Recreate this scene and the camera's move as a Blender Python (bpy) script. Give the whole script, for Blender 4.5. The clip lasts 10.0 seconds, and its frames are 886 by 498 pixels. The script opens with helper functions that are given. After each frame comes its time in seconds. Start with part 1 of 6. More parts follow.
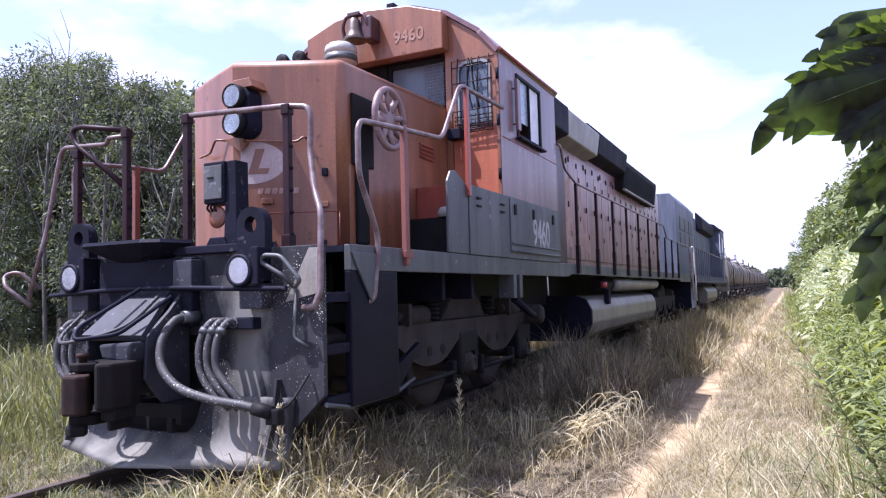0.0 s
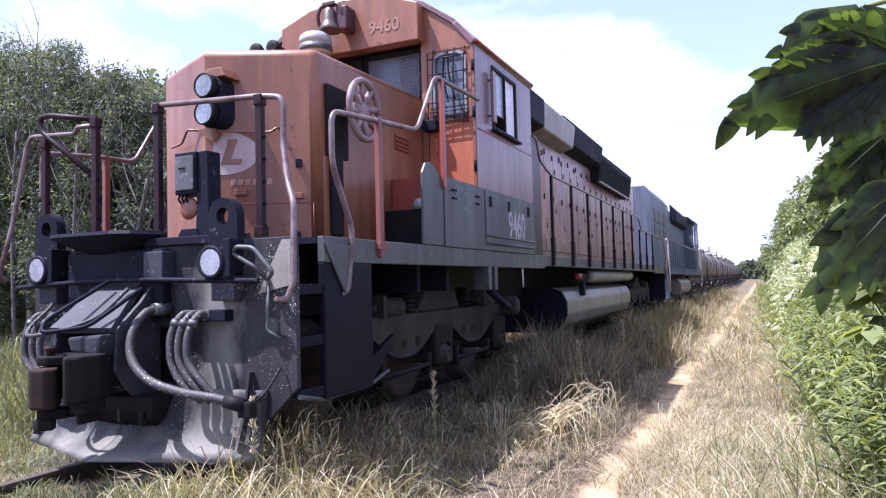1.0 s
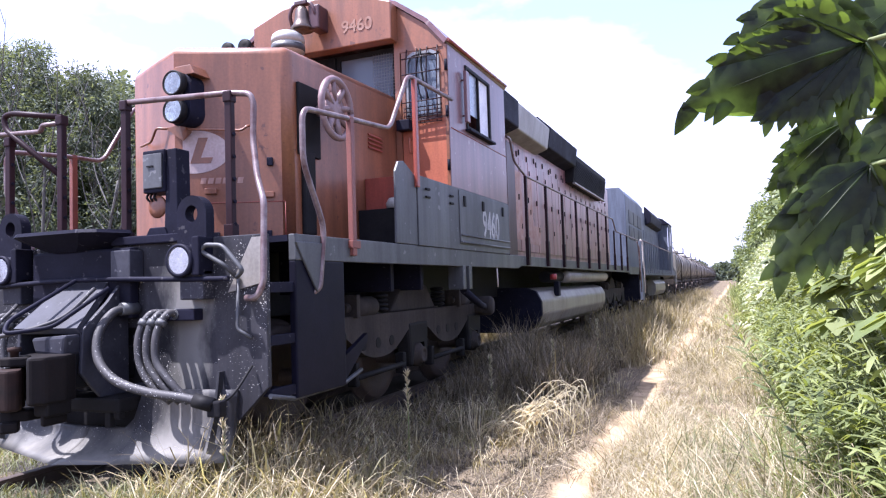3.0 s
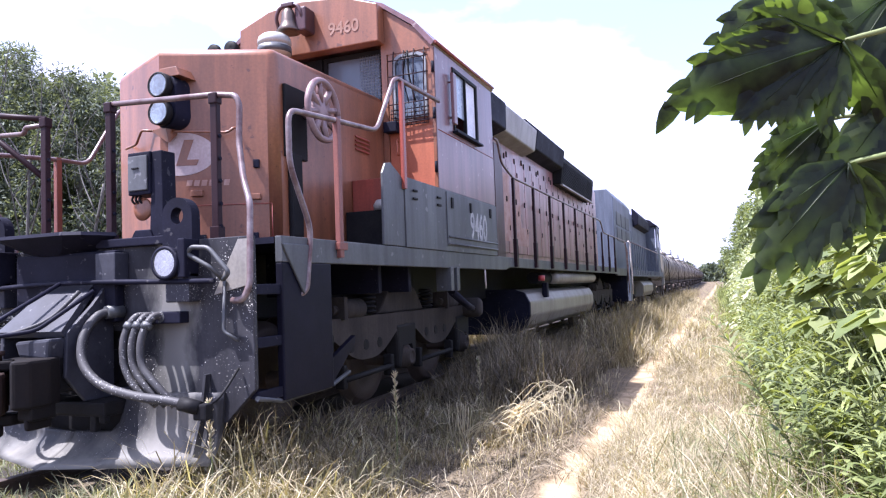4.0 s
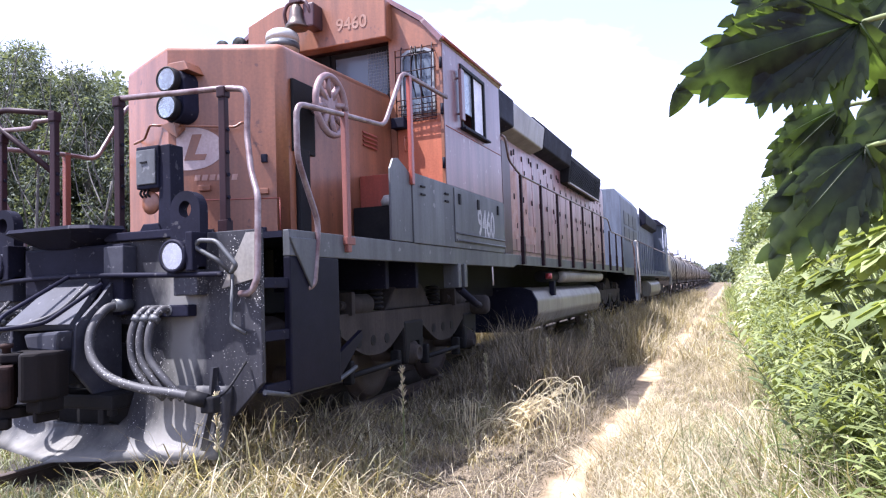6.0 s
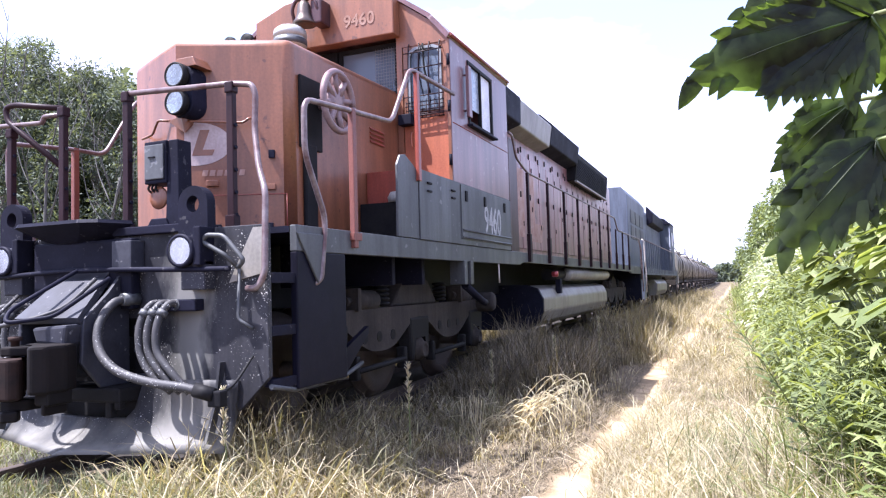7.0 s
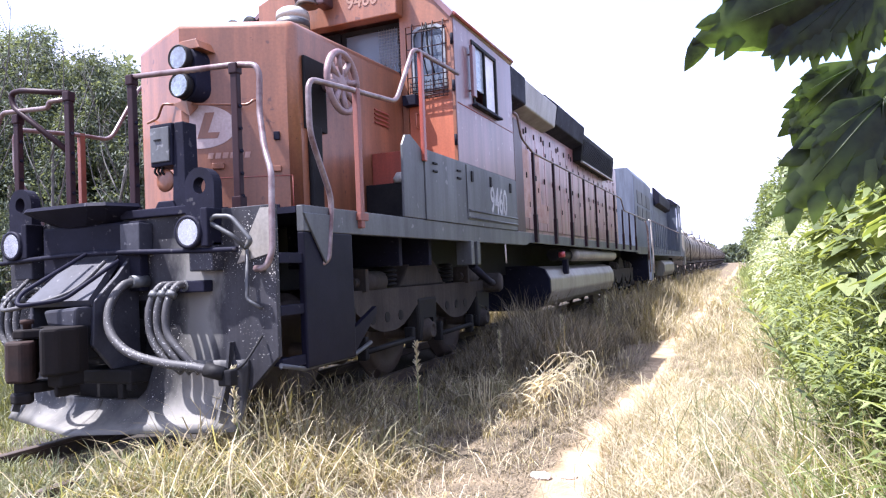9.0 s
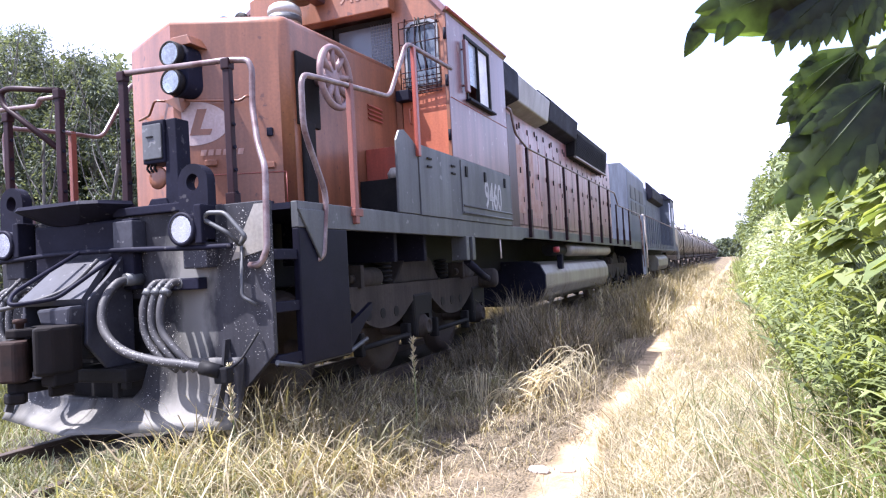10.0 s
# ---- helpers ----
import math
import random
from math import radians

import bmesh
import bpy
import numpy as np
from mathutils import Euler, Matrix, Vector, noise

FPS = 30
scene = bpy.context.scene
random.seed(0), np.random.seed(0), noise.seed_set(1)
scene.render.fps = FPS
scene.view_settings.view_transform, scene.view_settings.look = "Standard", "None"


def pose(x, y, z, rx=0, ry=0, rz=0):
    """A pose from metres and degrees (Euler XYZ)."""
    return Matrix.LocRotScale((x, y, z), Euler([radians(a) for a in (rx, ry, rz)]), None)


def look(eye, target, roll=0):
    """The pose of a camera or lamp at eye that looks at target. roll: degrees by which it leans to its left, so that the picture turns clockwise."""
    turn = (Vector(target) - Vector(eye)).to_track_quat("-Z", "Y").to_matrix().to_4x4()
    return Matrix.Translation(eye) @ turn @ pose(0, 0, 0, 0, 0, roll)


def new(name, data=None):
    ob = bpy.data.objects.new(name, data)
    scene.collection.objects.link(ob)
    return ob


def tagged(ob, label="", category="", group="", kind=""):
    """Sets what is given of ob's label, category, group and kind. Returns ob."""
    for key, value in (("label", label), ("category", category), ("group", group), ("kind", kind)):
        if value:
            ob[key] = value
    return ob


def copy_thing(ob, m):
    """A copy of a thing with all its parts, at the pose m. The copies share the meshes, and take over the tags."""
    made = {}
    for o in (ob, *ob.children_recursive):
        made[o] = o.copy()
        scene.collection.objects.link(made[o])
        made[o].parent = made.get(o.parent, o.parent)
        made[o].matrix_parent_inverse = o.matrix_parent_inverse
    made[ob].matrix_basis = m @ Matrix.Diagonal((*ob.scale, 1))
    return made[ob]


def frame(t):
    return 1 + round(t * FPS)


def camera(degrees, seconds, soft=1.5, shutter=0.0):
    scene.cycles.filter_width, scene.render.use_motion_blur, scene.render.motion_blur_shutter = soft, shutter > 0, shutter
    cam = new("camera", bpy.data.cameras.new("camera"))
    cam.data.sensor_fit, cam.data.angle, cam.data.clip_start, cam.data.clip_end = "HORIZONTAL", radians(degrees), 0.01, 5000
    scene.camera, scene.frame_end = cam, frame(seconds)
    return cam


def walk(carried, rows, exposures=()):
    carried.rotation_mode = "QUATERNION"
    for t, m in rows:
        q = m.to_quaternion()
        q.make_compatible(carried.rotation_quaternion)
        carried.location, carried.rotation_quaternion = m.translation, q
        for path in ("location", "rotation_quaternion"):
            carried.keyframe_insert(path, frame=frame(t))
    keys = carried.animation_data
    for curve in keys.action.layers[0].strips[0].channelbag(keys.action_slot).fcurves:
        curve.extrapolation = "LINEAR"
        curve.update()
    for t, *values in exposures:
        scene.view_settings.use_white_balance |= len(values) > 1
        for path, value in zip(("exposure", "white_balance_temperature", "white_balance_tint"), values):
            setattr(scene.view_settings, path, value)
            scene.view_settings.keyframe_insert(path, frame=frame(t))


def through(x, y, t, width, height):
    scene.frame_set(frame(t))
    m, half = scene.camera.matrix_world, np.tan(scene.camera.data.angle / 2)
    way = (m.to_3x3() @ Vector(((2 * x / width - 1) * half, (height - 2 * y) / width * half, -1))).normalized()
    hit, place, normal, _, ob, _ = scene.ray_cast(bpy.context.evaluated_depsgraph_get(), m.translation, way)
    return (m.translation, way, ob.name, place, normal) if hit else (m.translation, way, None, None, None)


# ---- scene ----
cam = camera(65.0, 10.0, soft=1.2)
PATH = [
    (0, (4.226, -4.103, 1.281), (3.356, -2.307, 1.404), -1.5),
    (0.5, (4.242, -4.102, 1.286), (3.408, -2.288, 1.395), -1.5),
    (1, (4.249, -4.094, 1.284), (3.436, -2.269, 1.381), -1.5),
    (1.5, (4.257, -4.088, 1.265), (3.463, -2.254, 1.357), -1.5),
    (2, (4.265, -4.08, 1.253), (3.477, -2.244, 1.337), -1.6),
    (2.5, (4.271, -4.073, 1.246), (3.499, -2.23, 1.341), -1.6),
    (4, (4.293, -4.07, 1.23), (3.57, -2.209, 1.341), -2.2),
    (4.5, (4.292, -4.061, 1.227), (3.584, -2.193, 1.324), -1.8),
    (5, (4.281, -4.049, 1.215), (3.563, -2.185, 1.315), -1.8),
    (5.5, (4.278, -4.053, 1.201), (3.548, -2.194, 1.311), -2.0),
    (7, (4.272, -4.059, 1.176), (3.515, -2.211, 1.283), -1.7),
    (7.5, (4.27, -4.06, 1.163), (3.523, -2.207, 1.249), -1.4),
    (8, (4.26, -4.049, 1.148), (3.499, -2.201, 1.224), -1.9),
    (8.5, (4.262, -4.056, 1.137), (3.493, -2.211, 1.201), -2.2),
    (9, (4.27, -4.064, 1.129), (3.494, -2.222, 1.193), -2.5),
    (9.5, (4.265, -4.06, 1.129), (3.51, -2.209, 1.196), -2.8),
    (10, (4.249, -4.051, 1.113), (3.489, -2.202, 1.168), -3.1),
]
walk(cam, [(t, look(eye, target, roll)) for t, eye, target, roll in PATH],
     exposures=[(0.0, 1.27, 5560, 25), (2.5, 1.55, 5580, 24), (5.0, 1.69, 5620, 22), (7.5, 1.81, 5680, 20), (10.0, 1.89, 5720, 20)])

# ---------------------------------------------------------------- light
SUN = Vector((-0.40, -0.30, 1.0)).normalized()

world = bpy.data.worlds.new("sky")
scene.world = world
world.use_nodes = True
wn, wl = world.node_tree.nodes, world.node_tree.links
wn.clear()
w_out = wn.new("ShaderNodeOutputWorld")
w_sky = wn.new("ShaderNodeTexSky")
w_sky.sky_type = "NISHITA"
w_sky.sun_disc = False
w_sky.sun_elevation = math.asin(SUN.z)
w_sky.sun_rotation = math.atan2(SUN.x, SUN.y)
w_sky.dust_density = 2.0
w_blue = wn.new("ShaderNodeBackground")
w_blue.inputs["Strength"].default_value = 0.125
w_cloud = wn.new("ShaderNodeBackground")
w_cloud.inputs["Color"].default_value = (0.86, 0.87, 1.08, 1)
w_cloud.inputs["Strength"].default_value = 0.63
w_co = wn.new("ShaderNodeTexCoord")
w_map = wn.new("ShaderNodeMapping")
w_map.inputs["Scale"].default_value = (1.0, 1.0, 2.2)
w_map.inputs["Location"].default_value = (0.95, 0.4, 0.2)
w_noise = wn.new("ShaderNodeTexNoise")
w_noise.inputs["Scale"].default_value = 2.3
w_noise.inputs["Detail"].default_value = 7.0
w_noise.inputs["Roughness"].default_value = 0.55
w_ramp = wn.new("ShaderNodeValToRGB")
w_ramp.color_ramp.elements[0].color = (0.26, 0.26, 0.26, 1)   # thin haze everywhere
w_ramp.color_ramp.elements[0].position = 0.49
w_ramp.color_ramp.elements[1].position = 0.60
w_sep = wn.new("ShaderNodeSeparateXYZ")
w_low = wn.new("ShaderNodeMapRange")       # haze: whiter towards the horizon
w_low.inputs["From Min"].default_value = 0.13
w_low.inputs["From Max"].default_value = 0.27
w_low.inputs["To Min"].default_value = 1.0
w_low.inputs["To Max"].default_value = 0.0
w_max = wn.new("ShaderNodeMath")
w_max.operation = "MAXIMUM"
w_mix = wn.new("ShaderNodeMixShader")
wl.new(w_co.outputs["Generated"], w_map.inputs["Vector"])
wl.new(w_map.outputs["Vector"], w_noise.inputs["Vector"])
wl.new(w_noise.outputs["Fac"], w_ramp.inputs["Fac"])
wl.new(w_co.outputs["Generated"], w_sep.inputs["Vector"])
wl.new(w_sep.outputs["Z"], w_low.inputs["Value"])
wl.new(w_ramp.outputs["Color"], w_max.inputs[0])
wl.new(w_low.outputs["Result"], w_max.inputs[1])
wl.new(w_sky.outputs["Color"], w_blue.inputs["Color"])
wl.new(w_max.outputs["Value"], w_mix.inputs["Fac"])
wl.new(w_blue.outputs["Background"], w_mix.inputs[1])
wl.new(w_cloud.outputs["Background"], w_mix.inputs[2])
wl.new(w_mix.outputs["Shader"], w_out.inputs["Surface"])

sun = new("sun", bpy.data.lights.new("sun", "SUN"))
sun.data.energy = 5.0
sun.data.angle = radians(0.53)
sun.data.color = (1.0, 0.95, 0.86)
sun.matrix_world = look(SUN * 60, (0, 0, 0))


# ---------------------------------------------------------------- materials
# how strongly dust and rain runs mark each paint
GRIME = {"faded_orange_paint": 0.28, "bright_orange_paint": 0.22, "red_oxide_paint": 0.3, "weathered_maroon_paint": 0.3, "chalky_maroon_paint": 0.42, "grey_frame_paint": 0.32, "end_plate_paint": 0.4, "plow_face_steel": 0.4, "dusty_truck_steel": 0.3, "silver_tank_paint": 0.15, "blue_grey_loco_paint": 0.3, "dusty_tank_wagon_paint": 0.3, "dark_maroon_colour": 0.35}


def mat(name, base, col2=None, rough=0.6, metal=0.0, scale=1.2, fine=45.0, bump=0.15, amount=1.0, spots=None,
        spot_scale=30.0, spot_cut=0.66, streak=1.0, spec=0.5, dist=0.004, coat=0.0, scraped=None, sun_band=None):
    """Worn paint, metal or earth: two colours mixed by broad noise, fine grain, relief and, if given, spots."""
    m = bpy.data.materials.new(name)
    m.use_nodes = True
    n, l = m.node_tree.nodes, m.node_tree.links
    b = n["Principled BSDF"]
    b.inputs["Metallic"].default_value = metal
    b.inputs["Specular IOR Level"].default_value = spec
    b.inputs["Coat Weight"].default_value = coat
    b.inputs["Coat Roughness"].default_value = 0.25
    co = n.new("ShaderNodeTexCoord")
    mp = n.new("ShaderNodeMapping")
    mp.inputs["Scale"].default_value = (1, 1, streak)
    l.new(co.outputs["Object"], mp.inputs["Vector"])
    broad = n.new("ShaderNodeTexNoise")
    broad.inputs["Scale"].default_value = scale
    broad.inputs["Detail"].default_value = 6
    broad.inputs["Roughness"].default_value = 0.62
    l.new(mp.outputs["Vector"], broad.inputs["Vector"])
    grain = n.new("ShaderNodeTexNoise")
    grain.inputs["Scale"].default_value = fine
    grain.inputs["Detail"].default_value = 4
    l.new(co.outputs["Object"], grain.inputs["Vector"])
    ramp = n.new("ShaderNodeMapRange")
    ramp.inputs["From Min"].default_value, ramp.inputs["From Max"].default_value = 0.28, 0.66
    ramp.inputs["To Max"].default_value = amount
    l.new(broad.outputs["Fac"], ramp.inputs["Value"])
    mix = n.new("ShaderNodeMixRGB")
    c2 = col2 or tuple(c * 0.65 for c in base)
    mix.inputs[1].default_value, mix.inputs[2].default_value = (*base, 1), (*c2, 1)
    l.new(ramp.outputs["Result"], mix.inputs[0])
    val = n.new("ShaderNodeMapRange")
    val.inputs["To Min"].default_value, val.inputs["To Max"].default_value = 0.72, 1.28
    l.new(grain.outputs["Fac"], val.inputs["Value"])
    mul = n.new("ShaderNodeMixRGB")
    mul.blend_type = "MULTIPLY"
    mul.inputs[0].default_value = 1.0
    l.new(mix.outputs["Color"], mul.inputs[1])
    l.new(val.outputs["Result"], mul.inputs[2])
    colour = mul.outputs["Color"]
    grime = GRIME.get(name, 0.0)
    if grime:                                               # dust and rain runs, drawn out downwards
        gm = n.new("ShaderNodeMapping")
        gm.inputs["Scale"].default_value = (6.0, 6.0, 0.55)
        l.new(co.outputs["Object"], gm.inputs["Vector"])
        gn = n.new("ShaderNodeTexNoise")
        gn.inputs["Scale"].default_value, gn.inputs["Detail"].default_value, gn.inputs["Roughness"].default_value = 1.0, 7, 0.65
        l.new(gm.outputs["Vector"], gn.inputs["Vector"])
        gr = n.new("ShaderNodeMapRange")
        gr.inputs["From Min"].default_value, gr.inputs["From Max"].default_value = 0.38, 0.62
        gr.inputs["To Min"].default_value, gr.inputs["To Max"].default_value = 1.0 - grime, 1.0 + grime * 0.4
        l.new(gn.outputs["Fac"], gr.inputs["Value"])
        gx = n.new("ShaderNodeMixRGB")
        gx.blend_type = "MULTIPLY"
        gx.inputs[0].default_value = 1.0
        l.new(colour, gx.inputs[1]), l.new(gr.outputs["Result"], gx.inputs[2])
        colour = gx.outputs["Color"]
    if spots:
        sp = n.new("ShaderNodeTexNoise")
        sp.inputs["Scale"].default_value = spot_scale
        sp.inputs["Detail"].default_value = 3
        l.new(co.outputs["Object"], sp.inputs["Vector"])
        cut = n.new("ShaderNodeMapRange")
        cut.inputs["From Min"].default_value, cut.inputs["From Max"].default_value = spot_cut, spot_cut + 0.04
        patch = n.new("ShaderNodeTexNoise")                 # spots gather in patches
        patch.inputs["Scale"].default_value = 2.6
        patch.inputs["Detail"].default_value = 2
        l.new(co.outputs["Object"], patch.inputs["Vector"])
        lift = n.new("ShaderNodeMath")
        lift.operation = "MULTIPLY_ADD"
        lift.inputs[1].default_value, lift.inputs[2].default_value = 0.35, -0.175
        l.new(patch.outputs["Fac"], lift.inputs[0])
        both = n.new("ShaderNodeMath")
        both.operation = "ADD"
        l.new(sp.outputs["Fac"], both.inputs[0]), l.new(lift.outputs["Value"], both.inputs[1])
        l.new(both.outputs["Value"], cut.inputs["Value"])
        sm = n.new("ShaderNodeMixRGB")
        sm.inputs[2].default_value = (*spots, 1)
        l.new(cut.outputs["Result"], sm.inputs[0])
        l.new(colour, sm.inputs[1])
        colour = sm.outputs["Color"]
    if scraped:                                             # bare metal scraped along the lower edge
        zz = n.new("ShaderNodeSeparateXYZ")
        l.new(co.outputs["Object"], zz.inputs["Vector"])
        ww = n.new("ShaderNodeMath")
        ww.operation = "MULTIPLY_ADD"
        ww.inputs[1].default_value = -0.55
        l.new(broad.outputs["Fac"], ww.inputs[0]), l.new(zz.outputs["Z"], ww.inputs[2])
        hi = n.new("ShaderNodeMapRange")
        hi.inputs["From Min"].default_value, hi.inputs["From Max"].default_value = scraped[0], scraped[1]
        hi.inputs["To Min"].default_value, hi.inputs["To Max"].default_value = 1.0, 0.0
        l.new(ww.outputs["Value"], hi.inputs["Value"])
        bm_ = n.new("ShaderNodeMixRGB")
        bm_.inputs[2].default_value = (*scraped[2], 1)
        l.new(hi.outputs["Result"], bm_.inputs[0]), l.new(colour, bm_.inputs[1])
        colour = bm_.outputs["Color"]
    if sun_band:                                               # upright band of sunlight painted in: centre, half width, colour
        zz = n.new("ShaderNodeSeparateXYZ")
        l.new(co.outputs["Object"], zz.inputs["Vector"])
        off = n.new("ShaderNodeMath")
        off.operation = "SUBTRACT"
        off.inputs[1].default_value = sun_band[0]
        l.new(zz.outputs["X"], off.inputs[0])
        ab = n.new("ShaderNodeMath")
        ab.operation = "ABSOLUTE"
        l.new(off.outputs["Value"], ab.inputs[0])
        rag = n.new("ShaderNodeMath")
        rag.operation = "MULTIPLY_ADD"
        rag.inputs[1].default_value = 0.5
        l.new(broad.outputs["Fac"], rag.inputs[0]), l.new(ab.outputs["Value"], rag.inputs[2])
        hi = n.new("ShaderNodeMapRange")
        hi.inputs["From Min"].default_value, hi.inputs["From Max"].default_value = sun_band[1] + 0.19, sun_band[1] + 0.31
        hi.inputs["To Min"].default_value, hi.inputs["To Max"].default_value = 0.85, 0.0
        l.new(rag.outputs["Value"], hi.inputs["Value"])
        cm = n.new("ShaderNodeMixRGB")
        cm.inputs[2].default_value = (*sun_band[2], 1)
        l.new(hi.outputs["Result"], cm.inputs[0]), l.new(colour, cm.inputs[1])
        colour = cm.outputs["Color"]
    l.new(colour, b.inputs["Base Color"])
    rr = n.new("ShaderNodeMapRange")
    rr.inputs["To Min"].default_value, rr.inputs["To Max"].default_value = max(0.05, rough - 0.15), min(1, rough + 0.15)
    l.new(broad.outputs["Fac"], rr.inputs["Value"])
    l.new(rr.outputs["Result"], b.inputs["Roughness"])
    bp = n.new("ShaderNodeBump")
    bp.inputs["Strength"].default_value = bump
    bp.inputs["Distance"].default_value = dist
    l.new(grain.outputs["Fac"], bp.inputs["Height"])
    l.new(bp.outputs["Normal"], b.inputs["Normal"])
    return m


def plant(name, col_a, col_b, through=0.35, rough=0.55, spec=0.3, glow=(1.25, 1.2, 0.5), patch=1.4, low=0.6, high=1.35):
    """Leaf or blade: the colour varies from piece to piece, and some light passes through."""
    m = bpy.data.materials.new(name)
    m.use_nodes = True
    n, l = m.node_tree.nodes, m.node_tree.links
    b = n["Principled BSDF"]
    b.inputs["Roughness"].default_value = rough
    b.inputs["Specular IOR Level"].default_value = spec
    geo = n.new("ShaderNodeNewGeometry")
    ramp = n.new("ShaderNodeValToRGB")
    ramp.color_ramp.elements[0].color, ramp.color_ramp.elements[1].color = (*col_a, 1), (*col_b, 1)
    l.new(geo.outputs["Random Per Island"], ramp.inputs["Fac"])
    co = n.new("ShaderNodeTexCoord")
    no = n.new("ShaderNodeTexNoise")
    no.inputs["Scale"].default_value = patch
    no.inputs["Detail"].default_value = 5
    l.new(co.outputs["Object"], no.inputs["Vector"])
    mr = n.new("ShaderNodeMapRange")
    mr.inputs["From Min"].default_value, mr.inputs["From Max"].default_value = 0.3, 0.7
    mr.inputs["To Min"].default_value, mr.inputs["To Max"].default_value = low, high
    l.new(no.outputs["Fac"], mr.inputs["Value"])
    mul = n.new("ShaderNodeMixRGB")
    mul.blend_type = "MULTIPLY"
    mul.inputs[0].default_value = 1.0
    l.new(ramp.outputs["Color"], mul.inputs[1])
    l.new(mr.outputs["Result"], mul.inputs[2])
    l.new(mul.outputs["Color"], b.inputs["Base Color"])
    tr = n.new("ShaderNodeBsdfTranslucent")
    warm = n.new("ShaderNodeMixRGB")
    warm.blend_type = "MULTIPLY"
    warm.inputs[0].default_value = 1.0
    warm.inputs[2].default_value = (*glow, 1)
    l.new(mul.outputs["Color"], warm.inputs[1])
    l.new(warm.outputs["Color"], tr.inputs["Color"])
    ms = n.new("ShaderNodeMixShader")
    ms.inputs[0].default_value = through
    l.new(b.outputs["BSDF"], ms.inputs[1])
    l.new(tr.outputs["BSDF"], ms.inputs[2])
    l.new(ms.outputs["Shader"], n["Material Output"].inputs["Surface"])
    return m


def glass(name, tint=(0.8, 0.9, 0.95), rough=0.05, alpha=0.35):
    m = bpy.data.materials.new(name)
    m.use_nodes = True
    n, l = m.node_tree.nodes, m.node_tree.links
    b = n["Principled BSDF"]
    b.inputs["Base Color"].default_value = (*tint, 1)
    b.inputs["Roughness"].default_value = rough
    b.inputs["IOR"].default_value = 1.5
    b.inputs["Alpha"].default_value = alpha
    no = n.new("ShaderNodeTexNoise")
    no.inputs["Scale"].default_value = 6
    mr = n.new("ShaderNodeMapRange")
    mr.inputs["To Min"].default_value, mr.inputs["To Max"].default_value = rough, rough + 0.15
    l.new(no.outputs["Fac"], mr.inputs["Value"])
    l.new(mr.outputs["Result"], b.inputs["Roughness"])
    return m


M_ORANGE = mat("faded_orange_paint", (0.238, 0.088, 0.037), (0.175, 0.062, 0.030), rough=0.45, scale=0.9, streak=0.35, bump=0.05, coat=0.3,
               spots=(0.10, 0.035, 0.02), spot_scale=14, spot_cut=0.70)
M_DOOR = mat("bright_orange_paint", (0.40, 0.122, 0.058), (0.30, 0.09, 0.05), rough=0.45, scale=2.0, streak=0.4, bump=0.05)
M_RED = mat("red_oxide_paint", (0.29, 0.052, 0.028), (0.19, 0.040, 0.026), rough=0.42, scale=1.0, streak=0.35, bump=0.05, coat=0.2)
M_CAB = mat("weathered_maroon_paint", (0.195, 0.097, 0.102), (0.14, 0.066, 0.070), rough=0.36, scale=0.7, streak=0.3, bump=0.05, coat=0.35,
            spots=(0.25, 0.18, 0.17), spot_scale=9, spot_cut=0.68)
M_HOOD = mat("chalky_maroon_paint", (0.32, 0.160, 0.164), (0.215, 0.100, 0.102), rough=0.34, scale=1.1, streak=0.25, bump=0.06, coat=0.25,
             spots=(0.10, 0.05, 0.05), spot_scale=8, spot_cut=0.66)
M_GREY = mat("grey_frame_paint", (0.082, 0.085, 0.089), (0.048, 0.050, 0.054), rough=0.5, scale=1.6, streak=0.4, bump=0.08,
             spots=(0.13, 0.13, 0.135), spot_scale=11, spot_cut=0.68)
M_DARK = mat("dark_blue_grey_paint", (0.014, 0.014, 0.027), (0.008, 0.008, 0.014), spec=0.08, rough=0.6, scale=2.2, bump=0.1,
             spots=(0.05, 0.048, 0.055), spot_scale=22, spot_cut=0.67)
M_WELL = mat("deep_navy_paint", (0.009, 0.0085, 0.019), (0.005, 0.005, 0.010), spec=0.12, rough=0.5, scale=1.8, bump=0.1)
M_PLOW = mat("scuffed_plow_steel", (0.042, 0.042, 0.052), (0.018, 0.018, 0.026), spec=0.2, rough=0.55, scale=2.0, bump=0.15,
             spots=(0.55, 0.53, 0.5), spot_scale=95, spot_cut=0.68)
# the pale band paints in the sunlit part of the plate
M_PLATE = mat("end_plate_paint", (0.044, 0.043, 0.049), (0.017, 0.017, 0.022), spec=0.2, rough=0.55, scale=2.4, streak=0.5, bump=0.15,
              spots=(0.6, 0.58, 0.55), spot_scale=95, spot_cut=0.68, sun_band=(0.84, 0.16, (0.20, 0.193, 0.18)))
# scraped lower edge, plus the painted sunlit band carried down the plow
M_FACE = mat("plow_face_steel", (0.060, 0.059, 0.062), (0.018, 0.018, 0.023), spec=0.2, rough=0.55, scale=3.4, streak=0.35, bump=0.2, spots=(0.55, 0.53, 0.5), spot_scale=90,
             spot_cut=0.71, scraped=(-0.13, 0.06, (0.165, 0.157, 0.14)), sun_band=(0.86, 0.16, (0.19, 0.18, 0.165)))
M_NAVY = mat("navy_frame_paint", (0.046, 0.047, 0.059), (0.018, 0.018, 0.026), spec=0.3, rough=0.5, scale=3.0, bump=0.12,
             spots=(0.12, 0.12, 0.125), spot_scale=26, spot_cut=0.66)
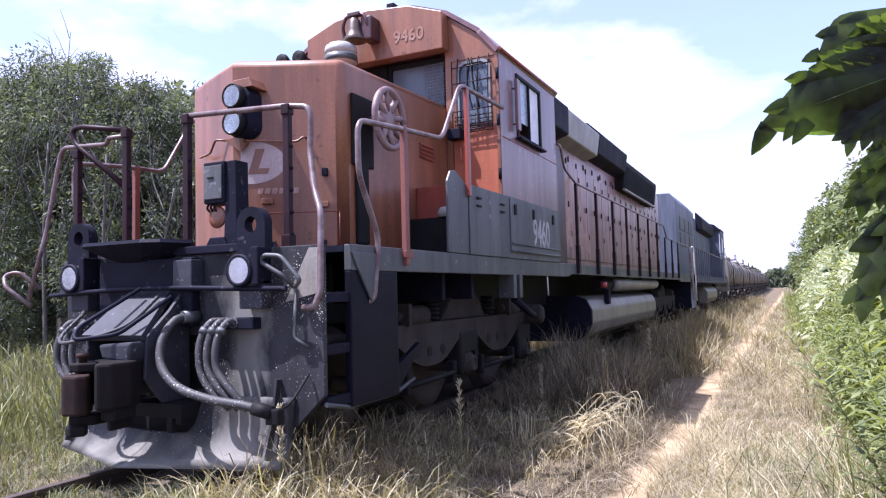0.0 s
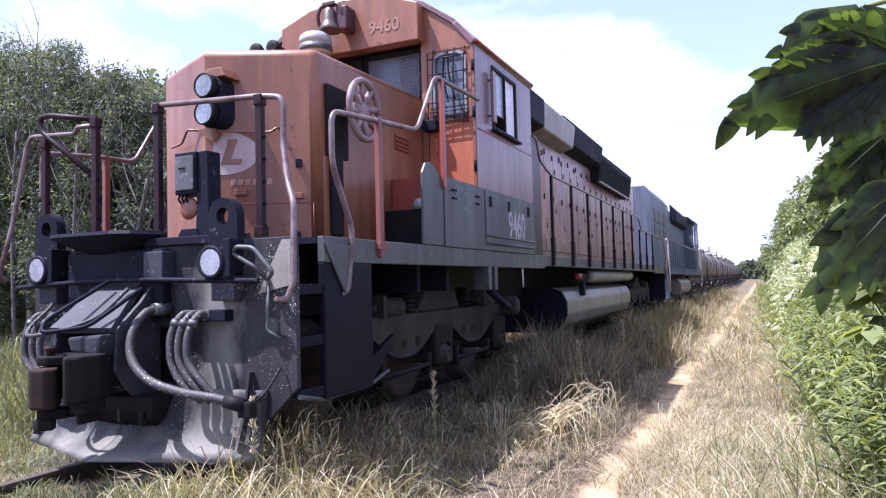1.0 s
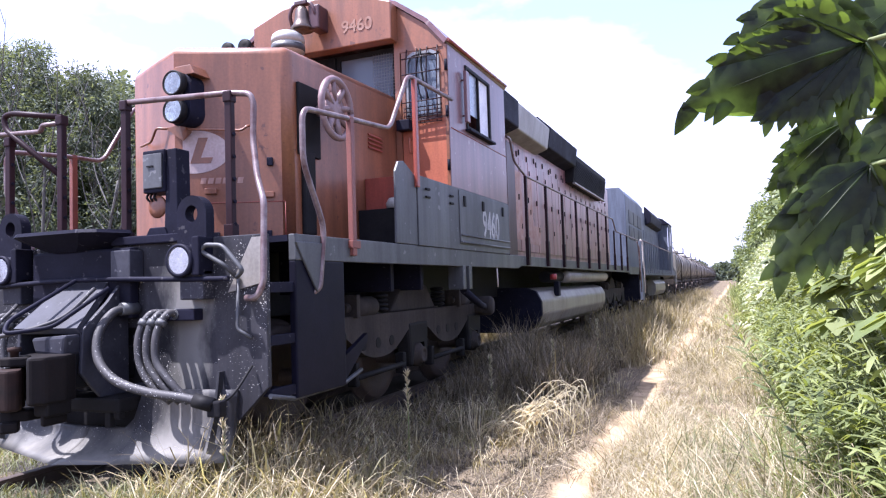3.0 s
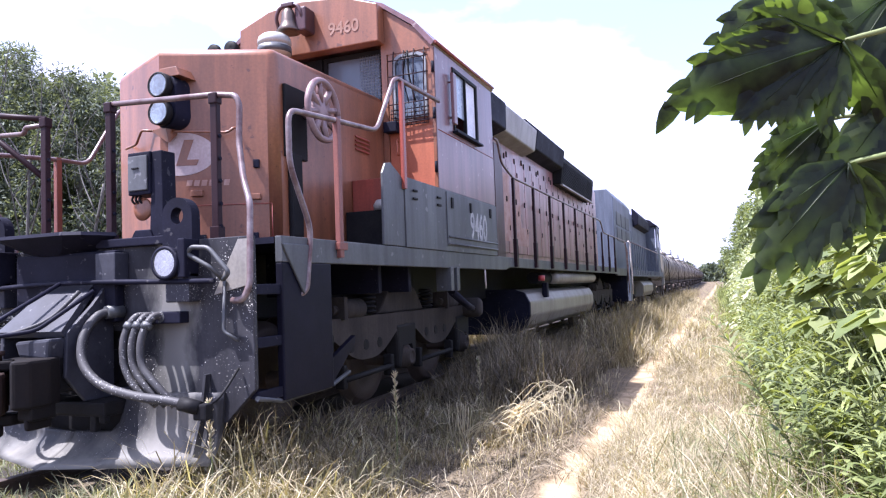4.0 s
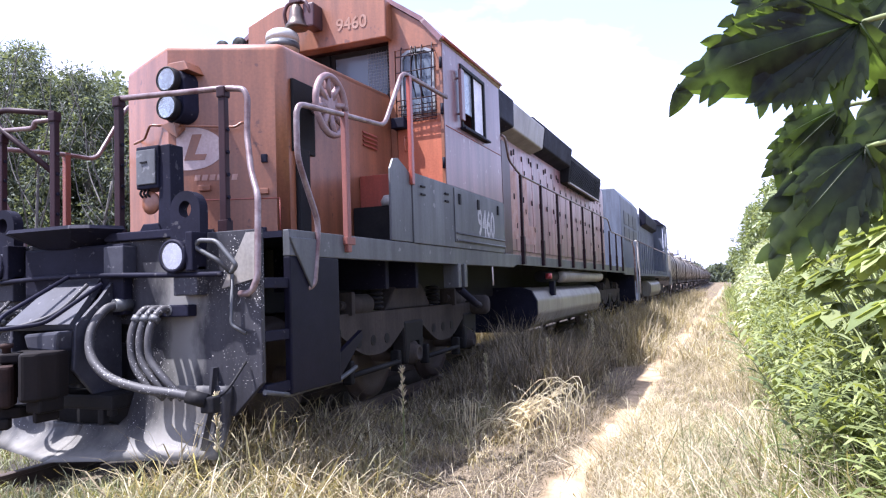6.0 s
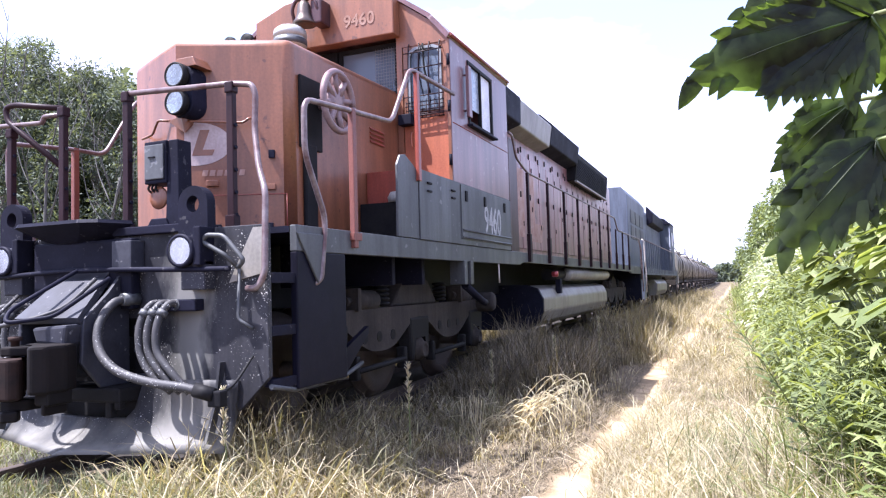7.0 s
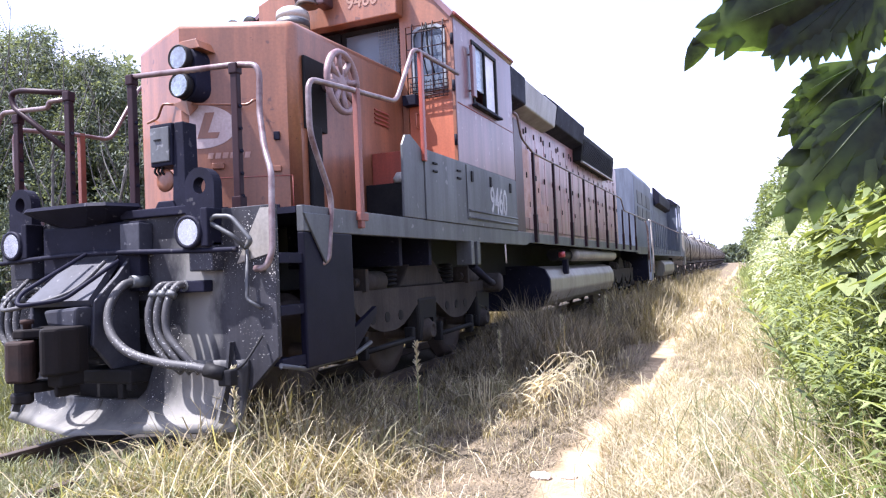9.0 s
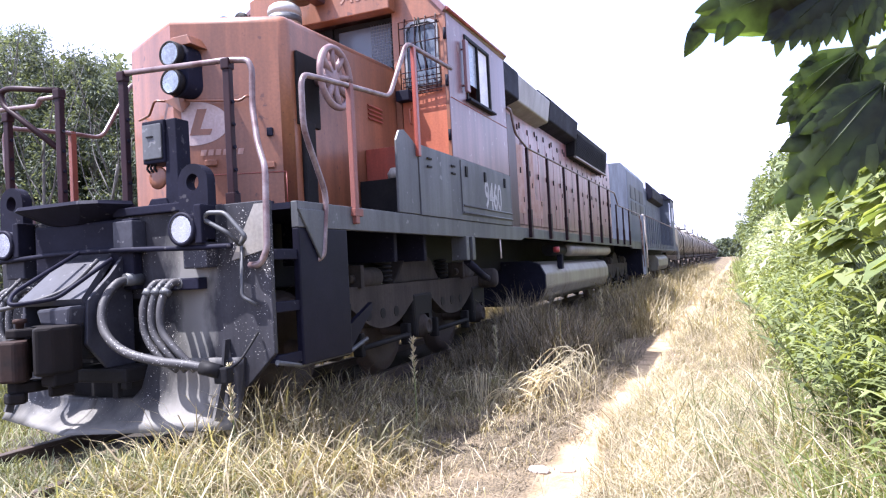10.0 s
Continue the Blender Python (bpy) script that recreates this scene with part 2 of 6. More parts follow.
M_KNUCKLE = mat("rust_brown_casting", (0.010, 0.0075, 0.007), (0.032, 0.016, 0.012), spec=0.2, rough=0.75, scale=4.0, bump=0.3)
M_BLACK = mat("black_greasy_steel", (0.008, 0.008, 0.010), (0.018, 0.017, 0.017), spec=0.1, rough=0.6, scale=4.0, bump=0.2)
M_UNDER = mat("dusty_truck_steel", (0.030, 0.026, 0.025), (0.058, 0.048, 0.041), spec=0.15, rough=0.85, scale=2.5, bump=0.25, amount=0.9)
M_RUST = mat("rusty_coupler_steel", (0.005, 0.0046, 0.005), (0.012, 0.009, 0.0085), spec=0.15, rough=0.7, scale=5.0, bump=0.3)
M_RAILING = mat("maroon_rail_paint", (0.014, 0.007, 0.010), (0.026, 0.011, 0.014), spec=0.15, rough=0.5, scale=3.0, fine=90)
M_WORNRAIL = mat("worn_silver_rail", (0.24, 0.20, 0.20), (0.085, 0.04, 0.04), rough=0.4, scale=7.0, metal=0.3, fine=80)
M_STRIP = mat("dark_maroon_colour", (0.075, 0.028, 0.032), (0.045, 0.018, 0.022), rough=0.4, scale=1.4, streak=0.3)
M_POST = mat("orange_post_paint", (0.20, 0.062, 0.04), (0.14, 0.045, 0.035), rough=0.5, scale=3.0)
M_TANK = mat("silver_tank_paint", (0.30, 0.28, 0.25), (0.20, 0.18, 0.155), rough=0.42, metal=0.2, scale=1.6, streak=0.5, bump=0.08)
M_BLUE = mat("blue_grey_loco_paint", (0.098, 0.112, 0.150), (0.068, 0.080, 0.110), rough=0.5, scale=0.8, streak=0.4)
M_CAR = mat("dusty_tank_wagon_paint", (0.31, 0.28, 0.24), (0.19, 0.168, 0.14), rough=0.6, scale=0.6, streak=0.3)
M_WHITE = mat("chalked_white_paint", (0.62, 0.58, 0.55), (0.42, 0.33, 0.3), rough=0.6, scale=5.0, amount=0.9)
M_FADED = mat("faded_white_paint", (0.40, 0.27, 0.23), (0.28, 0.14, 0.10), rough=0.6, scale=5.0)
M_HOSE = mat("black_rubber_hose", (0.030, 0.030, 0.033), (0.055, 0.052, 0.054), spec=0.35, rough=0.6, scale=9.0, bump=0.2,
             spots=(0.42, 0.41, 0.40), spot_scale=75, spot_cut=0.66)
M_CHROME = mat("polished_reflector", (0.48, 0.48, 0.47), (0.22, 0.22, 0.22), rough=0.16, metal=1.0, scale=5, bump=0.05, fine=60)
M_SEAT = mat("grey_white_dome", (0.40, 0.40, 0.38), (0.26, 0.26, 0.25), rough=0.5)
M_BRASS = mat("dull_bell_metal", (0.16, 0.12, 0.10), (0.10, 0.08, 0.07), rough=0.35, metal=0.7)
# opaque white that stands for bright sky seen through cab windows
M_SKYPANE = mat("sky_white_pane", (0.8, 0.8, 0.84), (0.6, 0.6, 0.66), rough=0.7, scale=3)
M_GLASSGREY = mat("dusty_grey_pane", (0.30, 0.34, 0.40), (0.24, 0.27, 0.32), rough=0.25, scale=4, coat=0.5)
M_WHEEL = mat("dull_wheel_paint", (0.13, 0.07, 0.075), (0.24, 0.17, 0.17), rough=0.4, scale=5)
M_MESH = mat("galvanised_wire", (0.25, 0.26, 0.27), (0.18, 0.18, 0.19), rough=0.5, metal=0.5)
M_SHADEGLASS = glass("dusty_shaded_glass", (0.10, 0.12, 0.13), 0.06, 0.5)
M_LENS = glass("lamp_glass", (0.9, 0.9, 0.9), 0.03, 0.02)
M_FAINT = mat("faint_worn_lettering", (0.285, 0.175, 0.135), (0.20, 0.09, 0.055), rough=0.6, scale=9)
M_PANE = glass("dusty_blue_glass", (0.13, 0.155, 0.20), 0.08, 0.72)
M_NUMBER = mat("faded_grey_lettering", (0.42, 0.41, 0.41), (0.22, 0.22, 0.22), rough=0.6, scale=6)
M_RAIL = mat("rusty_rail_steel", (0.10, 0.075, 0.06), (0.06, 0.045, 0.04), rough=0.6, metal=0.3)
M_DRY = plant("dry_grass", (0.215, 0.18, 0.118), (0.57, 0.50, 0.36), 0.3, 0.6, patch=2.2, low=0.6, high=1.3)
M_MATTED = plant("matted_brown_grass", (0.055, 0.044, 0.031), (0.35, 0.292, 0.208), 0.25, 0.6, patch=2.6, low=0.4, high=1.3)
M_BLADES = plant("curling_grass_blade", (0.16, 0.15, 0.085), (0.50, 0.45, 0.30), 0.35, 0.55)
M_EMBLEM = mat("worn_pale_emblem", (0.52, 0.45, 0.44), (0.32, 0.21, 0.19), rough=0.5, scale=3.0, streak=0.3)
M_STRAW = plant("pale_straw", (0.55, 0.47, 0.31), (0.75, 0.68, 0.5), 0.3, 0.6)
M_FRESH = plant("fresh_grass_blade", (0.10, 0.115, 0.060), (0.27, 0.275, 0.155), 0.3, 0.6)
M_MIXED = plant("half_green_grass", (0.17, 0.135, 0.085), (0.38, 0.32, 0.20), 0.3, 0.6)
M_GREEN = plant("fresh_green_leaves", (0.10, 0.132, 0.044), (0.325, 0.365, 0.155), 0.42, 0.5, patch=2.4, low=0.55, high=1.35)
M_BUSH = plant("bush_leaves", (0.085, 0.115, 0.05), (0.25, 0.29, 0.13), 0.35, 0.45)
M_PALE = plant("pale_flowering_leaves", (0.22, 0.27, 0.13), (0.55, 0.57, 0.40), 0.35, 0.5)
M_CONIFER = plant("dark_tree_needles", (0.055, 0.073, 0.052), (0.215, 0.25, 0.19), 0.38, 0.6, patch=0.55, low=0.45, high=1.3)
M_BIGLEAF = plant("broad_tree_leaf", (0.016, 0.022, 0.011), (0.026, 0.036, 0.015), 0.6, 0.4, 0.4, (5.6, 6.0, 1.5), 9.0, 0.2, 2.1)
M_BARK = mat("grey_bark", (0.16, 0.14, 0.12), (0.10, 0.085, 0.07), rough=0.9, scale=6, bump=0.5)
M_TWIG = mat("bare_grey_twigs", (0.115, 0.108, 0.10), (0.07, 0.065, 0.06), rough=0.9, scale=6)
M_STEM = mat("green_stem", (0.16, 0.2, 0.06), (0.12, 0.13, 0.05), rough=0.7, scale=8)


# ---------------------------------------------------------------- building helpers
def box(bm, x0, x1, y0, y1, z0, z1, bev=0.0, m=None):
    vs = [bm.verts.new((x, y, z)) for x in (x0, x1) for y in (y0, y1) for z in (z0, z1)]
    fs = [bm.faces.new([vs[i] for i in q]) for q in ((0, 1, 3, 2), (4, 6, 7, 5), (0, 4, 5, 1), (2, 3, 7, 6), (0, 2, 6, 4), (1, 5, 7, 3))]
    if m is not None:
        for v in vs:
            v.co = m @ v.co
    if bev > 0:
        es = list({e for f in fs for e in f.edges})
        bmesh.ops.bevel(bm, geom=es, offset=bev, segments=2, affect="EDGES", profile=0.6)
    return vs


def prism(bm, pts, axis, a, b, bev=0.0, seg=2):
    """A flat outline pulled from a to b along an axis. pts: (y, z) for x, (x, z) for y, (x, y) for z."""
    def at(p, c):
        return {"x": (c, p[0], p[1]), "y": (p[0], c, p[1]), "z": (p[0], p[1], c)}[axis]
    lo = [bm.verts.new(at(p, a)) for p in pts]
    hi = [bm.verts.new(at(p, b)) for p in pts]
    k = len(pts)
    fs = [bm.faces.new(lo), bm.faces.new(hi[::-1])]
    fs += [bm.faces.new((lo[i], lo[(i + 1) % k], hi[(i + 1) % k], hi[i])) for i in range(k)]
    if bev > 0:
        es = list({e for f in fs for e in f.edges})
        bmesh.ops.bevel(bm, geom=es, offset=bev, segments=seg, affect="EDGES", profile=0.5, clamp_overlap=True)
    return lo, hi


def rounded(pts, rad, n=5):
    """A polyline with its corners rounded."""
    ps = [Vector(p) for p in pts]
    out = [ps[0]]
    for a, b, c in zip(ps, ps[1:], ps[2:]):
        u, v = a - b, c - b
        r = min(rad, u.length * 0.45, v.length * 0.45)
        s, e = b + u.normalized() * r, b + v.normalized() * r
        for i in range(n + 1):
            t = i / n
            out.append(s * (1 - t) ** 2 + b * 2 * t * (1 - t) + e * t * t)
    out.append(ps[-1])
    return out


def smooth_curve(pts, n=6):
    """A Catmull-Rom curve through the points."""
    ps = [Vector(p) for p in pts]
    ps = [ps[0] * 2 - ps[1]] + ps + [ps[-1] * 2 - ps[-2]]
    out = []
    for p0, p1, p2, p3 in zip(ps, ps[1:], ps[2:], ps[3:]):
        for i in range(n):
            t = i / n
            out.append(0.5 * (2 * p1 + (p2 - p0) * t + (2 * p0 - 5 * p1 + 4 * p2 - p3) * t * t + (3 * p1 - p0 - 3 * p2 + p3) * t ** 3))
    out.append(ps[-2])
    return out


def tube(bm, pts, r, seg=8, r_end=None):
    ps = [Vector(p) for p in pts]
    k = len(ps)
    side = None
    rings = []
    for i, p in enumerate(ps):
        d = (ps[min(i + 1, k - 1)] - ps[max(i - 1, 0)]).normalized()
        if side is None:
            side = d.orthogonal().normalized()
        side = (side - d * side.dot(d)).normalized()
        up = d.cross(side)
        rad = r if r_end is None else r + (r_end - r) * i / (k - 1)
        rings.append([bm.verts.new(p + (side * math.cos(a) + up * math.sin(a)) * rad) for a in (2 * math.pi * j / seg for j in range(seg))])
    for a, b in zip(rings, rings[1:]):
        for j in range(seg):
            f = bm.faces.new((a[j], a[(j + 1) % seg], b[(j + 1) % seg], b[j]))
            f.smooth = True
    bm.faces.new(rings[0][::-1]), bm.faces.new(rings[-1])


def cyl(bm, a, b, r, seg=20, r_end=None):
    tube(bm, (a, b), r, seg, r_end)


def lathe(bm, prof, origin, axis, seg=24):
    """prof: (radius, distance along the axis)."""
    o, d = Vector(origin), Vector(axis).normalized()
    s = d.orthogonal().normalized()
    u = d.cross(s)
    rings = []
    for r, h in prof:
        rings.append([bm.verts.new(o + d * h + (s * math.cos(2 * math.pi * j / seg) + u * math.sin(2 * math.pi * j / seg)) * max(r, 0.0005)) for j in range(seg)])
    for a, b in zip(rings, rings[1:]):
        for j in range(seg):
            f = bm.faces.new((a[j], a[(j + 1) % seg], b[(j + 1) % seg], b[j]))
            f.smooth = True
    bm.faces.new(rings[0][::-1]), bm.faces.new(rings[-1])


def ring_plate(bm, outline, hole, axis, a, b):
    """A plate with one hole: both loops have the same count of points."""
    def at(p, c):
        return {"x": (c, p[0], p[1]), "y": (p[0], c, p[1])}[axis]
    k = len(outline)
    o1, o2 = [bm.verts.new(at(p, a)) for p in outline], [bm.verts.new(at(p, b)) for p in outline]
    h1, h2 = [bm.verts.new(at(p, a)) for p in hole], [bm.verts.new(at(p, b)) for p in hole]
    for i in range(k):
        j = (i + 1) % k
        for q in ((o1[i], o1[j], h1[j], h1[i]), (o2[j], o2[i], h2[i], h2[j]), (o1[j], o1[i], o2[i], o2[j]), (h1[i], h1[j], h2[j], h2[i])):
            bm.faces.new(q)


def thing(name, base, label, category, group="", kind=""):
    e = new(name)
    e.location = base
    e.empty_display_size = 0.3
    return tagged(e, label, category, group, kind)


def part(name, bm, material, parent=None, label=""):
    """Links a bmesh, in world metres, as one mesh under a thing or a part."""
    bmesh.ops.recalc_face_normals(bm, faces=bm.faces)
    me = bpy.data.meshes.new(name)
    bm.to_mesh(me)
    bm.free()
    me.materials.append(material)
    ob = new(name, me)
    if parent is not None:
        ob.parent = parent
        if parent.type == "EMPTY":
            ob.location = -parent.location
    if label:
        ob["label"] = label
    return ob


def lettering(name, text, size, m, material, parent, depth=0.002):
    cu = bpy.data.curves.new(name, "FONT")
    cu.body, cu.size, cu.extrude, cu.align_x, cu.offset = text, size, depth, "CENTER", size * 0.02
    tmp = bpy.data.objects.new(name, cu)
    me = bpy.data.meshes.new_from_object(tmp)
    bpy.data.objects.remove(tmp)
    me.transform(m)
    me.materials.clear()
    me.materials.append(material)
    ob = new(name, me)
    ob.parent = parent
    if parent.type == "EMPTY":
        ob.location = -parent.location
    return ob


B = bmesh.new


# ---------------------------------------------------------------- ground and track
def path_x(y):
    return 3.24 + 0.05 * math.sin(y * 0.55 + 0.6) - 0.10 * math.exp(-((y - 1.5) / 2.2) ** 2) + max(0.0, y - 8) * 0.012


def ground_z(x, y):
    """Track bed a little higher, worn path, bank to the east."""
    z = -0.24
    z += 0.14 * max(0.0, 1 - abs(x) / 2.2)
    z -= 0.03 * math.exp(-((x - path_x(y)) / 0.22) ** 2)
    if x > 4.6:
        z += min(0.5, (x - 4.6) * 0.16)
    z += 0.02 * noise.noise((x * 1.3, y * 1.3, 0))
    return z


def build_ground():
    m = bpy.data.materials.new("earth_and_dry_thatch")
    m.use_nodes = True
    n, l = m.node_tree.nodes, m.node_tree.links
    b = n["Principled BSDF"]
    b.inputs["Roughness"].default_value = 0.95
    b.inputs["Specular IOR Level"].default_value = 0.1
    at = n.new("ShaderNodeAttribute")
    at.attribute_name = "worn"
    co = n.new("ShaderNodeTexCoord")
    n1, n2 = n.new("ShaderNodeTexNoise"), n.new("ShaderNodeTexNoise")
    n1.inputs["Scale"].default_value, n1.inputs["Detail"].default_value = 3.0, 8
    n2.inputs["Scale"].default_value, n2.inputs["Detail"].default_value = 60.0, 5
    l.new(co.outputs["Object"], n1.inputs["Vector"]), l.new(co.outputs["Object"], n2.inputs["Vector"])
    soil, thatch = n.new("ShaderNodeValToRGB"), n.new("ShaderNodeValToRGB")
    soil.color_ramp.elements[0].color, soil.color_ramp.elements[1].color = (0.255, 0.185, 0.108, 1), (0.42, 0.318, 0.20, 1)
    thatch.color_ramp.elements[0].position, thatch.color_ramp.elements[1].position = 0.36, 0.66
    thatch.color_ramp.elements[0].color, thatch.color_ramp.elements[1].color = (0.055, 0.043, 0.030, 1), (0.21, 0.168, 0.112, 1)
    soil.color_ramp.elements[0].position, soil.color_ramp.elements[1].position = 0.35, 0.65
    l.new(n1.outputs["Fac"], soil.inputs["Fac"]), l.new(n2.outputs["Fac"], thatch.inputs["Fac"])
    ad = n.new("ShaderNodeMath")
    ad.operation = "MULTIPLY_ADD"
    ad.inputs[1].default_value, ad.inputs[2].default_value = 1.2, -0.6
    l.new(n1.outputs["Fac"], ad.inputs[0])
    su = n.new("ShaderNodeMath")
    su.operation = "ADD"
    su.use_clamp = True
    l.new(at.outputs["Fac"], su.inputs[0]), l.new(ad.outputs["Value"], su.inputs[1])
    # near-black mixed into the ground colour, standing for the train's shade
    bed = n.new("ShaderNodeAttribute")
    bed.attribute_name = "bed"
    shade_mix = n.new("ShaderNodeMixRGB")
    shade_mix.inputs[2].default_value = (0.045, 0.04, 0.036, 1)
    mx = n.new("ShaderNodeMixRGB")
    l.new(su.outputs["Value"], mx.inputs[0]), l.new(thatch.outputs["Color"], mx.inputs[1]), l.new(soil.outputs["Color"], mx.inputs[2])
    l.new(mx.outputs["Color"], shade_mix.inputs[1]), l.new(bed.outputs["Fac"], shade_mix.inputs[0])
    l.new(shade_mix.outputs["Color"], b.inputs["Base Color"])
    bp = n.new("ShaderNodeBump")
    bp.inputs["Strength"].default_value, bp.inputs["Distance"].default_value = 0.6, 0.02
    l.new(n2.outputs["Fac"], bp.inputs["Height"]), l.new(bp.outputs["Normal"], b.inputs["Normal"])
    xs = [-1500, -400, -120, -60, -30, -20, -14, -10, -7, -5, -4, -3.2] + [-2.6 + 0.2 * i for i in range(24)] \
        + [2.25 + 0.07 * i for i in range(36)] + [4.9, 5.2, 5.6, 6, 7, 8, 10, 14, 20, 30, 60, 120, 400, 1500]
    ys = [-1500, -300, -60, -25, -12, -8] + [-6 + 0.25 * i for i in range(110)] + [22 + i for i in range(30)] + [60, 75, 100, 150, 250, 450, 900, 2000]
    vs = [(x, y, ground_z(x, y)) for y in ys for x in xs]
    w = len(xs)
    fs = [(j * w + i, j * w + i + 1, (j + 1) * w + i + 1, (j + 1) * w + i) for j in range(len(ys) - 1) for i in range(w - 1)]
    me = bpy.data.meshes.new("ground")
    me.from_pydata(vs, [], fs)
    a = me.attributes.new("worn", "FLOAT", "POINT")
    a.data.foreach_set("value", [math.exp(-((x - path_x(y)) / 0.16) ** 4) * (1 if y < 120 else 0) for x, y, z in vs])
    a = me.attributes.new("bed", "FLOAT", "POINT")              # shade painted on the ground under and beside the train
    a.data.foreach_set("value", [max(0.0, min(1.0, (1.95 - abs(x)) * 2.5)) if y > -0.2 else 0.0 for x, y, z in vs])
    me.polygons.foreach_set("use_smooth", [True] * len(fs))
    me.materials.append(m)
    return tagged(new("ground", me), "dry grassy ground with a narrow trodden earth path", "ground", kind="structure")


build_ground()

RAIL_TOP = -0.02


def build_rail(x):
    bm = B()
    z = RAIL_TOP
    prof = [(-0.06, z - 0.15), (0.06, z - 0.15), (0.06, z - 0.14), (0.012, z - 0.125), (0.012, z - 0.04), (0.034, z - 0.03), (0.034, z - 0.004),
            (0.025, z), (-0.025, z), (-0.034, z - 0.004), (-0.034, z - 0.03), (-0.012, z - 0.04), (-0.012, z - 0.125), (-0.06, z - 0.14)]
    prism(bm, [(x + p, q) for p, q in prof], "y", -9, 240)
    tagged(part("rail", bm, M_RAIL), "rusty steel rail half buried in grass", "rail", "rails of the track", "structure")


for rx in (-0.535, 0.535):
    build_rail(rx)


# ---------------------------------------------------------------- locomotive in front
def lug_outline(cx, z0, z1, half, hz, k=32):
    """Upright lug with a round head: outline seen from its hole, and the hole."""
    out, hole = [], []
    for i in range(k):
        a = 2 * math.pi * i / k
        c, s = math.cos(a), math.sin(a)
        if s >= 0:
            r = half
        else:
            r = min(half / max(abs(c), 1e-6), (hz - z0) / max(-s, 1e-6))
        out.append((cx + c * r, hz + s * r))
        hole.append((cx + c * half * 0.42, hz + s * half * 0.46))
    return out, hole


def build_truck(parent, y0, material=M_UNDER, detail=True):
    """Three-axle truck whose first axle stands at y0, axles 1.8 m apart."""
    for side in (1, -1):
        bm = B()
        x0, x1 = side * 0.98, side * 1.12
        # one long plate, bellied between the axles
        lows, highs = [], []
        for i in range(57):
            y = y0 - 0.35 + 4.3 * i / 56
            ph = ((y - y0) % 1.8) / 1.8
            belly = 0.57 + 0.29 * (0.5 + 0.5 * math.cos(2 * math.pi * ph)) ** 1.4
            if y < y0 or y > y0 + 3.6:
                belly = 0.86
            lows.append((y, belly)), highs.append((y, 0.985))
        grid = [[bm.verts.new((x, y, z)) for y, z in row] for x, row in ((x0, lows), (x1, lows), (x1, highs), (x0, highs))]
        for a in range(4):
            b = (a + 1) % 4
            for i in range(56):
                bm.faces.new((grid[a][i], grid[a][i + 1], grid[b][i + 1], grid[b][i]))
        bm.faces.new([g[0] for g in grid]), bm.faces.new([g[-1] for g in grid][::-1])
        frame_ob = part("side_frame", bm, material, parent, "dusty cast side frame with round holes")
        for a in (y0, y0 + 1.8, y0 + 3.6):
            bm = B()
            prism(bm, [(a - 0.26, 0.86), (a - 0.22, 0.40), (a - 0.15, 0.38), (a - 0.15, 0.66), (a + 0.15, 0.66), (a + 0.15, 0.38), (a + 0.22, 0.40), (a + 0.26, 0.86)], "x", side * 0.96, side * 1.13, 0.03)
            part("pedestal", bm, M_BLACK, frame_ob)
        bm = B()
        prism(bm, [(y0 + 1.25, 0.985), (y0 + 2.45, 0.985), (y0 + 2.2, 1.24), (y0 + 1.95, 1.32), (y0 + 1.65, 1.32), (y0 + 1.5, 1.22)], "x", side * 0.9, side * 1.06, 0.02)
        part("bolster", bm, material, frame_ob)
        for a in (y0, y0 + 1.8, y0 + 3.6):
            bm = B()
            lathe(bm, [(0.02, 0), (0.11, 0), (0.13, 0.02), (0.13, 0.10), (0.09, 0.13), (0.085, 0.16), (0.06, 0.165), (0.055, 0.15), (0.02, 0.15)], (side * 1.02, a, 0.50), (side, 0, 0), 18)
            part("axle_box", bm, M_UNDER, frame_ob)
        if detail and side == 1:
            for k in range(2):
                for j in range(3):
                    # raised black disc, painted for the dark inside of a hole
                    bm = B()
                    cyl(bm, (1.10, y0 + 1.8 * k + 0.56 + 0.29 * j, 0.71 + 0.02 * k), (1.126, y0 + 1.8 * k + 0.56 + 0.29 * j, 0.71 + 0.02 * k), 0.052, 14)
                    part("hole_disc", bm, M_BLACK, frame_ob)
            for a in (y0 + 0.4, y0 + 3.0):
                bm = B()
                cyl(bm, (1.06, a, 1.06), (1.06, a + 0.42, 1.06), 0.10, 16)
                cyl(bm, (1.06, a - 0.10, 1.06), (1.06, a, 1.06), 0.045, 10)
                box(bm, 0.96, 1.16, a - 0.02, a + 0.04, 0.97, 1.18, 0.006)
                part("brake_cylinder", bm, material, parent)
            for a in (y0 + 0.45, y0 + 2.2):
                bm = B()
                tube(bm, ((1.10, a, 0.42), (1.10, a + 1.0, 0.44)), 0.028, 8)
                box(bm, 1.02, 1.12, a + 0.95, a + 1.03, 0.34, 0.56, 0.02)
                box(bm, 1.02, 1.12, a - 0.04, a + 0.03, 0.34, 0.56, 0.02)
                part("brake_rigging", bm, M_BLACK, parent)
            for a in (y0 + 1.1, y0 + 2.6):
                bm = B()
                for c in range(5):
                    lathe(bm, [(0.055, 0), (0.085, 0.015), (0.085, 0.03), (0.055, 0.045)], (1.02, a, 1.0 + 0.045 * c), (0, 0, 1), 14)
                part("spring", bm, M_BLACK, parent)
    for a in (y0, y0 + 1.8, y0 + 3.6):
        bm = B()
        cyl(bm, (-0.95, a, 0.48), (0.95, a, 0.48), 0.08, 12)
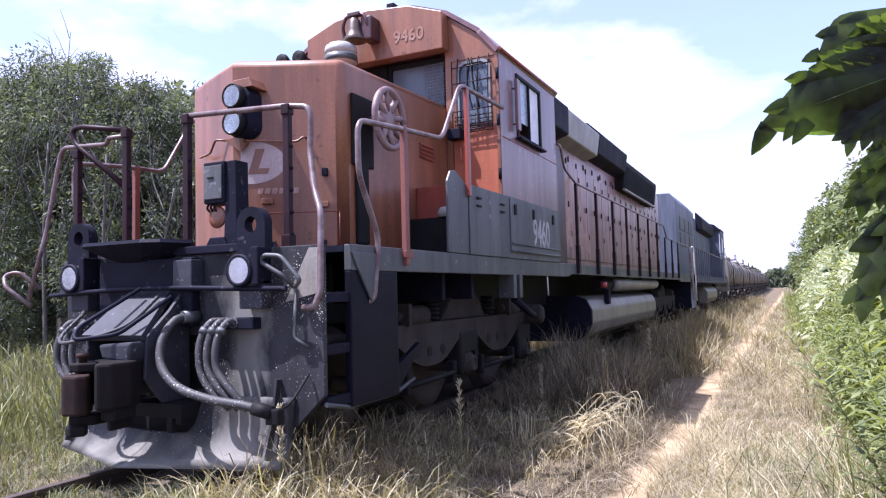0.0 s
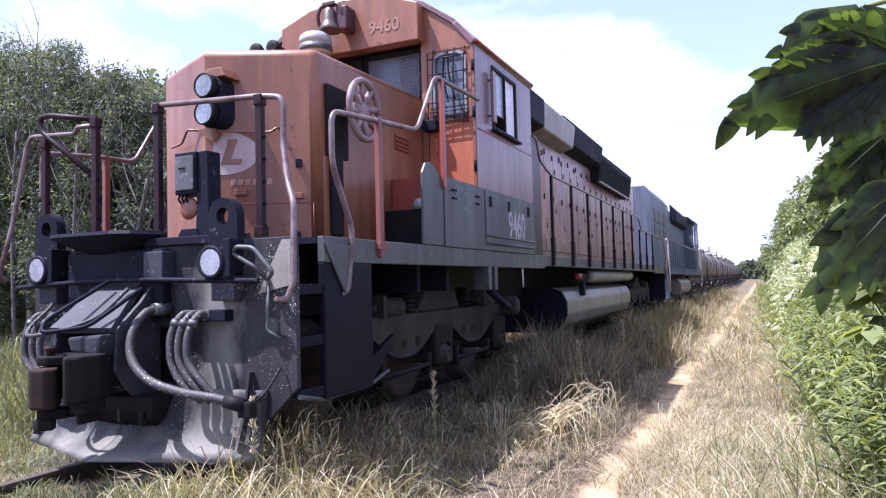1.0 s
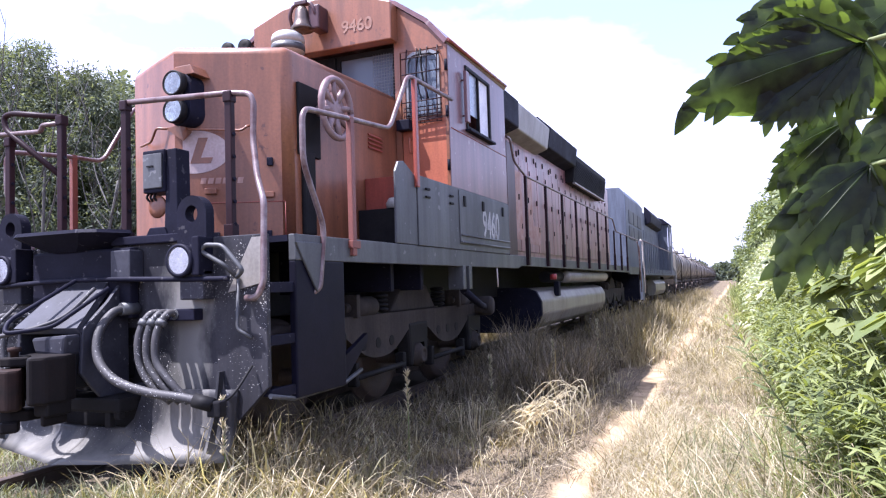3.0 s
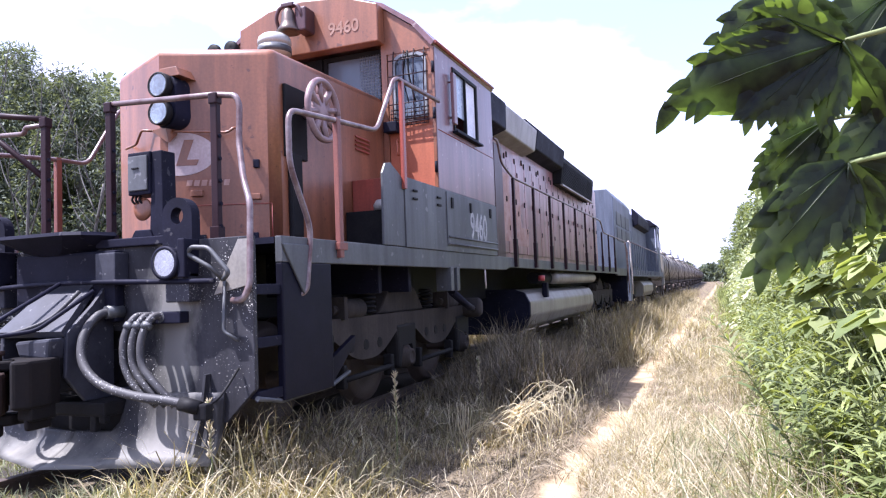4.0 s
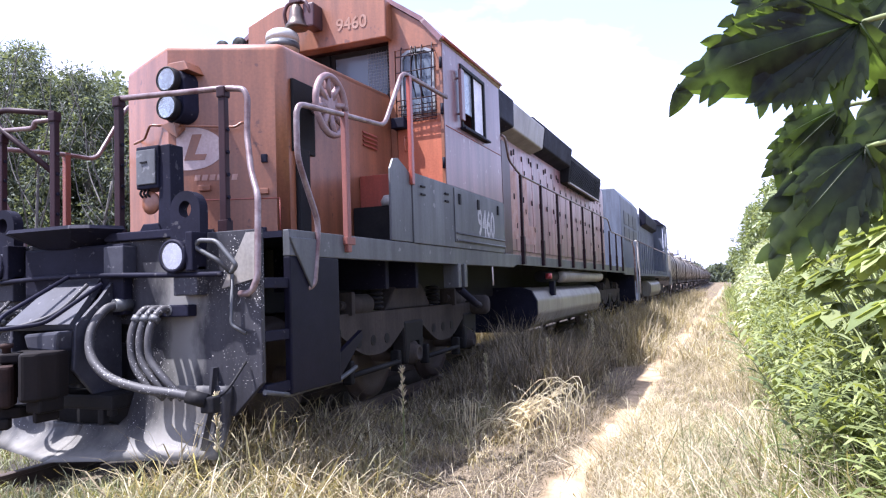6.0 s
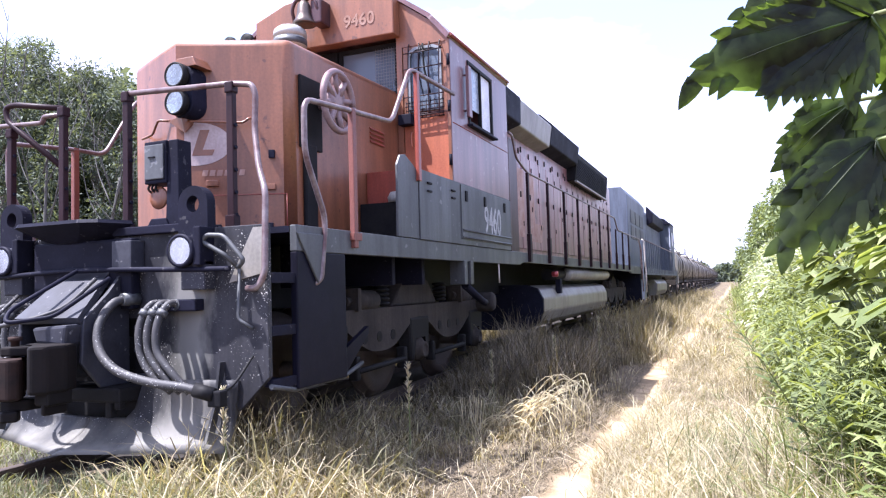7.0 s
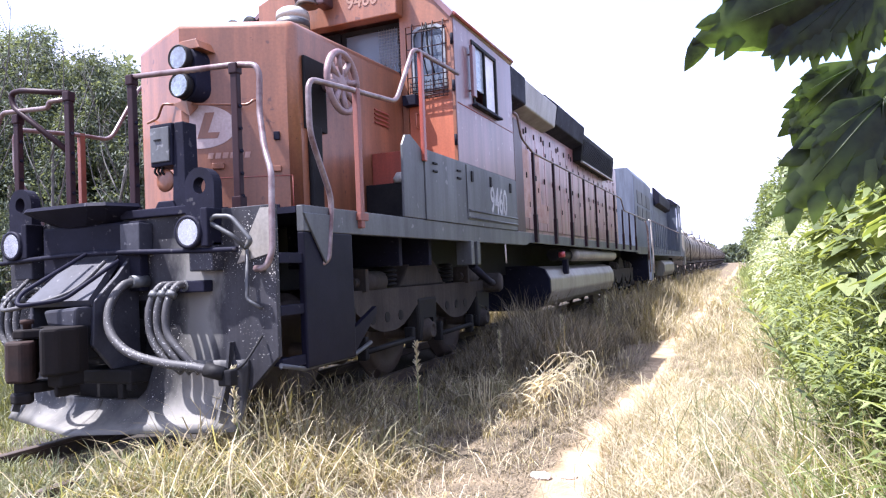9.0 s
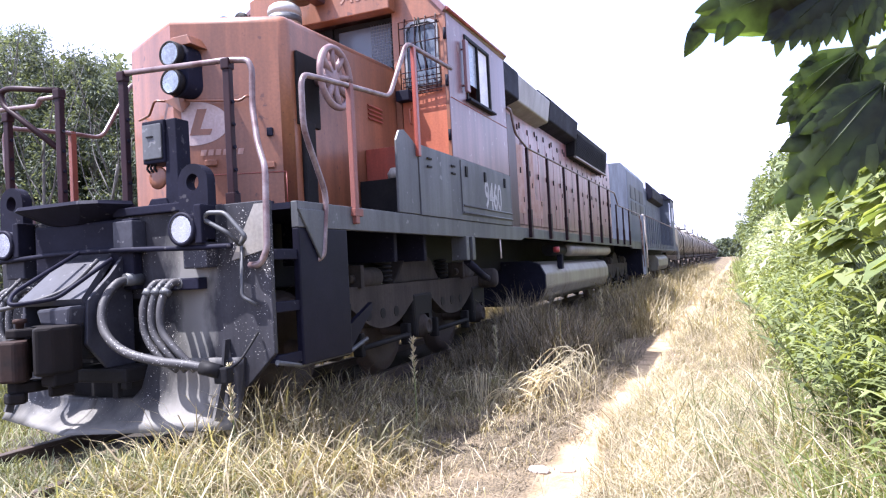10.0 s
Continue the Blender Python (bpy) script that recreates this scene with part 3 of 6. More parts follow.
        for s in (1, -1):
            lathe(bm, [(0.02, 0), (0.30, 0.02), (0.34, 0.0), (0.44, 0.0), (0.47, 0.02), (0.485, 0.09), (0.52, 0.10), (0.52, 0.13), (0.02, 0.13)], (s * 0.62, a, 0.48), (-s, 0, 0), 32)
        part("wheelset", bm, M_RAIL, parent)


def build_locomotive():
    loco = thing("locomotive", (0, 0, RAIL_TOP), "weathered orange and maroon diesel locomotive standing on a grassy track", "locomotive")

    # frame: side sills, deck, dark inner frame
    for s in (1, -1):
        bm = B()
        prism(bm, [(0.0, 1.635), (0.0, 1.45), (5.55, 1.45), (5.75, 1.50), (17.6, 1.46), (17.9, 1.40), (20.3, 1.40), (20.3, 1.635)], "x", s * 1.46, s * 1.52, 0.006)
        part("side_sill", bm, M_GREY, loco, "grey steel side sill")
    bm = B()
    box(bm, -1.455, 1.455, 0.0, 20.28, 1.585, 1.63)
    part("deck", bm, M_DARK, loco)
    bm = B()
    box(bm, -0.62, 0.62, 0.1, 20.2, 1.02, 1.58, 0.02)
    part("centre_frame", bm, M_BLACK, loco)
    for y in (3.25, 3.45):
        bm = B()
        box(bm, 1.35, 1.535, y, y + 0.10, 1.19, 1.46, 0.01)
        part("sill_bracket", bm, M_GREY, loco)
    bm = B()
    tube(bm, ((1.42, 3.55, 1.18), (1.36, 4.3, 0.98), (1.3, 4.6, 0.95)), 0.045, 8)
    part("drain_pipe", bm, M_DARK, loco)
    bm = B()
    lathe(bm, [(0.02, 0), (0.12, 0), (0.13, 0.03), (0.13, 0.3), (0.10, 0.34), (0.02, 0.34)], (1.0, 4.85, 0.95), (1, 0.1, 0), 18)
    part("sand_nozzle_drum", bm, M_UNDER, loco)
    bm = B()
    tube(bm, ((1.5, 4.6, 1.45), (1.5, 4.62, 1.2)), 0.012, 6)
    part("hanging_rod", bm, M_WHITE, loco)
    for y in (0.95, 1.9, 2.6):
        bm = B()
        box(bm, 0.7, 1.3, y, y + 0.07, 1.2, 1.58, 0.01)
        part("cross_bearer", bm, M_DARK, loco)

    # end plate with a recess for the coupler, plow, steps
    bm = B()
    prism(bm, [(-1.06, 1.62), (-1.02, 0.66), (-0.92, 0.40), (-0.50, 0.40), (-0.50, 1.02), (0.52, 1.02), (0.52, 0.40), (1.27, 0.40), (1.5, 0.62), (1.5, 1.62)], "y", -0.31, -0.27, 0.006)
    part("end_plate", bm, M_PLATE, loco, "scuffed navy end plate with a sunlit streak painted on")
    bm = B()
    box(bm, -0.58, 0.58, -0.24, -0.14, 0.22, 1.10)
    part("recess_back", bm, M_BLACK, loco)
    for z in (0.60, 0.78, 0.94):
        bm = B()
        box(bm, 0.40, 0.53, -0.36, -0.20, z, z + 0.025, 0.005)
        part("recess_rung", bm, M_NAVY, loco)
    # plow: two curved wings that meet in a blunt V ahead of the coupler
    for s in (1, -1):
        bm = B()
        rows = []
        for k in range(9):
            f = k / 8
            row = []
            for j in range(17):
                g = j / 16
                x = 0.12 + ((1.27 - 0.05 * f if s == 1 else -0.98 + 0.05 * f) - 0.12) * g
                top = 0.34 + 0.26 * min(1, max(0, (abs(x) - 0.46) / 0.08))
                y0, y1 = -0.33 - 0.15 * (1 - g), -0.78 + 0.34 * g
                row.append((x, y0 + (y1 - y0) * f ** (2.0 + 1.6 * g), top - (top - 0.15) * f))
            rows.append(row)
        fv = [[bm.verts.new(p) for p in r] for r in rows]
        bv = [[bm.verts.new((x, y + 0.03, z)) for x, y, z in r] for r in rows]
        for k in range(8):
            for j in range(16):
                for g, flip in ((fv, 0), (bv, 1)):
                    q = [g[k][j], g[k][j + 1], g[k + 1][j + 1], g[k + 1][j]]
                    f = bm.faces.new(q[::-1] if flip else q)
                    f.smooth = True
            bm.faces.new((fv[k][0], fv[k + 1][0], bv[k + 1][0], bv[k][0]))
            bm.faces.new((fv[k][16], bv[k][16], bv[k + 1][16], fv[k + 1][16]))
        for j in range(16):
            bm.faces.new((fv[8][j], fv[8][j + 1], bv[8][j + 1], bv[8][j]))
            bm.faces.new((fv[0][j], bv[0][j], bv[0][j + 1], fv[0][j + 1]))
        plow = part("plow_wing", bm, M_FACE, loco, "curved steel plow wing scraped pale along its lower edge")
        bm = B()
        prism(bm, [(-0.31, 0.72), (-0.36, 0.72), (-0.40, 0.48), (-0.50, 0.22), (-0.44, 0.20), (-0.36, 0.45)], "x", s * (1.13 if s == 1 else 0.80), s * (1.15 if s == 1 else 0.82))
        part("plow_rib", bm, M_FACE, plow)
        for j in range(5):
            bm = B()
            lathe(bm, [(0.004, -0.016), (0.016, -0.014), (0.018, 0.0), (0.004, 0.002)], (s * (0.58 + (0.155 if s == 1 else 0.09) * j), -0.332, 0.56), (0, 1, 0), 8)
            part("bolt_head", bm, M_NAVY, plow)
    for s in (1,):
        bm = B()
        box(bm, s * 1.46, s * 1.515, 0.0, 0.66, 0.50, 1.45, 0.012)
        prism(bm, [(0.66, 0.5), (0.66, 0.66), (1.15, 0.86), (1.15, 0.80), (0.75, 0.5)], "x", s * 1.40, s * 1.44)
        part("step_well_side", bm, M_WELL, loco)
        bm = B()
        prism(bm, [(-0.02, 1.58), (0.36, 1.58), (0.25, 1.22)], "x", s * 1.517, s * 1.535, 0.006)
        part("gusset", bm, M_GREY, loco)
        bm = B()
        box(bm, s * 0.95, s * 1.0, -0.27, 0.0, 0.50, 1.6)
        part("step_back", bm, M_BLACK, loco)
        for z in (0.55, 0.90, 1.25):
            bm = B()
            box(bm, s * 1.0, s * 1.49, -0.27, 0.0, z, z + 0.03, 0.006)
            box(bm, s * 1.47, s * 1.5, -0.27, 0.0, z - 0.02, z + 0.05, 0.005)
            part("step", bm, M_DARK, loco)
        bm = B()
        tube(bm, ((s * 1.5, -0.29, 0.56), (s * 1.48, 0.0, 0.5), (s * 1.46, 0.7, 0.50), (s * 1.40, 1.1, 0.56)), 0.018, 6)
        part("step_edge", bm, M_GREY, loco)

    # anticlimber platform over the coupler
    bm = B()
    rings = []
    for z, gx, gy in ((1.715, 0.0, 0.0), (1.69, -0.012, -0.01), (1.66, 0.03, 0.03), (1.60, 0.13, 0.11), (1.57, 0.20, 0.15)):
        rings.append([bm.verts.new(p) for p in ((-0.62 + gx, -0.30, z), (-0.57 + gx, -0.52 + gy, z), (-0.48 + gx, -0.57 + gy, z), (0.12 - gx, -0.57 + gy, z), (0.23 - gx, -0.51 + gy, z), (0.32 - gx, -0.30, z))])
    for a, b in zip(rings, rings[1:]):
        for i in range(6):
            bm.faces.new((a[i], a[(i + 1) % 6], b[(i + 1) % 6], b[i]))
    bm.faces.new(rings[0]), bm.faces.new(rings[-1][::-1])
    part("front_platform", bm, M_DARK, loco, "dark dished platform over the coupler")
    bm = B()
    box(bm, 0.2, 0.92, -0.36, -0.26, 1.60, 1.66, 0.008)
    part("platform_lip", bm, M_DARK, loco)
    # darker paint on the housing stands for the platform's shade
    bm = B()
    box(bm, -0.55, 0.42, -0.40, -0.315, 1.08, 1.58, 0.02)
    part("draft_gear_housing", bm, M_DARK, loco)
    for x0, x1 in ((0.28, 0.46), (-0.95, -0.70)):
        bm = B()
        box(bm, x0, x1, -0.44, -0.315, 1.34, 1.56, 0.01)
        part("cover_plate", bm, M_NAVY, loco)

    # coupler: shank, head with a guard arm, hinged knuckle
    bm = B()
    box(bm, 0.0, 0.28, -0.78, -0.20, 0.64, 0.88, 0.03)
    part("coupler_shank", bm, M_BLACK, loco)
    bm = B()
    prism(bm, [(0.02, -0.74), (0.31, -0.74), (0.36, -0.86), (0.35, -1.00), (0.29, -1.07), (0.23, -1.04), (0.20, -0.95), (0.12, -0.90), (0.02, -0.90), (-0.03, -0.84)], "z", 0.58, 0.88, 0.02)
    for a, b, z0, z1 in ((0.16, 0.34, 0.50, 0.60), (0.22, 0.30, 0.44, 0.52)):
        prism(bm, [(a, -0.80), (b, -0.80), (b, -0.98), (a + 0.03, -0.96)], "z", z0, z1, 0.015)
    coupler = part("coupler_head", bm, M_RUST, loco, "greasy black and rust-brown knuckle coupler")
    bm = B()
    prism(bm, [(-0.06, -0.85), (0.02, -0.88), (0.05, -0.96), (0.11, -0.97), (0.145, -1.02), (0.12, -1.08), (0.02, -1.11), (-0.06, -1.06), (-0.09, -0.95)], "z", 0.54, 0.80, 0.018)
    part("knuckle", bm, M_KNUCKLE, coupler)
    for z0, z1 in ((0.81, 0.87), (0.46, 0.53)):
        bm = B()
        prism(bm, [(-0.08, -0.80), (0.10, -0.80), (0.09, -0.92), (0.03, -1.00), (-0.04, -1.02), (-0.10, -0.95)], "z", z0, z1, 0.012)
        part("pin_lug", bm, M_RUST, coupler)
    bm = B()
    lathe(bm, [(0.01, 0.0), (0.026, 0.0), (0.026, 0.50), (0.042, 0.505), (0.042, 0.53), (0.01, 0.535)], (-0.02, -0.93, 0.40), (0, 0, 1), 12)
    part("knuckle_pin", bm, M_KNUCKLE, coupler)
    bm = B()
    prism(bm, [(-0.05, -0.92), (0.05, -0.94), (0.10, -1.00), (0.04, -1.07), (-0.05, -1.04)], "z", 0.40, 0.47, 0.015)
    part("knuckle_tail", bm, M_RUST, coupler)
    bm = B()
    prism(bm, [(0.28, 0.86), (0.02, 0.88), (-0.02, 0.98), (0.30, 1.00)], "y", -0.82, -0.40, 0.02)
    part("coupler_carrier_top", bm, M_NAVY, coupler)
    bm = B()
    box(bm, -0.24, 0.50, -0.58, -0.30, 0.46, 0.56, 0.02)
    for x in (-0.20, 0.36, 0.44):
        box(bm, x, x + 0.05, -0.57, -0.52, 0.36 + 0.06 * (x > 0.4), 0.47, 0.008)
    part("coupler_carrier", bm, M_BLACK, loco)
    # draft pocket: upright sides and a sloping cover
    for x in (-0.30, 0.29):
        bm = B()
        prism(bm, [(-0.32, 1.34), (-0.38, 1.34), (-0.50, 1.20), (-0.70, 1.03), (-0.72, 0.74), (-0.56, 0.56), (-0.32, 0.56)], "x", x, x + 0.03, 0.008)
        part("draft_pocket_side", bm, M_NAVY, loco)
    bm = B()
    va = [bm.verts.new(p) for p in ((-0.20, -0.36, 1.38), (0.20, -0.36, 1.38), (0.31, -0.74, 1.04), (-0.29, -0.74, 1.04), (-0.20, -0.34, 1.33), (0.20, -0.34, 1.33), (0.31, -0.71, 1.00), (-0.29, -0.71, 1.00))]
    for q in ((0, 1, 2, 3), (4, 7, 6, 5), (0, 4, 5, 1), (1, 5, 6, 2), (2, 6, 7, 3), (3, 7, 4, 0)):
        bm.faces.new([va[i] for i in q])
    part("draft_pocket_cover", bm, M_NAVY, loco, "sloping navy cover plate over the coupler")
    for x in (-0.44, -0.72):
        bm = B()
        box(bm, x - 0.07, x + 0.07, -0.36, -0.30, 0.62, 1.02, 0.01)
        part("gusset_plate", bm, M_PLOW, loco)
    bm = B()
    tube(bm, smooth_curve(((-1.1, -0.42, 1.33), (-0.3, -0.46, 1.36), (0.25, -0.46, 1.36), (0.9, -0.42, 1.34), (1.3, -0.44, 1.33))), 0.018, 8)
    tube(bm, rounded(((0.02, -0.50, 1.36), (-0.12, -0.9, 1.10), (-0.06, -0.98, 1.02), (0.16, -0.8, 1.05), (0.40, -0.56, 1.30)), 0.06), 0.015, 8)
    part("uncoupling_lever", bm, M_DARK, loco, "bent dark uncoupling lever")

    # lifting lugs and ditch lights
    for s, cx in ((1, 0.95), (-1, -0.82)):
        bm = B()
        o, h = lug_outline(cx, 1.50, 1.92, 0.125, 1.78)
        ring_plate(bm, o, h, "y", -0.38, -0.30)
        part("lifting_lug", bm, M_DARK, loco)
        x = 0.918 if s == 1 else -0.81
        bm = B()
        lathe(bm, [(0.02, 0.16), (0.085, 0.15), (0.10, 0.10), (0.105, 0.02), (0.112, 0.0), (0.112, -0.02), (0.09, -0.025), (0.086, 0.06), (0.02, 0.075)], (x, -0.45, 1.463), (0, 1, 0), 28)
        light = part("ditch_light", bm, M_DARK, loco)
        bm = B()
        lathe(bm, [(0.088, 0.0), (0.075, 0.03), (0.05, 0.055), (0.015, 0.07)], (x, -0.468, 1.463), (0, 1, 0), 24)
        part("reflector", bm, M_CHROME, light)
        bm = B()
        lathe(bm, [(0.09, 0.0), (0.088, -0.008), (0.05, -0.020), (0.01, -0.024)], (x, -0.472, 1.463), (0, 1, 0), 24)
        part("lens", bm, M_LENS, light)
        bm = B()
        lathe(bm, [(0.004, -0.04), (0.014, -0.034), (0.016, -0.012), (0.012, 0.0)], (x, -0.400, 1.463), (0, 1, 0), 12)
        part("bulb", bm, M_GREY, light)
        bm = B()
        box(bm, x - 0.04, x + 0.16, -0.42, -0.30, 1.20, 1.40, 0.012)
        part("light_foot", bm, M_PLOW, light)
        bm = B()
        box(bm, x - 0.13, x - 0.10, -0.45, -0.34, 1.44, 1.47, 0.004)
        part("light_clip", bm, M_DARK, light)
        bm = B()
        box(bm, x + 0.10, x + 0.16, -0.46, -0.32, 1.36, 1.62, 0.01)
        part("light_bracket", bm, M_DARK, light)
        # three control hoses in a fan
        for j in range(3):
            hx = (0.65 + 0.075 * j) if s == 1 else (-0.62 - 0.085 * j)
            lean = 0.0 if s == 1 else -0.03
            bm = B()
            tube(bm, smooth_curve(((hx + 0.02, -0.34, 1.10), (hx + lean, -0.45, 1.11), (hx - 0.03 + lean, -0.52, 0.98), (hx - 0.01 + lean, -0.54, 0.80), (hx + 0.08 + lean + 0.02 * j, -0.54, 0.66), (hx + 0.22 + lean, -0.50, 0.54))), 0.026, 8)
            hose = part("control_hose", bm, M_HOSE, loco)
            bm = B()
            tube(bm, ((hx + 0.02, -0.33, 1.10), (hx + 0.01, -0.40, 1.105)), 0.039, 8)
            part("hose_clamp", bm, M_GREY, hose)
            bm = B()
            tube(bm, ((hx - 0.01 + lean, -0.482, 1.07), (hx - 0.02 + lean, -0.50, 1.035)), 0.037, 8)
            part("hose_clamp", bm, M_GREY, hose)
        bm = B()
        box(bm, s * 0.58 if s == 1 else -0.84, s * 0.98 if s == 1 else -0.56, -0.40, -0.31, 1.06, 1.14, 0.01)
        part("hose_rack", bm, M_DARK, loco)
    # brake pipe hose
    bm = B()
    tube(bm, smooth_curve(((0.40, -0.38, 1.15), (0.37, -0.50, 1.13), (0.37, -0.62, 1.0), (0.43, -0.68, 0.83), (0.60, -0.70, 0.70), (0.86, -0.69, 0.63), (1.12, -0.67, 0.60), (1.26, -0.64, 0.57))), 0.030, 10)
    hose = part("brake_hose", bm, M_HOSE, loco, "thick speckled black air hose")
    bm = B()
    tube(bm, ((1.20, -0.655, 0.585), (1.32, -0.62, 0.55)), 0.045, 10)
    box(bm, 1.29, 1.39, -0.65, -0.58, 0.48, 0.58, 0.012)
    part("hose_coupling", bm, M_BLACK, hose)
    bm = B()
    tube(bm, ((0.41, -0.33, 1.15), (0.385, -0.45, 1.15)), 0.045, 10)
    part("angle_cock", bm, M_GREY, hose)
    bm = B()
    tube(bm, smooth_curve(((1.34, -0.62, 0.56), (1.37, -0.5, 0.60), (1.39, -0.33, 0.76))), 0.009, 6)
    part("hose_chain", bm, M_BLACK, hose)
    bm = B()
    tube(bm, smooth_curve(((-0.72, -0.40, 1.2), (-0.5, -0.6, 1.16), (-0.52, -0.74, 1.02), (-0.2, -0.9, 1.0), (0.1, -0.7, 1.1), (0.2, -0.5, 1.3))), 0.014, 6)
    part("signal_cable", bm, M_HOSE, loco)
    # bent grab iron at the right end plate
    bm = B()
    tube(bm, rounded(((1.28, -0.33, 1.34), (1.24, -0.40, 1.42), (1.06, -0.42, 1.52), (1.10, -0.42, 1.56), (1.24, -0.42, 1.55), (1.40, -0.42, 1.38), (1.34, -0.40, 1.34)), 0.04), 0.016, 8)
    tube(bm, rounded(((1.30, -0.34, 1.34), (1.30, -0.36, 1.0), (1.40, -0.34, 0.94)), 0.03), 0.012, 6)
    part("end_grab_iron", bm, M_GREY, loco)
    # pale plate cut to the sunlit patch with its diagonal shadow edge
    bm = B()
    prism(bm, [(1.20, 1.24), (1.48, 1.30), (1.49, 1.60), (1.40, 1.60)], "y", -0.325, -0.312)
    part("sunlit_corner", bm, M_TANK, loco, "pale plate laid on as the sunlit corner of the end plate")

    # jumper box on the front platform
    bm = B()
    box(bm, 0.26, 0.47, -0.12, 0.06, 2.00, 2.32, 0.012)
    jb = part("jumper_box", bm, M_DARK, loco, "dark grey electrical box")
    bm = B()
    box(bm, 0.275, 0.455, -0.135, -0.12, 2.03, 2.29, 0.006)
    part("lid", bm, M_GREY, jb)
    bm = B()
    box(bm, 0.32, 0.38, -0.145, -0.13, 2.19, 2.2)
    part("latch", bm, M_BLACK, jb)
    bm = B()
    prism(bm, [(0.44, 1.66), (0.575, 1.66), (0.565, 2.32), (0.475, 2.32)], "y", -0.10, 0.04, 0.008)
    prism(bm, [(0.26, 1.65), (0.50, 1.65), (0.46, 1.74), (0.32, 1.74)], "y", -0.12, 0.05, 0.008)
    part("stand", bm, M_DARK, jb)
    bm = B()
    lathe(bm, [(0.02, 0), (0.085, 0), (0.088, 0.008), (0.08, 0.018), (0.02, 0.02)], (0.35, -0.06, 1.90), (0, -1, 0), 18)
    part("socket_cap", bm, M_ORANGE, jb)
    for j in range(3):
        bm = B()
        tube(bm, smooth_curve(((0.27 + 0.035 * j, -0.06, 2.02), (0.27 + 0.035 * j, -0.09, 1.97), (0.29 + 0.035 * j, -0.06, 1.93))), 0.009, 6)
        part("plug_loop", bm, M_BLACK, jb)

    # nose: V front, sloping top
    bm = B()
    yb = 2.98
    plan = [(-0.88, yb), (-0.88, 0.89), (0, 0.49), (0.88, 0.89), (0.88, yb)]
    bot = [bm.verts.new((x, y, 1.632)) for x, y in plan]
    tz = [3.415, 3.345, 3.36, 3.345, 3.415]
    top = [bm.verts.new((x, y, z)) for (x, y), z in zip(plan, tz)]
    crown = bm.verts.new((0, yb, 3.46))
    bm.faces.new(bot)
    for i in range(4):
        f = bm.faces.new((bot[i], bot[i + 1], top[i + 1], top[i]))
    bm.faces.new((bot[4], bot[0], top[0], crown, top[4]))
    bm.faces.new((top[0], top[1], top[2], crown)), bm.faces.new((crown, top[2], top[3], top[4]))
    es = [e for e in bm.edges if {e.verts[0], e.verts[1]} in ({top[0], top[1]}, {top[1], top[2]}, {top[2], top[3]}, {top[3], top[4]}, {bot[1], top[1]}, {bot[3], top[3]})]
    bmesh.ops.bevel(bm, geom=es, offset=0.07, segments=5, affect="EDGES", profile=0.5)
    for f in bm.faces:
        f.smooth = f.calc_area() < 0.25
    nose = part("nose", bm, M_ORANGE, loco, "faded orange low nose with a pointed front")
    U = Vector((0.88, 0.40, 0)).normalized()           # along the right front facet
    N = Vector((U.y, -U.x, 0))                          # its outward normal
    def facet(u, z, d=0.0, s=1):
        p = Vector((0, 0.49, z)) + U * u + N * d
        return Vector((s * p.x, p.y, p.z))
    # door seam, hinges, latches on the facets
    for u, z, w, h in ((0.30, 2.10, 0.10, 0.05), (0.78, 2.06, 0.10, 0.05), (0.80, 2.34, 0.05, 0.07), (0.78, 1.72, 0.05, 0.07), (0.34, 1.72, 0.06, 0.06)):
        bm = B()
        mx = Matrix.Translation(facet(u, z)) @ Matrix(((U.x, -N.x, 0, 0), (U.y, -N.y, 0, 0), (0, 0, 1, 0), (0, 0, 0, 1)))
        box(bm, -w / 2, w / 2, -0.03, 0.01, -h / 2, h / 2, 0.006, mx)
        part("nose_latch", bm, M_ORANGE if w > 0.08 else M_DARK, nose)
    for (a, za), (b, zb) in (((0.10, 2.0), (0.92, 2.0)), ((0.92, 2.0), (0.92, 1.66)), ((0.10, 2.0), (0.10, 1.66))):
        bm = B()
        tube(bm, (facet(a, za, 0.001), facet(b, zb, 0.001)), 0.005, 6)
        part("door_seam", bm, M_RED, nose)
    bm = B()
    tube(bm, rounded((facet(0.10, 2.66, 0.0), facet(0.13, 2.62, 0.07), facet(0.58, 2.60, 0.07), facet(0.63, 2.64, 0.07), facet(0.64, 2.65, 0)), 0.03), 0.011, 8)
    part("grab_iron", bm, M_ORANGE, nose)
    bm = B()
    tube(bm, rounded((facet(0.62, 2.62, 0, -1), facet(0.60, 2.58, 0.07, -1), facet(0.34, 2.58, 0.07, -1), facet(0.22, 2.68, 0.07, -1), facet(0.10, 2.66, 0, -1)), 0.03), 0.011, 8)
    part("grab_iron", bm, M_ORANGE, nose)
    # twin headlight
    bm = B()
    out = [(0.116 * math.cos(a), (0.115 if math.sin(a) > 0 else -0.115) + 0.116 * math.sin(a)) for a in (2 * math.pi * i / 32 for i in range(32))]
    prism(bm, [(0.12 + x, 2.87 + z) for x, z in out], "y", 0.42, 0.60, 0.012)
    housing = part("headlight_housing", bm, M_DARK, nose)
    bm = B()
    prism(bm, [(-0.04, 3.065), (0.28, 3.065), (0.24, 3.145), (0.08, 3.145)], "y", 0.42, 0.62, 0.005)
    part("visor", bm, M_ORANGE, housing)
    bm = B()
    va = [bm.verts.new(p) for p in ((-0.12, 0.52, 2.66), (0.14, 0.52, 2.66), (0.14, 0.60, 2.66), (-0.12, 0.60, 2.66), (0.12, 0.42, 2.655), (0.12, 0.46, 2.52))]
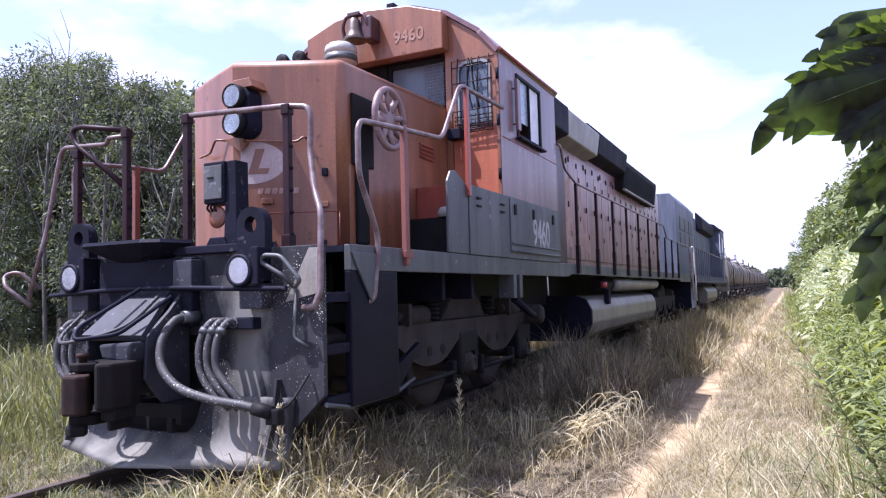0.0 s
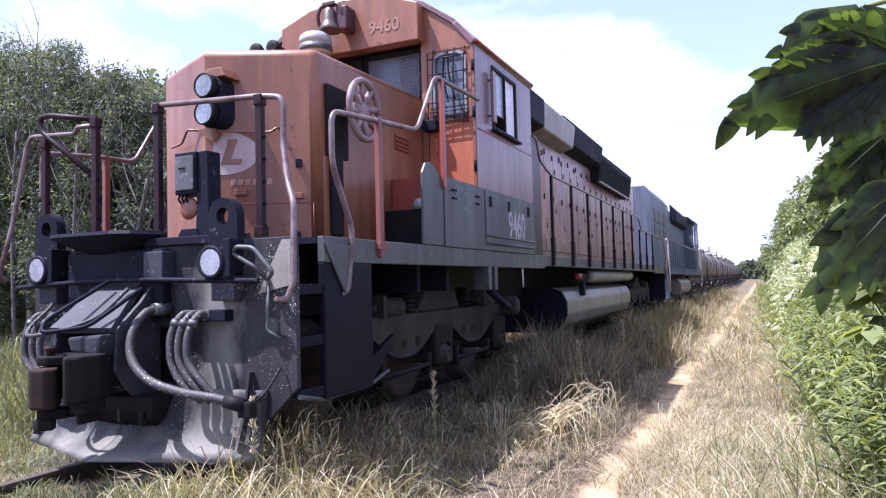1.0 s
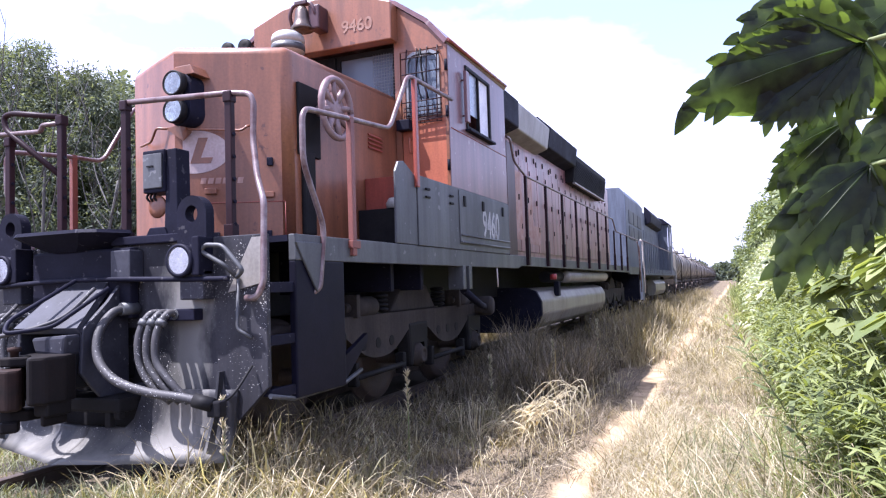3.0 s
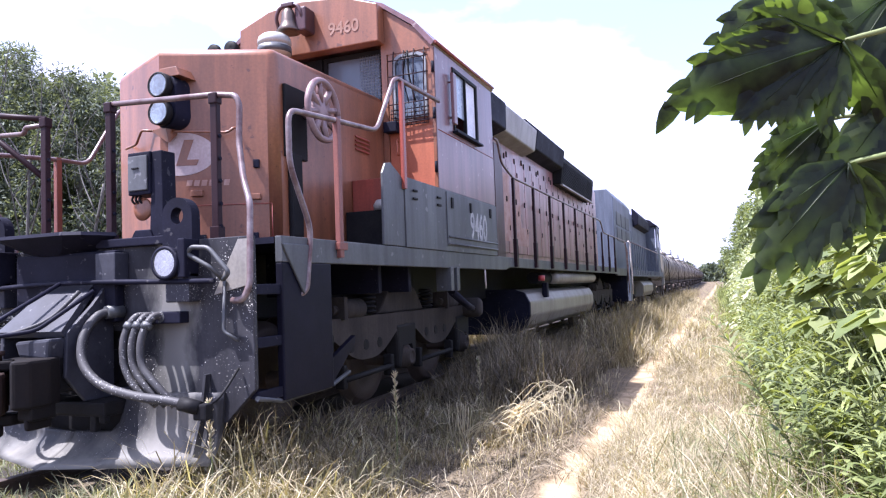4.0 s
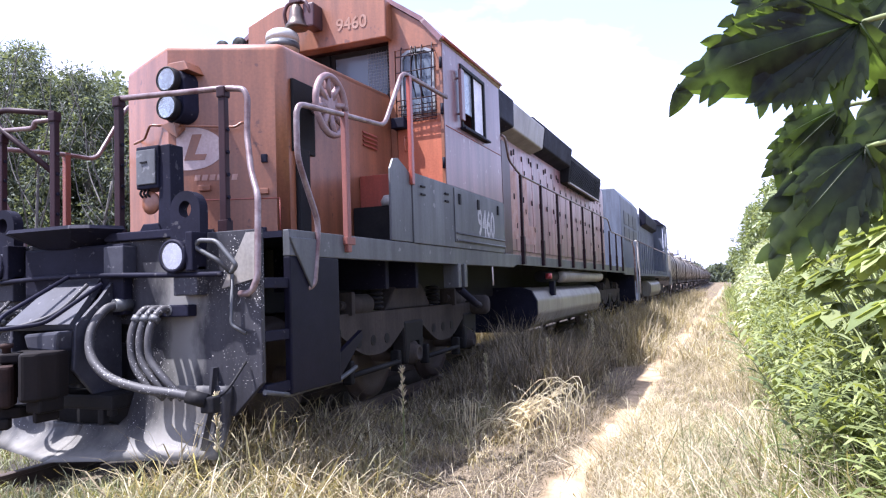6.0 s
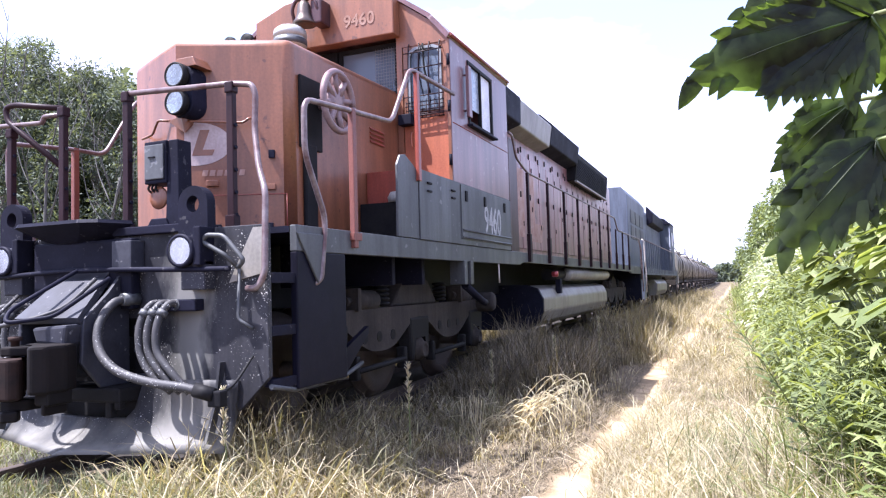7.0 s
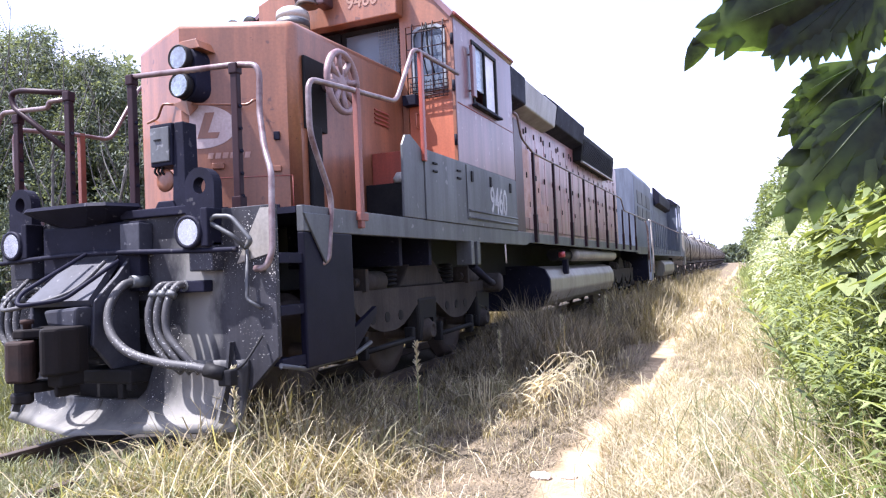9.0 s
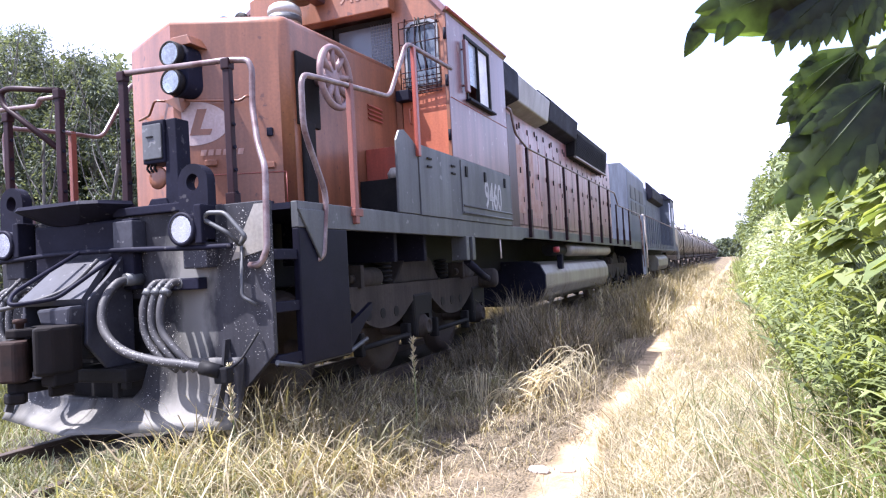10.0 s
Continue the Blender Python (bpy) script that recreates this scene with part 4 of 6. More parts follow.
    for q in ((0, 4, 5), (4, 1, 5), (0, 3, 2, 1, 4), (0, 5, 3), (1, 2, 5), (3, 5, 2)):
        bm.faces.new([va[i] for i in q])
    part("housing_foot", bm, M_ORANGE, housing)
    for z in (2.985, 2.755):
        bm = B()
        lathe(bm, [(0.106, 0.0), (0.106, -0.06), (0.092, -0.066), (0.091, 0.0)], (0.12, 0.40, z), (0, 1, 0), 28)
        lamp = part("lamp_ring", bm, M_BLACK, housing)
        bm = B()
        lathe(bm, [(0.091, 0.0), (0.078, 0.022), (0.055, 0.040), (0.025, 0.050), (0.004, 0.052)], (0.12, 0.343, z), (0, 1, 0), 24)
        part("reflector", bm, M_CHROME, housing)
        bm = B()
        lathe(bm, [(0.092, 0.0), (0.06, -0.014), (0.01, -0.02)], (0.12, 0.338, z), (0, 1, 0), 24)
        part("lens", bm, M_LENS, housing)
        bm = B()
        lathe(bm, [(0.004, -0.034), (0.014, -0.028), (0.016, -0.01), (0.012, 0.0)], (0.12, 0.393, z), (0, 1, 0), 12)
        part("bulb", bm, M_GREY, housing)
    # faded oval emblem and word bars, laid on the right facet
    mx = Matrix.Translation(facet(0.16, 2.44, 0.003)) @ Matrix(((U.x, -N.x, 0, 0), (U.y, -N.y, 0, 0), (0, 0, 1, 0), (0, 0, 0, 1)))
    bm = B()
    prism(bm, [(0.30 * math.cos(a), 0.185 * math.sin(a)) for a in (2 * math.pi * i / 40 for i in range(40)) if math.cos(a) > -0.45], "y", -0.002, 0.002)
    bmesh.ops.transform(bm, matrix=mx, verts=bm.verts)
    part("emblem", bm, M_EMBLEM, nose, "faded pale oval emblem")
    for pts in (((-0.03, -0.10), (0.14, -0.10), (0.16, -0.05), (0.06, -0.05), (0.12, 0.12), (0.04, 0.12)),):
        bm = B()
        prism(bm, pts, "y", -0.005, -0.0025)
        bmesh.ops.transform(bm, matrix=mx, verts=bm.verts)
        part("emblem_mark", bm, M_ORANGE, nose)
    for j in range(6):
        bm = B()
        prism(bm, [(0.05 + j * 0.062, -0.275), (0.095 + j * 0.062, -0.275), (0.105 + j * 0.062, -0.225), (0.06 + j * 0.062, -0.225)], "y", -0.002, 0.0)
        bmesh.ops.transform(bm, matrix=mx, verts=bm.verts)
        part("word_bar", bm, M_FADED, nose)
    # right flank: hand brake wheel, chain box, louvres
    bm = B()
    box(bm, 0.875, 0.91, 1.0, 1.34, 2.42, 3.06, 0.01)
    box(bm, 0.875, 0.93, 1.05, 1.22, 1.72, 2.46, 0.02)
    part("brake_housing", bm, M_BLACK, nose)
    bm = B()
    wheel_c = Vector((1.06, 1.31, 2.86))
    ring = [wheel_c + Vector((0.04, 0.255 * math.cos(a), 0.265 * math.sin(a))) for a in (2 * math.pi * i / 36 for i in range(37))]
    tube(bm, ring, 0.032, 8)
    hand = part("hand_brake_wheel", bm, M_WHEEL, nose, "dull maroon spoked hand brake wheel")
    for i in range(8):
        a = 2 * math.pi * i / 8 + 0.2
        bm = B()
        tube(bm, (wheel_c + Vector((0.01, 0.07 * math.cos(a), 0.07 * math.sin(a))), wheel_c + Vector((0.04, 0.25 * math.cos(a), 0.26 * math.sin(a)))), 0.040, 6, 0.026)
        part("spoke", bm, M_WHEEL, hand)
    bm = B()
    lathe(bm, [(0.02, -0.2), (0.05, -0.2), (0.06, -0.02), (0.15, 0), (0.15, 0.03), (0.04, 0.05), (0.01, 0.05)], wheel_c, (1, 0, 0), 18)
    part("hub", bm, M_WHEEL, hand)
    for j in range(4):
        bm = B()
        prism(bm, [(0.879, 2.86 - 0.045 * j), (0.90, 2.835 - 0.045 * j), (0.90, 2.83 - 0.045 * j), (0.879, 2.84 - 0.045 * j)], "y", 2.3, 2.62)
        part("louvre", bm, M_RED, nose)
    bm = B()
    box(bm, 0.885, 1.40, 2.05, 2.97, 1.64, 2.02, 0.01)
    part("step_locker", bm, M_BLACK, loco)
    bm = B()
    box(bm, 0.885, 1.44, 2.2, 2.97, 2.025, 2.36, 0.01)
    part("locker_top", bm, M_RED, loco)
    bm = B()
    lathe(bm, [(0.02, 0), (0.10, 0), (0.11, 0.05), (0.08, 0.10), (0.02, 0.11)], (1.28, 2.12, 2.02), (0, 0, 1), 14)
    part("sand_filler", bm, M_SEAT, loco)

    # cab
    prof = [(1.53, 2.33), (1.53, 3.94), (1.30, 4.21), (0.92, 4.48), (0.5, 4.63), (0, 4.68), (-0.5, 4.63), (-0.92, 4.48), (-1.30, 4.21), (-1.53, 3.94), (-1.53, 2.33)]
    # side walls, each one plate with a window opening
    for s in (1, -1):
        bm = B()
        ring_plate(bm, [(3.0, 2.33), (5.10, 2.33), (5.10, 3.92), (3.0, 3.92)], [(3.56, 3.10), (4.42, 3.10), (4.42, 3.80), (3.56, 3.80)], "x", s * 1.49, s * 1.53)
        part("cab_wall", bm, M_CAB, loco, "glossy weathered maroon cab side")
    bm = B()
    prism(bm, [(1.49, 2.0), (0.9, 2.0), (0.9, 1.64), (1.49, 1.64)], "y", 3.0, 3.05)
    part("door_sill", bm, M_DARK, loco)
    bm = B()
    prism(bm, [(1.525, 3.90), (1.30, 4.165), (0.92, 4.44), (0.88, 4.44), (0.88, 3.30), (0.95, 3.30), (0.95, 3.90)], "y", 2.99, 3.04)
    part("front_wall", bm, M_ORANGE, loco, "orange front wall of the cab")
    bm = B()
    prism(bm, [(-1.525, 2.33), (-1.525, 3.90), (-1.30, 4.165), (-0.92, 4.44), (-0.88, 4.44), (-0.88, 2.33)], "y", 2.99, 3.04)
    part("front_wall", bm, M_ORANGE, loco, "orange front wall of the cab")
    bm = B()
    prism(bm, [(0.88, 2.33), (0.95, 2.33), (0.95, 3.31), (0.88, 3.31)], "y", 2.992, 3.04)
    part("door_jamb", bm, M_ORANGE, loco)
    bm = B()
    prism(bm, [(1.49, 2.33), (1.525, 2.33), (1.525, 3.91), (1.49, 3.91)], "y", 2.985, 3.0)
    part("door_jamb", bm, M_ORANGE, loco)
    bm = B()
    outer = [(x * 1.012, z + 0.02) for x, z in prof[1:-1]]
    inner = [(x * 0.985, z - 0.02) for x, z in prof[1:-1]]
    prism(bm, outer + inner[::-1], "y", 2.96, 5.16)
    roof = part("cab_roof", bm, M_CAB, loco, "curved maroon cab roof")
    bm = B()
    prism(bm, [(x * 0.97, z - 0.03) for x, z in prof], "y", 5.05, 5.10)
    part("rear_wall", bm, M_RED, loco)
    bm = B()
    prism(bm, [(0.93, 4.02), (0.93, 4.45), (0.5, 4.60), (-0.05, 4.655), (-0.5, 4.61), (-0.93, 4.45), (-0.93, 4.02)], "y", 2.82, 2.99, 0.012)
    panel = part("number_panel", bm, M_ORANGE, loco, "orange panel over the windshield")
    lettering("number", "9460", 0.20, Matrix.Translation((0.50, 2.816, 4.18)) @ pose(0, 0, 0, 90, 0, 0), M_FAINT, panel)
    bm = B()
    box(bm, 0.14, 0.24, 2.95, 3.1, 4.66, 4.74, 0.01)
    part("roof_antenna", bm, M_DARK, roof)
    # windshield, recessed
    for x0, x1 in ((0.06, 0.86), (-0.86, -0.06)):
        bm = B()
        for a, b, c, d in ((x0, x1, 3.40, 3.45), (x0, x1, 3.97, 4.02), (x0, x0 + 0.05, 3.45, 3.97), (x1 - 0.05, x1, 3.45, 3.97)):
            box(bm, a, b, 3.10, 3.16, c, d)
        ws = part("windshield", bm, M_BLACK, loco)
        bm = B()
        box(bm, x0 + 0.04, x1 - 0.04, 3.125, 3.13, 3.44, 3.98)
        # the left pane's darker glass paints in the overhang's shadow
        part("pane", bm, M_PANE if x0 > 0 else M_SHADEGLASS, ws).visible_shadow = False
        if x0 > 0:
            for j in range(9):
                bm = B()
                tube(bm, ((x1 - 0.30 + j * 0.035, 3.09, 3.46), (x1 - 0.30 + j * 0.035, 3.09, 3.97)), 0.003, 4)
                part("guard_wire", bm, M_MESH, ws)
            for j in range(13):
                bm = B()
                tube(bm, ((x1 - 0.30, 3.088, 3.49 + j * 0.038), (x1 - 0.02, 3.088, 3.49 + j * 0.038)), 0.003, 4)
                part("guard_wire", bm, M_MESH, ws)
    bm = B()
    box(bm, -0.05, 0.05, 3.08, 3.18, 3.40, 4.02, 0.01)
    part("windshield_post", bm, M_BLACK, loco)
    # added pale shape that imitates the reflection in the windshield
    bm = B()
    prism(bm, [(0.46, 3.46), (0.80, 3.45), (0.80, 3.62), (0.70, 3.74), (0.62, 3.66), (0.52, 3.72)], "y", 3.24, 3.26)
    part("pale_highlight", bm, M_GLASSGREY, loco, "pale cut-out behind the windshield for its white highlights")
    # orange front door with a tall rounded window and wire guard
    bm = B()
    box(bm, 0.96, 1.49, 3.0, 3.035, 2.35, 3.10)
    door = part("cab_door", bm, M_DOOR, loco, "bright orange front door with a caged window")
    bm = B()
    for a, b, c, d in ((0.96, 1.49, 3.10, 3.14), (0.96, 1.02, 3.14, 3.90), (1.43, 1.49, 3.14, 3.90), (1.02, 1.43, 3.86, 3.90)):
        box(bm, a, b, 3.0, 3.035, c, d)
    part("upper_frame", bm, M_ORANGE, door)
    for j in range(4):                                      # cage bars before the door window
        bm = B()
        x = 1.04 + 0.125 * j
        tube(bm, smooth_curve(((x, 2.985, 3.92), (x + 0.01, 2.94, 3.80), (x, 2.935, 3.40), (x, 2.94, 3.08))), 0.007, 5)
        part("cage_bar", bm, M_RAILING, door)
    for z in (3.08, 3.30, 3.62, 3.80):
        bm = B()
        tube(bm, ((0.99, 2.935, z), (1.47, 2.935, z + 0.005)), 0.007, 5)
        part("cage_bar", bm, M_RAILING, door)
    bm = B()
    o = [(1.02, 3.14), (1.43, 3.14), (1.43, 3.80), (1.40, 3.85), (1.34, 3.88), (1.11, 3.88), (1.05, 3.85), (1.02, 3.80)]
    i = [(1.225 + (x - 1.225) * 0.86, 3.51 + (z - 3.51) * 0.92) for x, z in o]
    ring_plate(bm, o, i, "y", 2.985, 3.01)
    part("window_frame", bm, M_MESH, door)
    bm = B()
    prism(bm, o, "y", 3.012, 3.018)
    part("pane", bm, M_PANE, door).visible_shadow = False
    bm = B()
    tube(bm, smooth_curve(((1.22, 2.96, 3.90), (1.24, 2.95, 3.6), (1.30, 2.96, 3.32))), 0.012, 6)
    tube(bm, smooth_curve(((1.20, 2.96, 3.88), (1.17, 2.95, 3.6), (1.22, 2.96, 3.3))), 0.008, 6)
    part("wiper", bm, M_BLACK, door)
    for j in range(5):
        bm = B()
        tube(bm, ((1.0, 2.96 - 0.02 * (j % 2), 3.06 + 0.045 * j), (1.46, 2.96, 3.06 + 0.045 * j)), 0.006, 5)
        part("basket_wire", bm, M_RAILING, door)
    for j in range(10):
        bm = B()
        tube(bm, ((1.0 + 0.05 * j, 2.955, 3.05), (1.0 + 0.05 * j, 2.955, 3.26)), 0.004, 5)
        part("basket_wire", bm, M_RAILING, door)
    bm = B()
    tube(bm, rounded(((1.06, 3.0, 2.90), (1.06, 2.95, 2.90), (1.06, 2.95, 2.74), (1.06, 3.0, 2.74)), 0.02), 0.010, 6)
    part("door_handle", bm, M_DOOR, door)
    for z in (2.5, 3.1, 3.62):
        bm = B()
        cyl(bm, (1.515, 2.975, z), (1.515, 2.975, z + 0.12), 0.018, 8)
        part("hinge", bm, M_DARK, door)
    bm = B()
    box(bm, 0.94, 1.10, 2.86, 2.98, 2.98, 3.10, 0.01)
    part("marker_light", bm, M_DARK, loco)
    # side window with a sliding pane, mirror and drip rail
    bm = B()
    for a, b, c, d in ((3.54, 4.44, 3.06, 3.11), (3.54, 4.44, 3.79, 3.83), (3.54, 3.59, 3.11, 3.79), (4.39, 4.44, 3.11, 3.79), (3.97, 4.0, 3.11, 3.79)):
        box(bm, 1.50, 1.545, a, b, c, d, 0.004)
    win = part("side_window", bm, M_BLACK, loco)
    bm = B()
    box(bm, 1.51, 1.516, 3.58, 3.98, 3.28, 3.79)
    part("pane", bm, M_GLASSGREY, win, "dusty grey-blue sliding pane")
    bm = B()
    box(bm, 1.51, 1.516, 3.99, 4.40, 3.10, 3.79)
    part("pane", bm, M_SKYPANE, win, "pane painted white for the bright sky seen through it")
    bm = B()
    tube(bm, ((1.531, 3.04, 2.985), (1.531, 5.08, 2.985)), 0.006, 6)
    part("panel_seam", bm, M_RED, loco)
    bm = B()
    box(bm, 1.50, 1.60, 3.50, 4.46, 3.035, 3.06, 0.006)
    part("arm_rest", bm, M_DARK, win)
    bm = B()
    box(bm, 1.56, 1.60, 3.40, 3.50, 3.12, 3.72, 0.008)
    cyl(bm, (1.53, 3.44, 3.62), (1.58, 3.44, 3.62), 0.012, 8)
    cyl(bm, (1.53, 3.44, 3.2), (1.58, 3.44, 3.2), 0.012, 8)
    part("mirror", bm, M_CAB, win)
    bm = B()
    tube(bm, ((1.55, 2.97, 3.955), (1.55, 5.15, 3.985)), 0.022, 6)
    part("drip_rail", bm, M_RED, roof)
    # bell, dome, horns
    bm = B()
    lathe(bm, [(0.02, 0.0), (0.05, -0.01), (0.075, -0.06), (0.085, -0.16), (0.105, -0.22), (0.14, -0.27), (0.135, -0.28), (0.02, -0.26)], (-0.10, 2.62, 4.50), (0, 0, 1), 24)
    bell = part("bell", bm, M_BRASS, loco, "dull bronze bell")
    bm = B()
    tube(bm, rounded(((-0.27, 2.70, 4.25), (-0.27, 2.62, 4.42), (-0.22, 2.62, 4.53), (0.02, 2.62, 4.53), (0.07, 2.62, 4.42), (0.07, 2.70, 4.25)), 0.05), 0.022, 8)
    box(bm, -0.18, -0.02, 2.58, 2.66, 4.51, 4.56, 0.01)
    box(bm, -0.02, 0.12, 2.62, 2.84, 4.22, 4.50, 0.02)
    part("yoke", bm, M_STRIP, bell)
    bm = B()
    lathe(bm, [(0.02, 0), (0.185, 0), (0.185, 0.085), (0.172, 0.09), (0.172, 0.105), (0.19, 0.11), (0.19, 0.15), (0.178, 0.19), (0.14, 0.222), (0.07, 0.238), (0.01, 0.242)], (-0.25, 2.55, 3.96), (0, 0, 1), 28)
    dome = part("antenna_dome", bm, M_SEAT, loco, "grey-white radio antenna dome")
    bm = B()
    lathe(bm, [(0.17, 0.0), (0.192, 0.002), (0.192, 0.07), (0.17, 0.072)], (-0.25, 2.55, 3.965), (0, 0, 1), 28)
    part("base_ring", bm, M_GREY, dome)
    bm = B()
    cyl(bm, (-0.25, 2.55, 3.40), (-0.25, 2.55, 4.03), 0.05, 12)
    part("bracket", bm, M_DARK, dome)
    for x in (-1.13, -0.88):
        bm = B()
        lathe(bm, [(0.02, 0.0), (0.085, -0.02), (0.09, 0.02), (0.05, 0.12), (0.03, 0.42), (0.01, 0.43)], (x, 2.58, 4.15), (0, 1, 0), 18)
        part("horn", bm, M_BLACK, loco)

    # grey equipment box below the cab
    bm = B()
    box(bm, 1.0, 1.53, 3.06, 5.10, 1.637, 2.325, 0.01)
    box(bm, 1.495, 1.535, 2.07, 5.10, 1.637, 2.327, 0.006)
    gbox = part("equipment_box", bm, M_GREY, loco, "dented grey equipment box below the cab")
    bm = B()
    box(bm, 1.535, 1.547, 3.18, 5.08, 1.70, 2.31, 0.005)
    lid = part("box_door", bm, M_GREY, gbox)
    for y in (3.30, 3.95, 4.75):
        bm = B()
        box(bm, 1.547, 1.562, y, y + 0.06, 2.13, 2.25, 0.004)
        part("latch", bm, M_BLACK, lid)
    for z in (1.72, 1.80):
        bm = B()
        tube(bm, ((1.552, 3.2, z), (1.552, 5.05, z)), 0.012, 6)
        part("bead", bm, M_GREY, lid)
    for y in (2.25, 2.9):
        for z in (2.12, 2.20):
            bm = B()
            box(bm, 1.535, 1.552, y, y + 0.10, z, z + 0.02, 0.003)
            part("vent_slot", bm, M_BLACK, gbox)
    lettering("number", "9460", 0.46, Matrix.Translation((1.549, 4.28, 1.82)) @ pose(0, 0, 0, 90, 0, 90) @ Matrix.Diagonal((0.72, 1, 1, 1)), M_NUMBER, lid)
    bm = B()
    o = [(1.60, 1.64), (2.06, 1.64), (2.06, 2.30), (1.92, 2.36), (1.78, 2.42), (1.68, 2.40), (1.61, 2.30)]
    prism(bm, o, "x", 1.50, 1.525, 0.006)
    part("shield_plate", bm, M_GREY, loco, "rounded grey shield plate")

    # long hood
    hp = [(0.93, 1.632), (0.93, 4.02), (0.80, 4.22), (0.4, 4.30), (-0.4, 4.30), (-0.80, 4.22), (-0.93, 4.02), (-0.93, 1.632)]
    bm = B()
    prism(bm, hp, "y", 5.12, 17.9)
    hood = part("long_hood", bm, M_HOOD, loco, "chalky maroon long hood")
    y = 5.30
    k = 0
    while y < 17.6:
        w = 0.62
        bm = B()
        box(bm, 0.93, 0.955, y, y + w - 0.025, 1.80, 3.46, 0.006)
        d = part("hood_door", bm, M_HOOD, hood)
        for z in (2.2 + 0.3 * (k % 2), 3.22):
            bm = B()
            box(bm, 0.955, 0.968, y + 0.05, y + 0.075, z, z + 0.09, 0.003)
            part("hinge", bm, M_BLACK, d)
        bm = B()
        box(bm, 0.955, 0.975, y + w - 0.11, y + w - 0.075, 2.7, 2.80, 0.004)
        part("latch", bm, M_BLACK, d)
        y += w
        k += 1
    for j in range(30):                                     # two broken rows of latch slots over the doors
        yy = 5.45 + 0.4 * j + 0.12 * (j % 3)
        bm = B()
        box(bm, 0.93, 0.945, yy, yy + 0.045, 3.52 - 0.05 * (j % 2), 3.62 - 0.05 * (j % 2), 0.003)
        part("latch_slot", bm, M_BLACK, hood)
    bm = B()
    box(bm, 0.955, 0.985, 6.95, 7.42, 1.66, 3.62, 0.008)
    part("corner_strip", bm, M_STRIP, hood, "dark maroon strip on the hood behind the cab")
    # faded pale emblem across the doors
    for pts in (((6.7, 2.0), (7.0, 2.0), (7.5, 3.1), (7.15, 3.1)), ((7.5, 2.0), (7.9, 2.0), (7.9, 3.2), (7.5, 3.2)), ((8.2, 1.95), (9.1, 1.95), (9.2, 2.3), (8.6, 2.3), (8.6, 3.2), (8.2, 3.2))):
        bm = B()
        prism(bm, pts, "x", 0.956, 0.959)
        part("emblem_mark", bm, M_FADED, hood)
    def pod(name, y0, y1, prof_, material, label=""):
        bm_ = B()
        prism(bm_, prof_, "y", y0, y1, 0.02)
        return part(name, bm_, material, hood, label)
    pod("filter_pod", 5.16, 6.88, [(0.9, 3.66), (1.24, 3.78), (1.25, 4.22), (1.0, 4.44), (0.9, 4.44)], M_DARK)
    pod("filter_pod", 6.90, 9.08, [(0.9, 3.70), (1.18, 3.80), (1.24, 4.20), (1.0, 4.44), (0.9, 4.44)], M_TANK, "tan metal filter housing")
    pod("brake_pod", 9.10, 11.70, [(0.9, 3.76), (1.19, 3.86), (1.25, 4.24), (1.0, 4.48), (0.9, 4.48)], M_DARK)
    rad = pod("radiator", 11.75, 16.0, [(0.9, 3.50), (1.12, 3.52), (1.20, 4.12), (0.98, 4.32), (0.9, 4.32)], M_BLACK, "dark radiator grille")
    for j in range(14):
        bm = B()
        z = 3.56 + 0.034 * j
        x = 1.125 + 0.08 * (z - 3.52) / 0.53
        box(bm, x, x + 0.012, 11.8, 15.95, z, z + 0.012)
        part("slat", bm, M_DARK, rad)
    bm = B()
    box(bm, 1.10, 1.16, 11.75, 16.0, 3.47, 3.51, 0.005)
    part("radiator_sill", bm, M_TANK, rad)
    for y in (12.3, 13.8, 15.3):
        bm = B()
        lathe(bm, [(0.02, 0), (0.6, 0), (0.62, 0.16), (0.55, 0.2), (0.02, 0.2)], (0, y, 4.30), (0, 0, 1), 24)
        part("roof_fan", bm, M_DARK, hood)

    # hood-side handrail with stanchions
    for s in (1, -1):
        for j in range(10):
            y = 6.03 + 1.245 * j
            bm = B()
            box(bm, s * 1.515, s * 1.57, y - 0.05, y + 0.05, 1.50, 1.92, 0.008)
            box(bm, s * 1.52, s * 1.56, y - 0.032, y + 0.032, 1.92, 2.84 if j < 7 else 2.55, 0.006)
            part("stanchion", bm, M_RAILING, loco)
        bm = B()
        tube(bm, rounded(((s * 1.53, 5.14, 3.28), (s * 1.56, 5.22, 3.26), (s * 1.54, 5.45, 2.98), (s * 1.54, 6.03, 2.845), (s * 1.54, 14.6, 2.845), (s * 1.54, 15.1, 2.55), (s * 1.54, 19.9, 2.55), (s * 1.54, 20.25, 2.1), (s * 1.54, 20.3, 1.2)), 0.10), 0.018, 8)
        part("hood_handrail", bm, M_WORNRAIL if s == 1 else M_RAILING, loco)

    # front right and left side rails
    for s in (1, -1):
        bm = B()
        bend = 0.0 if s == 1 else 0.38                      # the far rail rises nearer the front
        tube(bm, rounded(((s * 1.46, 0.20, 1.20), (s * 1.53, 0.28, 1.24), (s * 1.53, 0.36, 1.70), (s * 1.53, 0.10, 2.15), (s * 1.53, 0.10, 2.54), (s * 1.53, 0.74, 2.60), (s * 1.53, 1.50 - bend, 2.665 - 0.15 * bend), (s * 1.53, 1.92 - bend, 3.27), (s * 1.53, 3.08, 3.31)), 0.10), 0.022, 8)
        part("side_handrail", bm, M_WORNRAIL, loco, "bent rail worn to bare metal")
        bm = B()
        box(bm, s * 1.51, s * 1.555, 0.75, 0.81, 1.50, 2.62, 0.008)
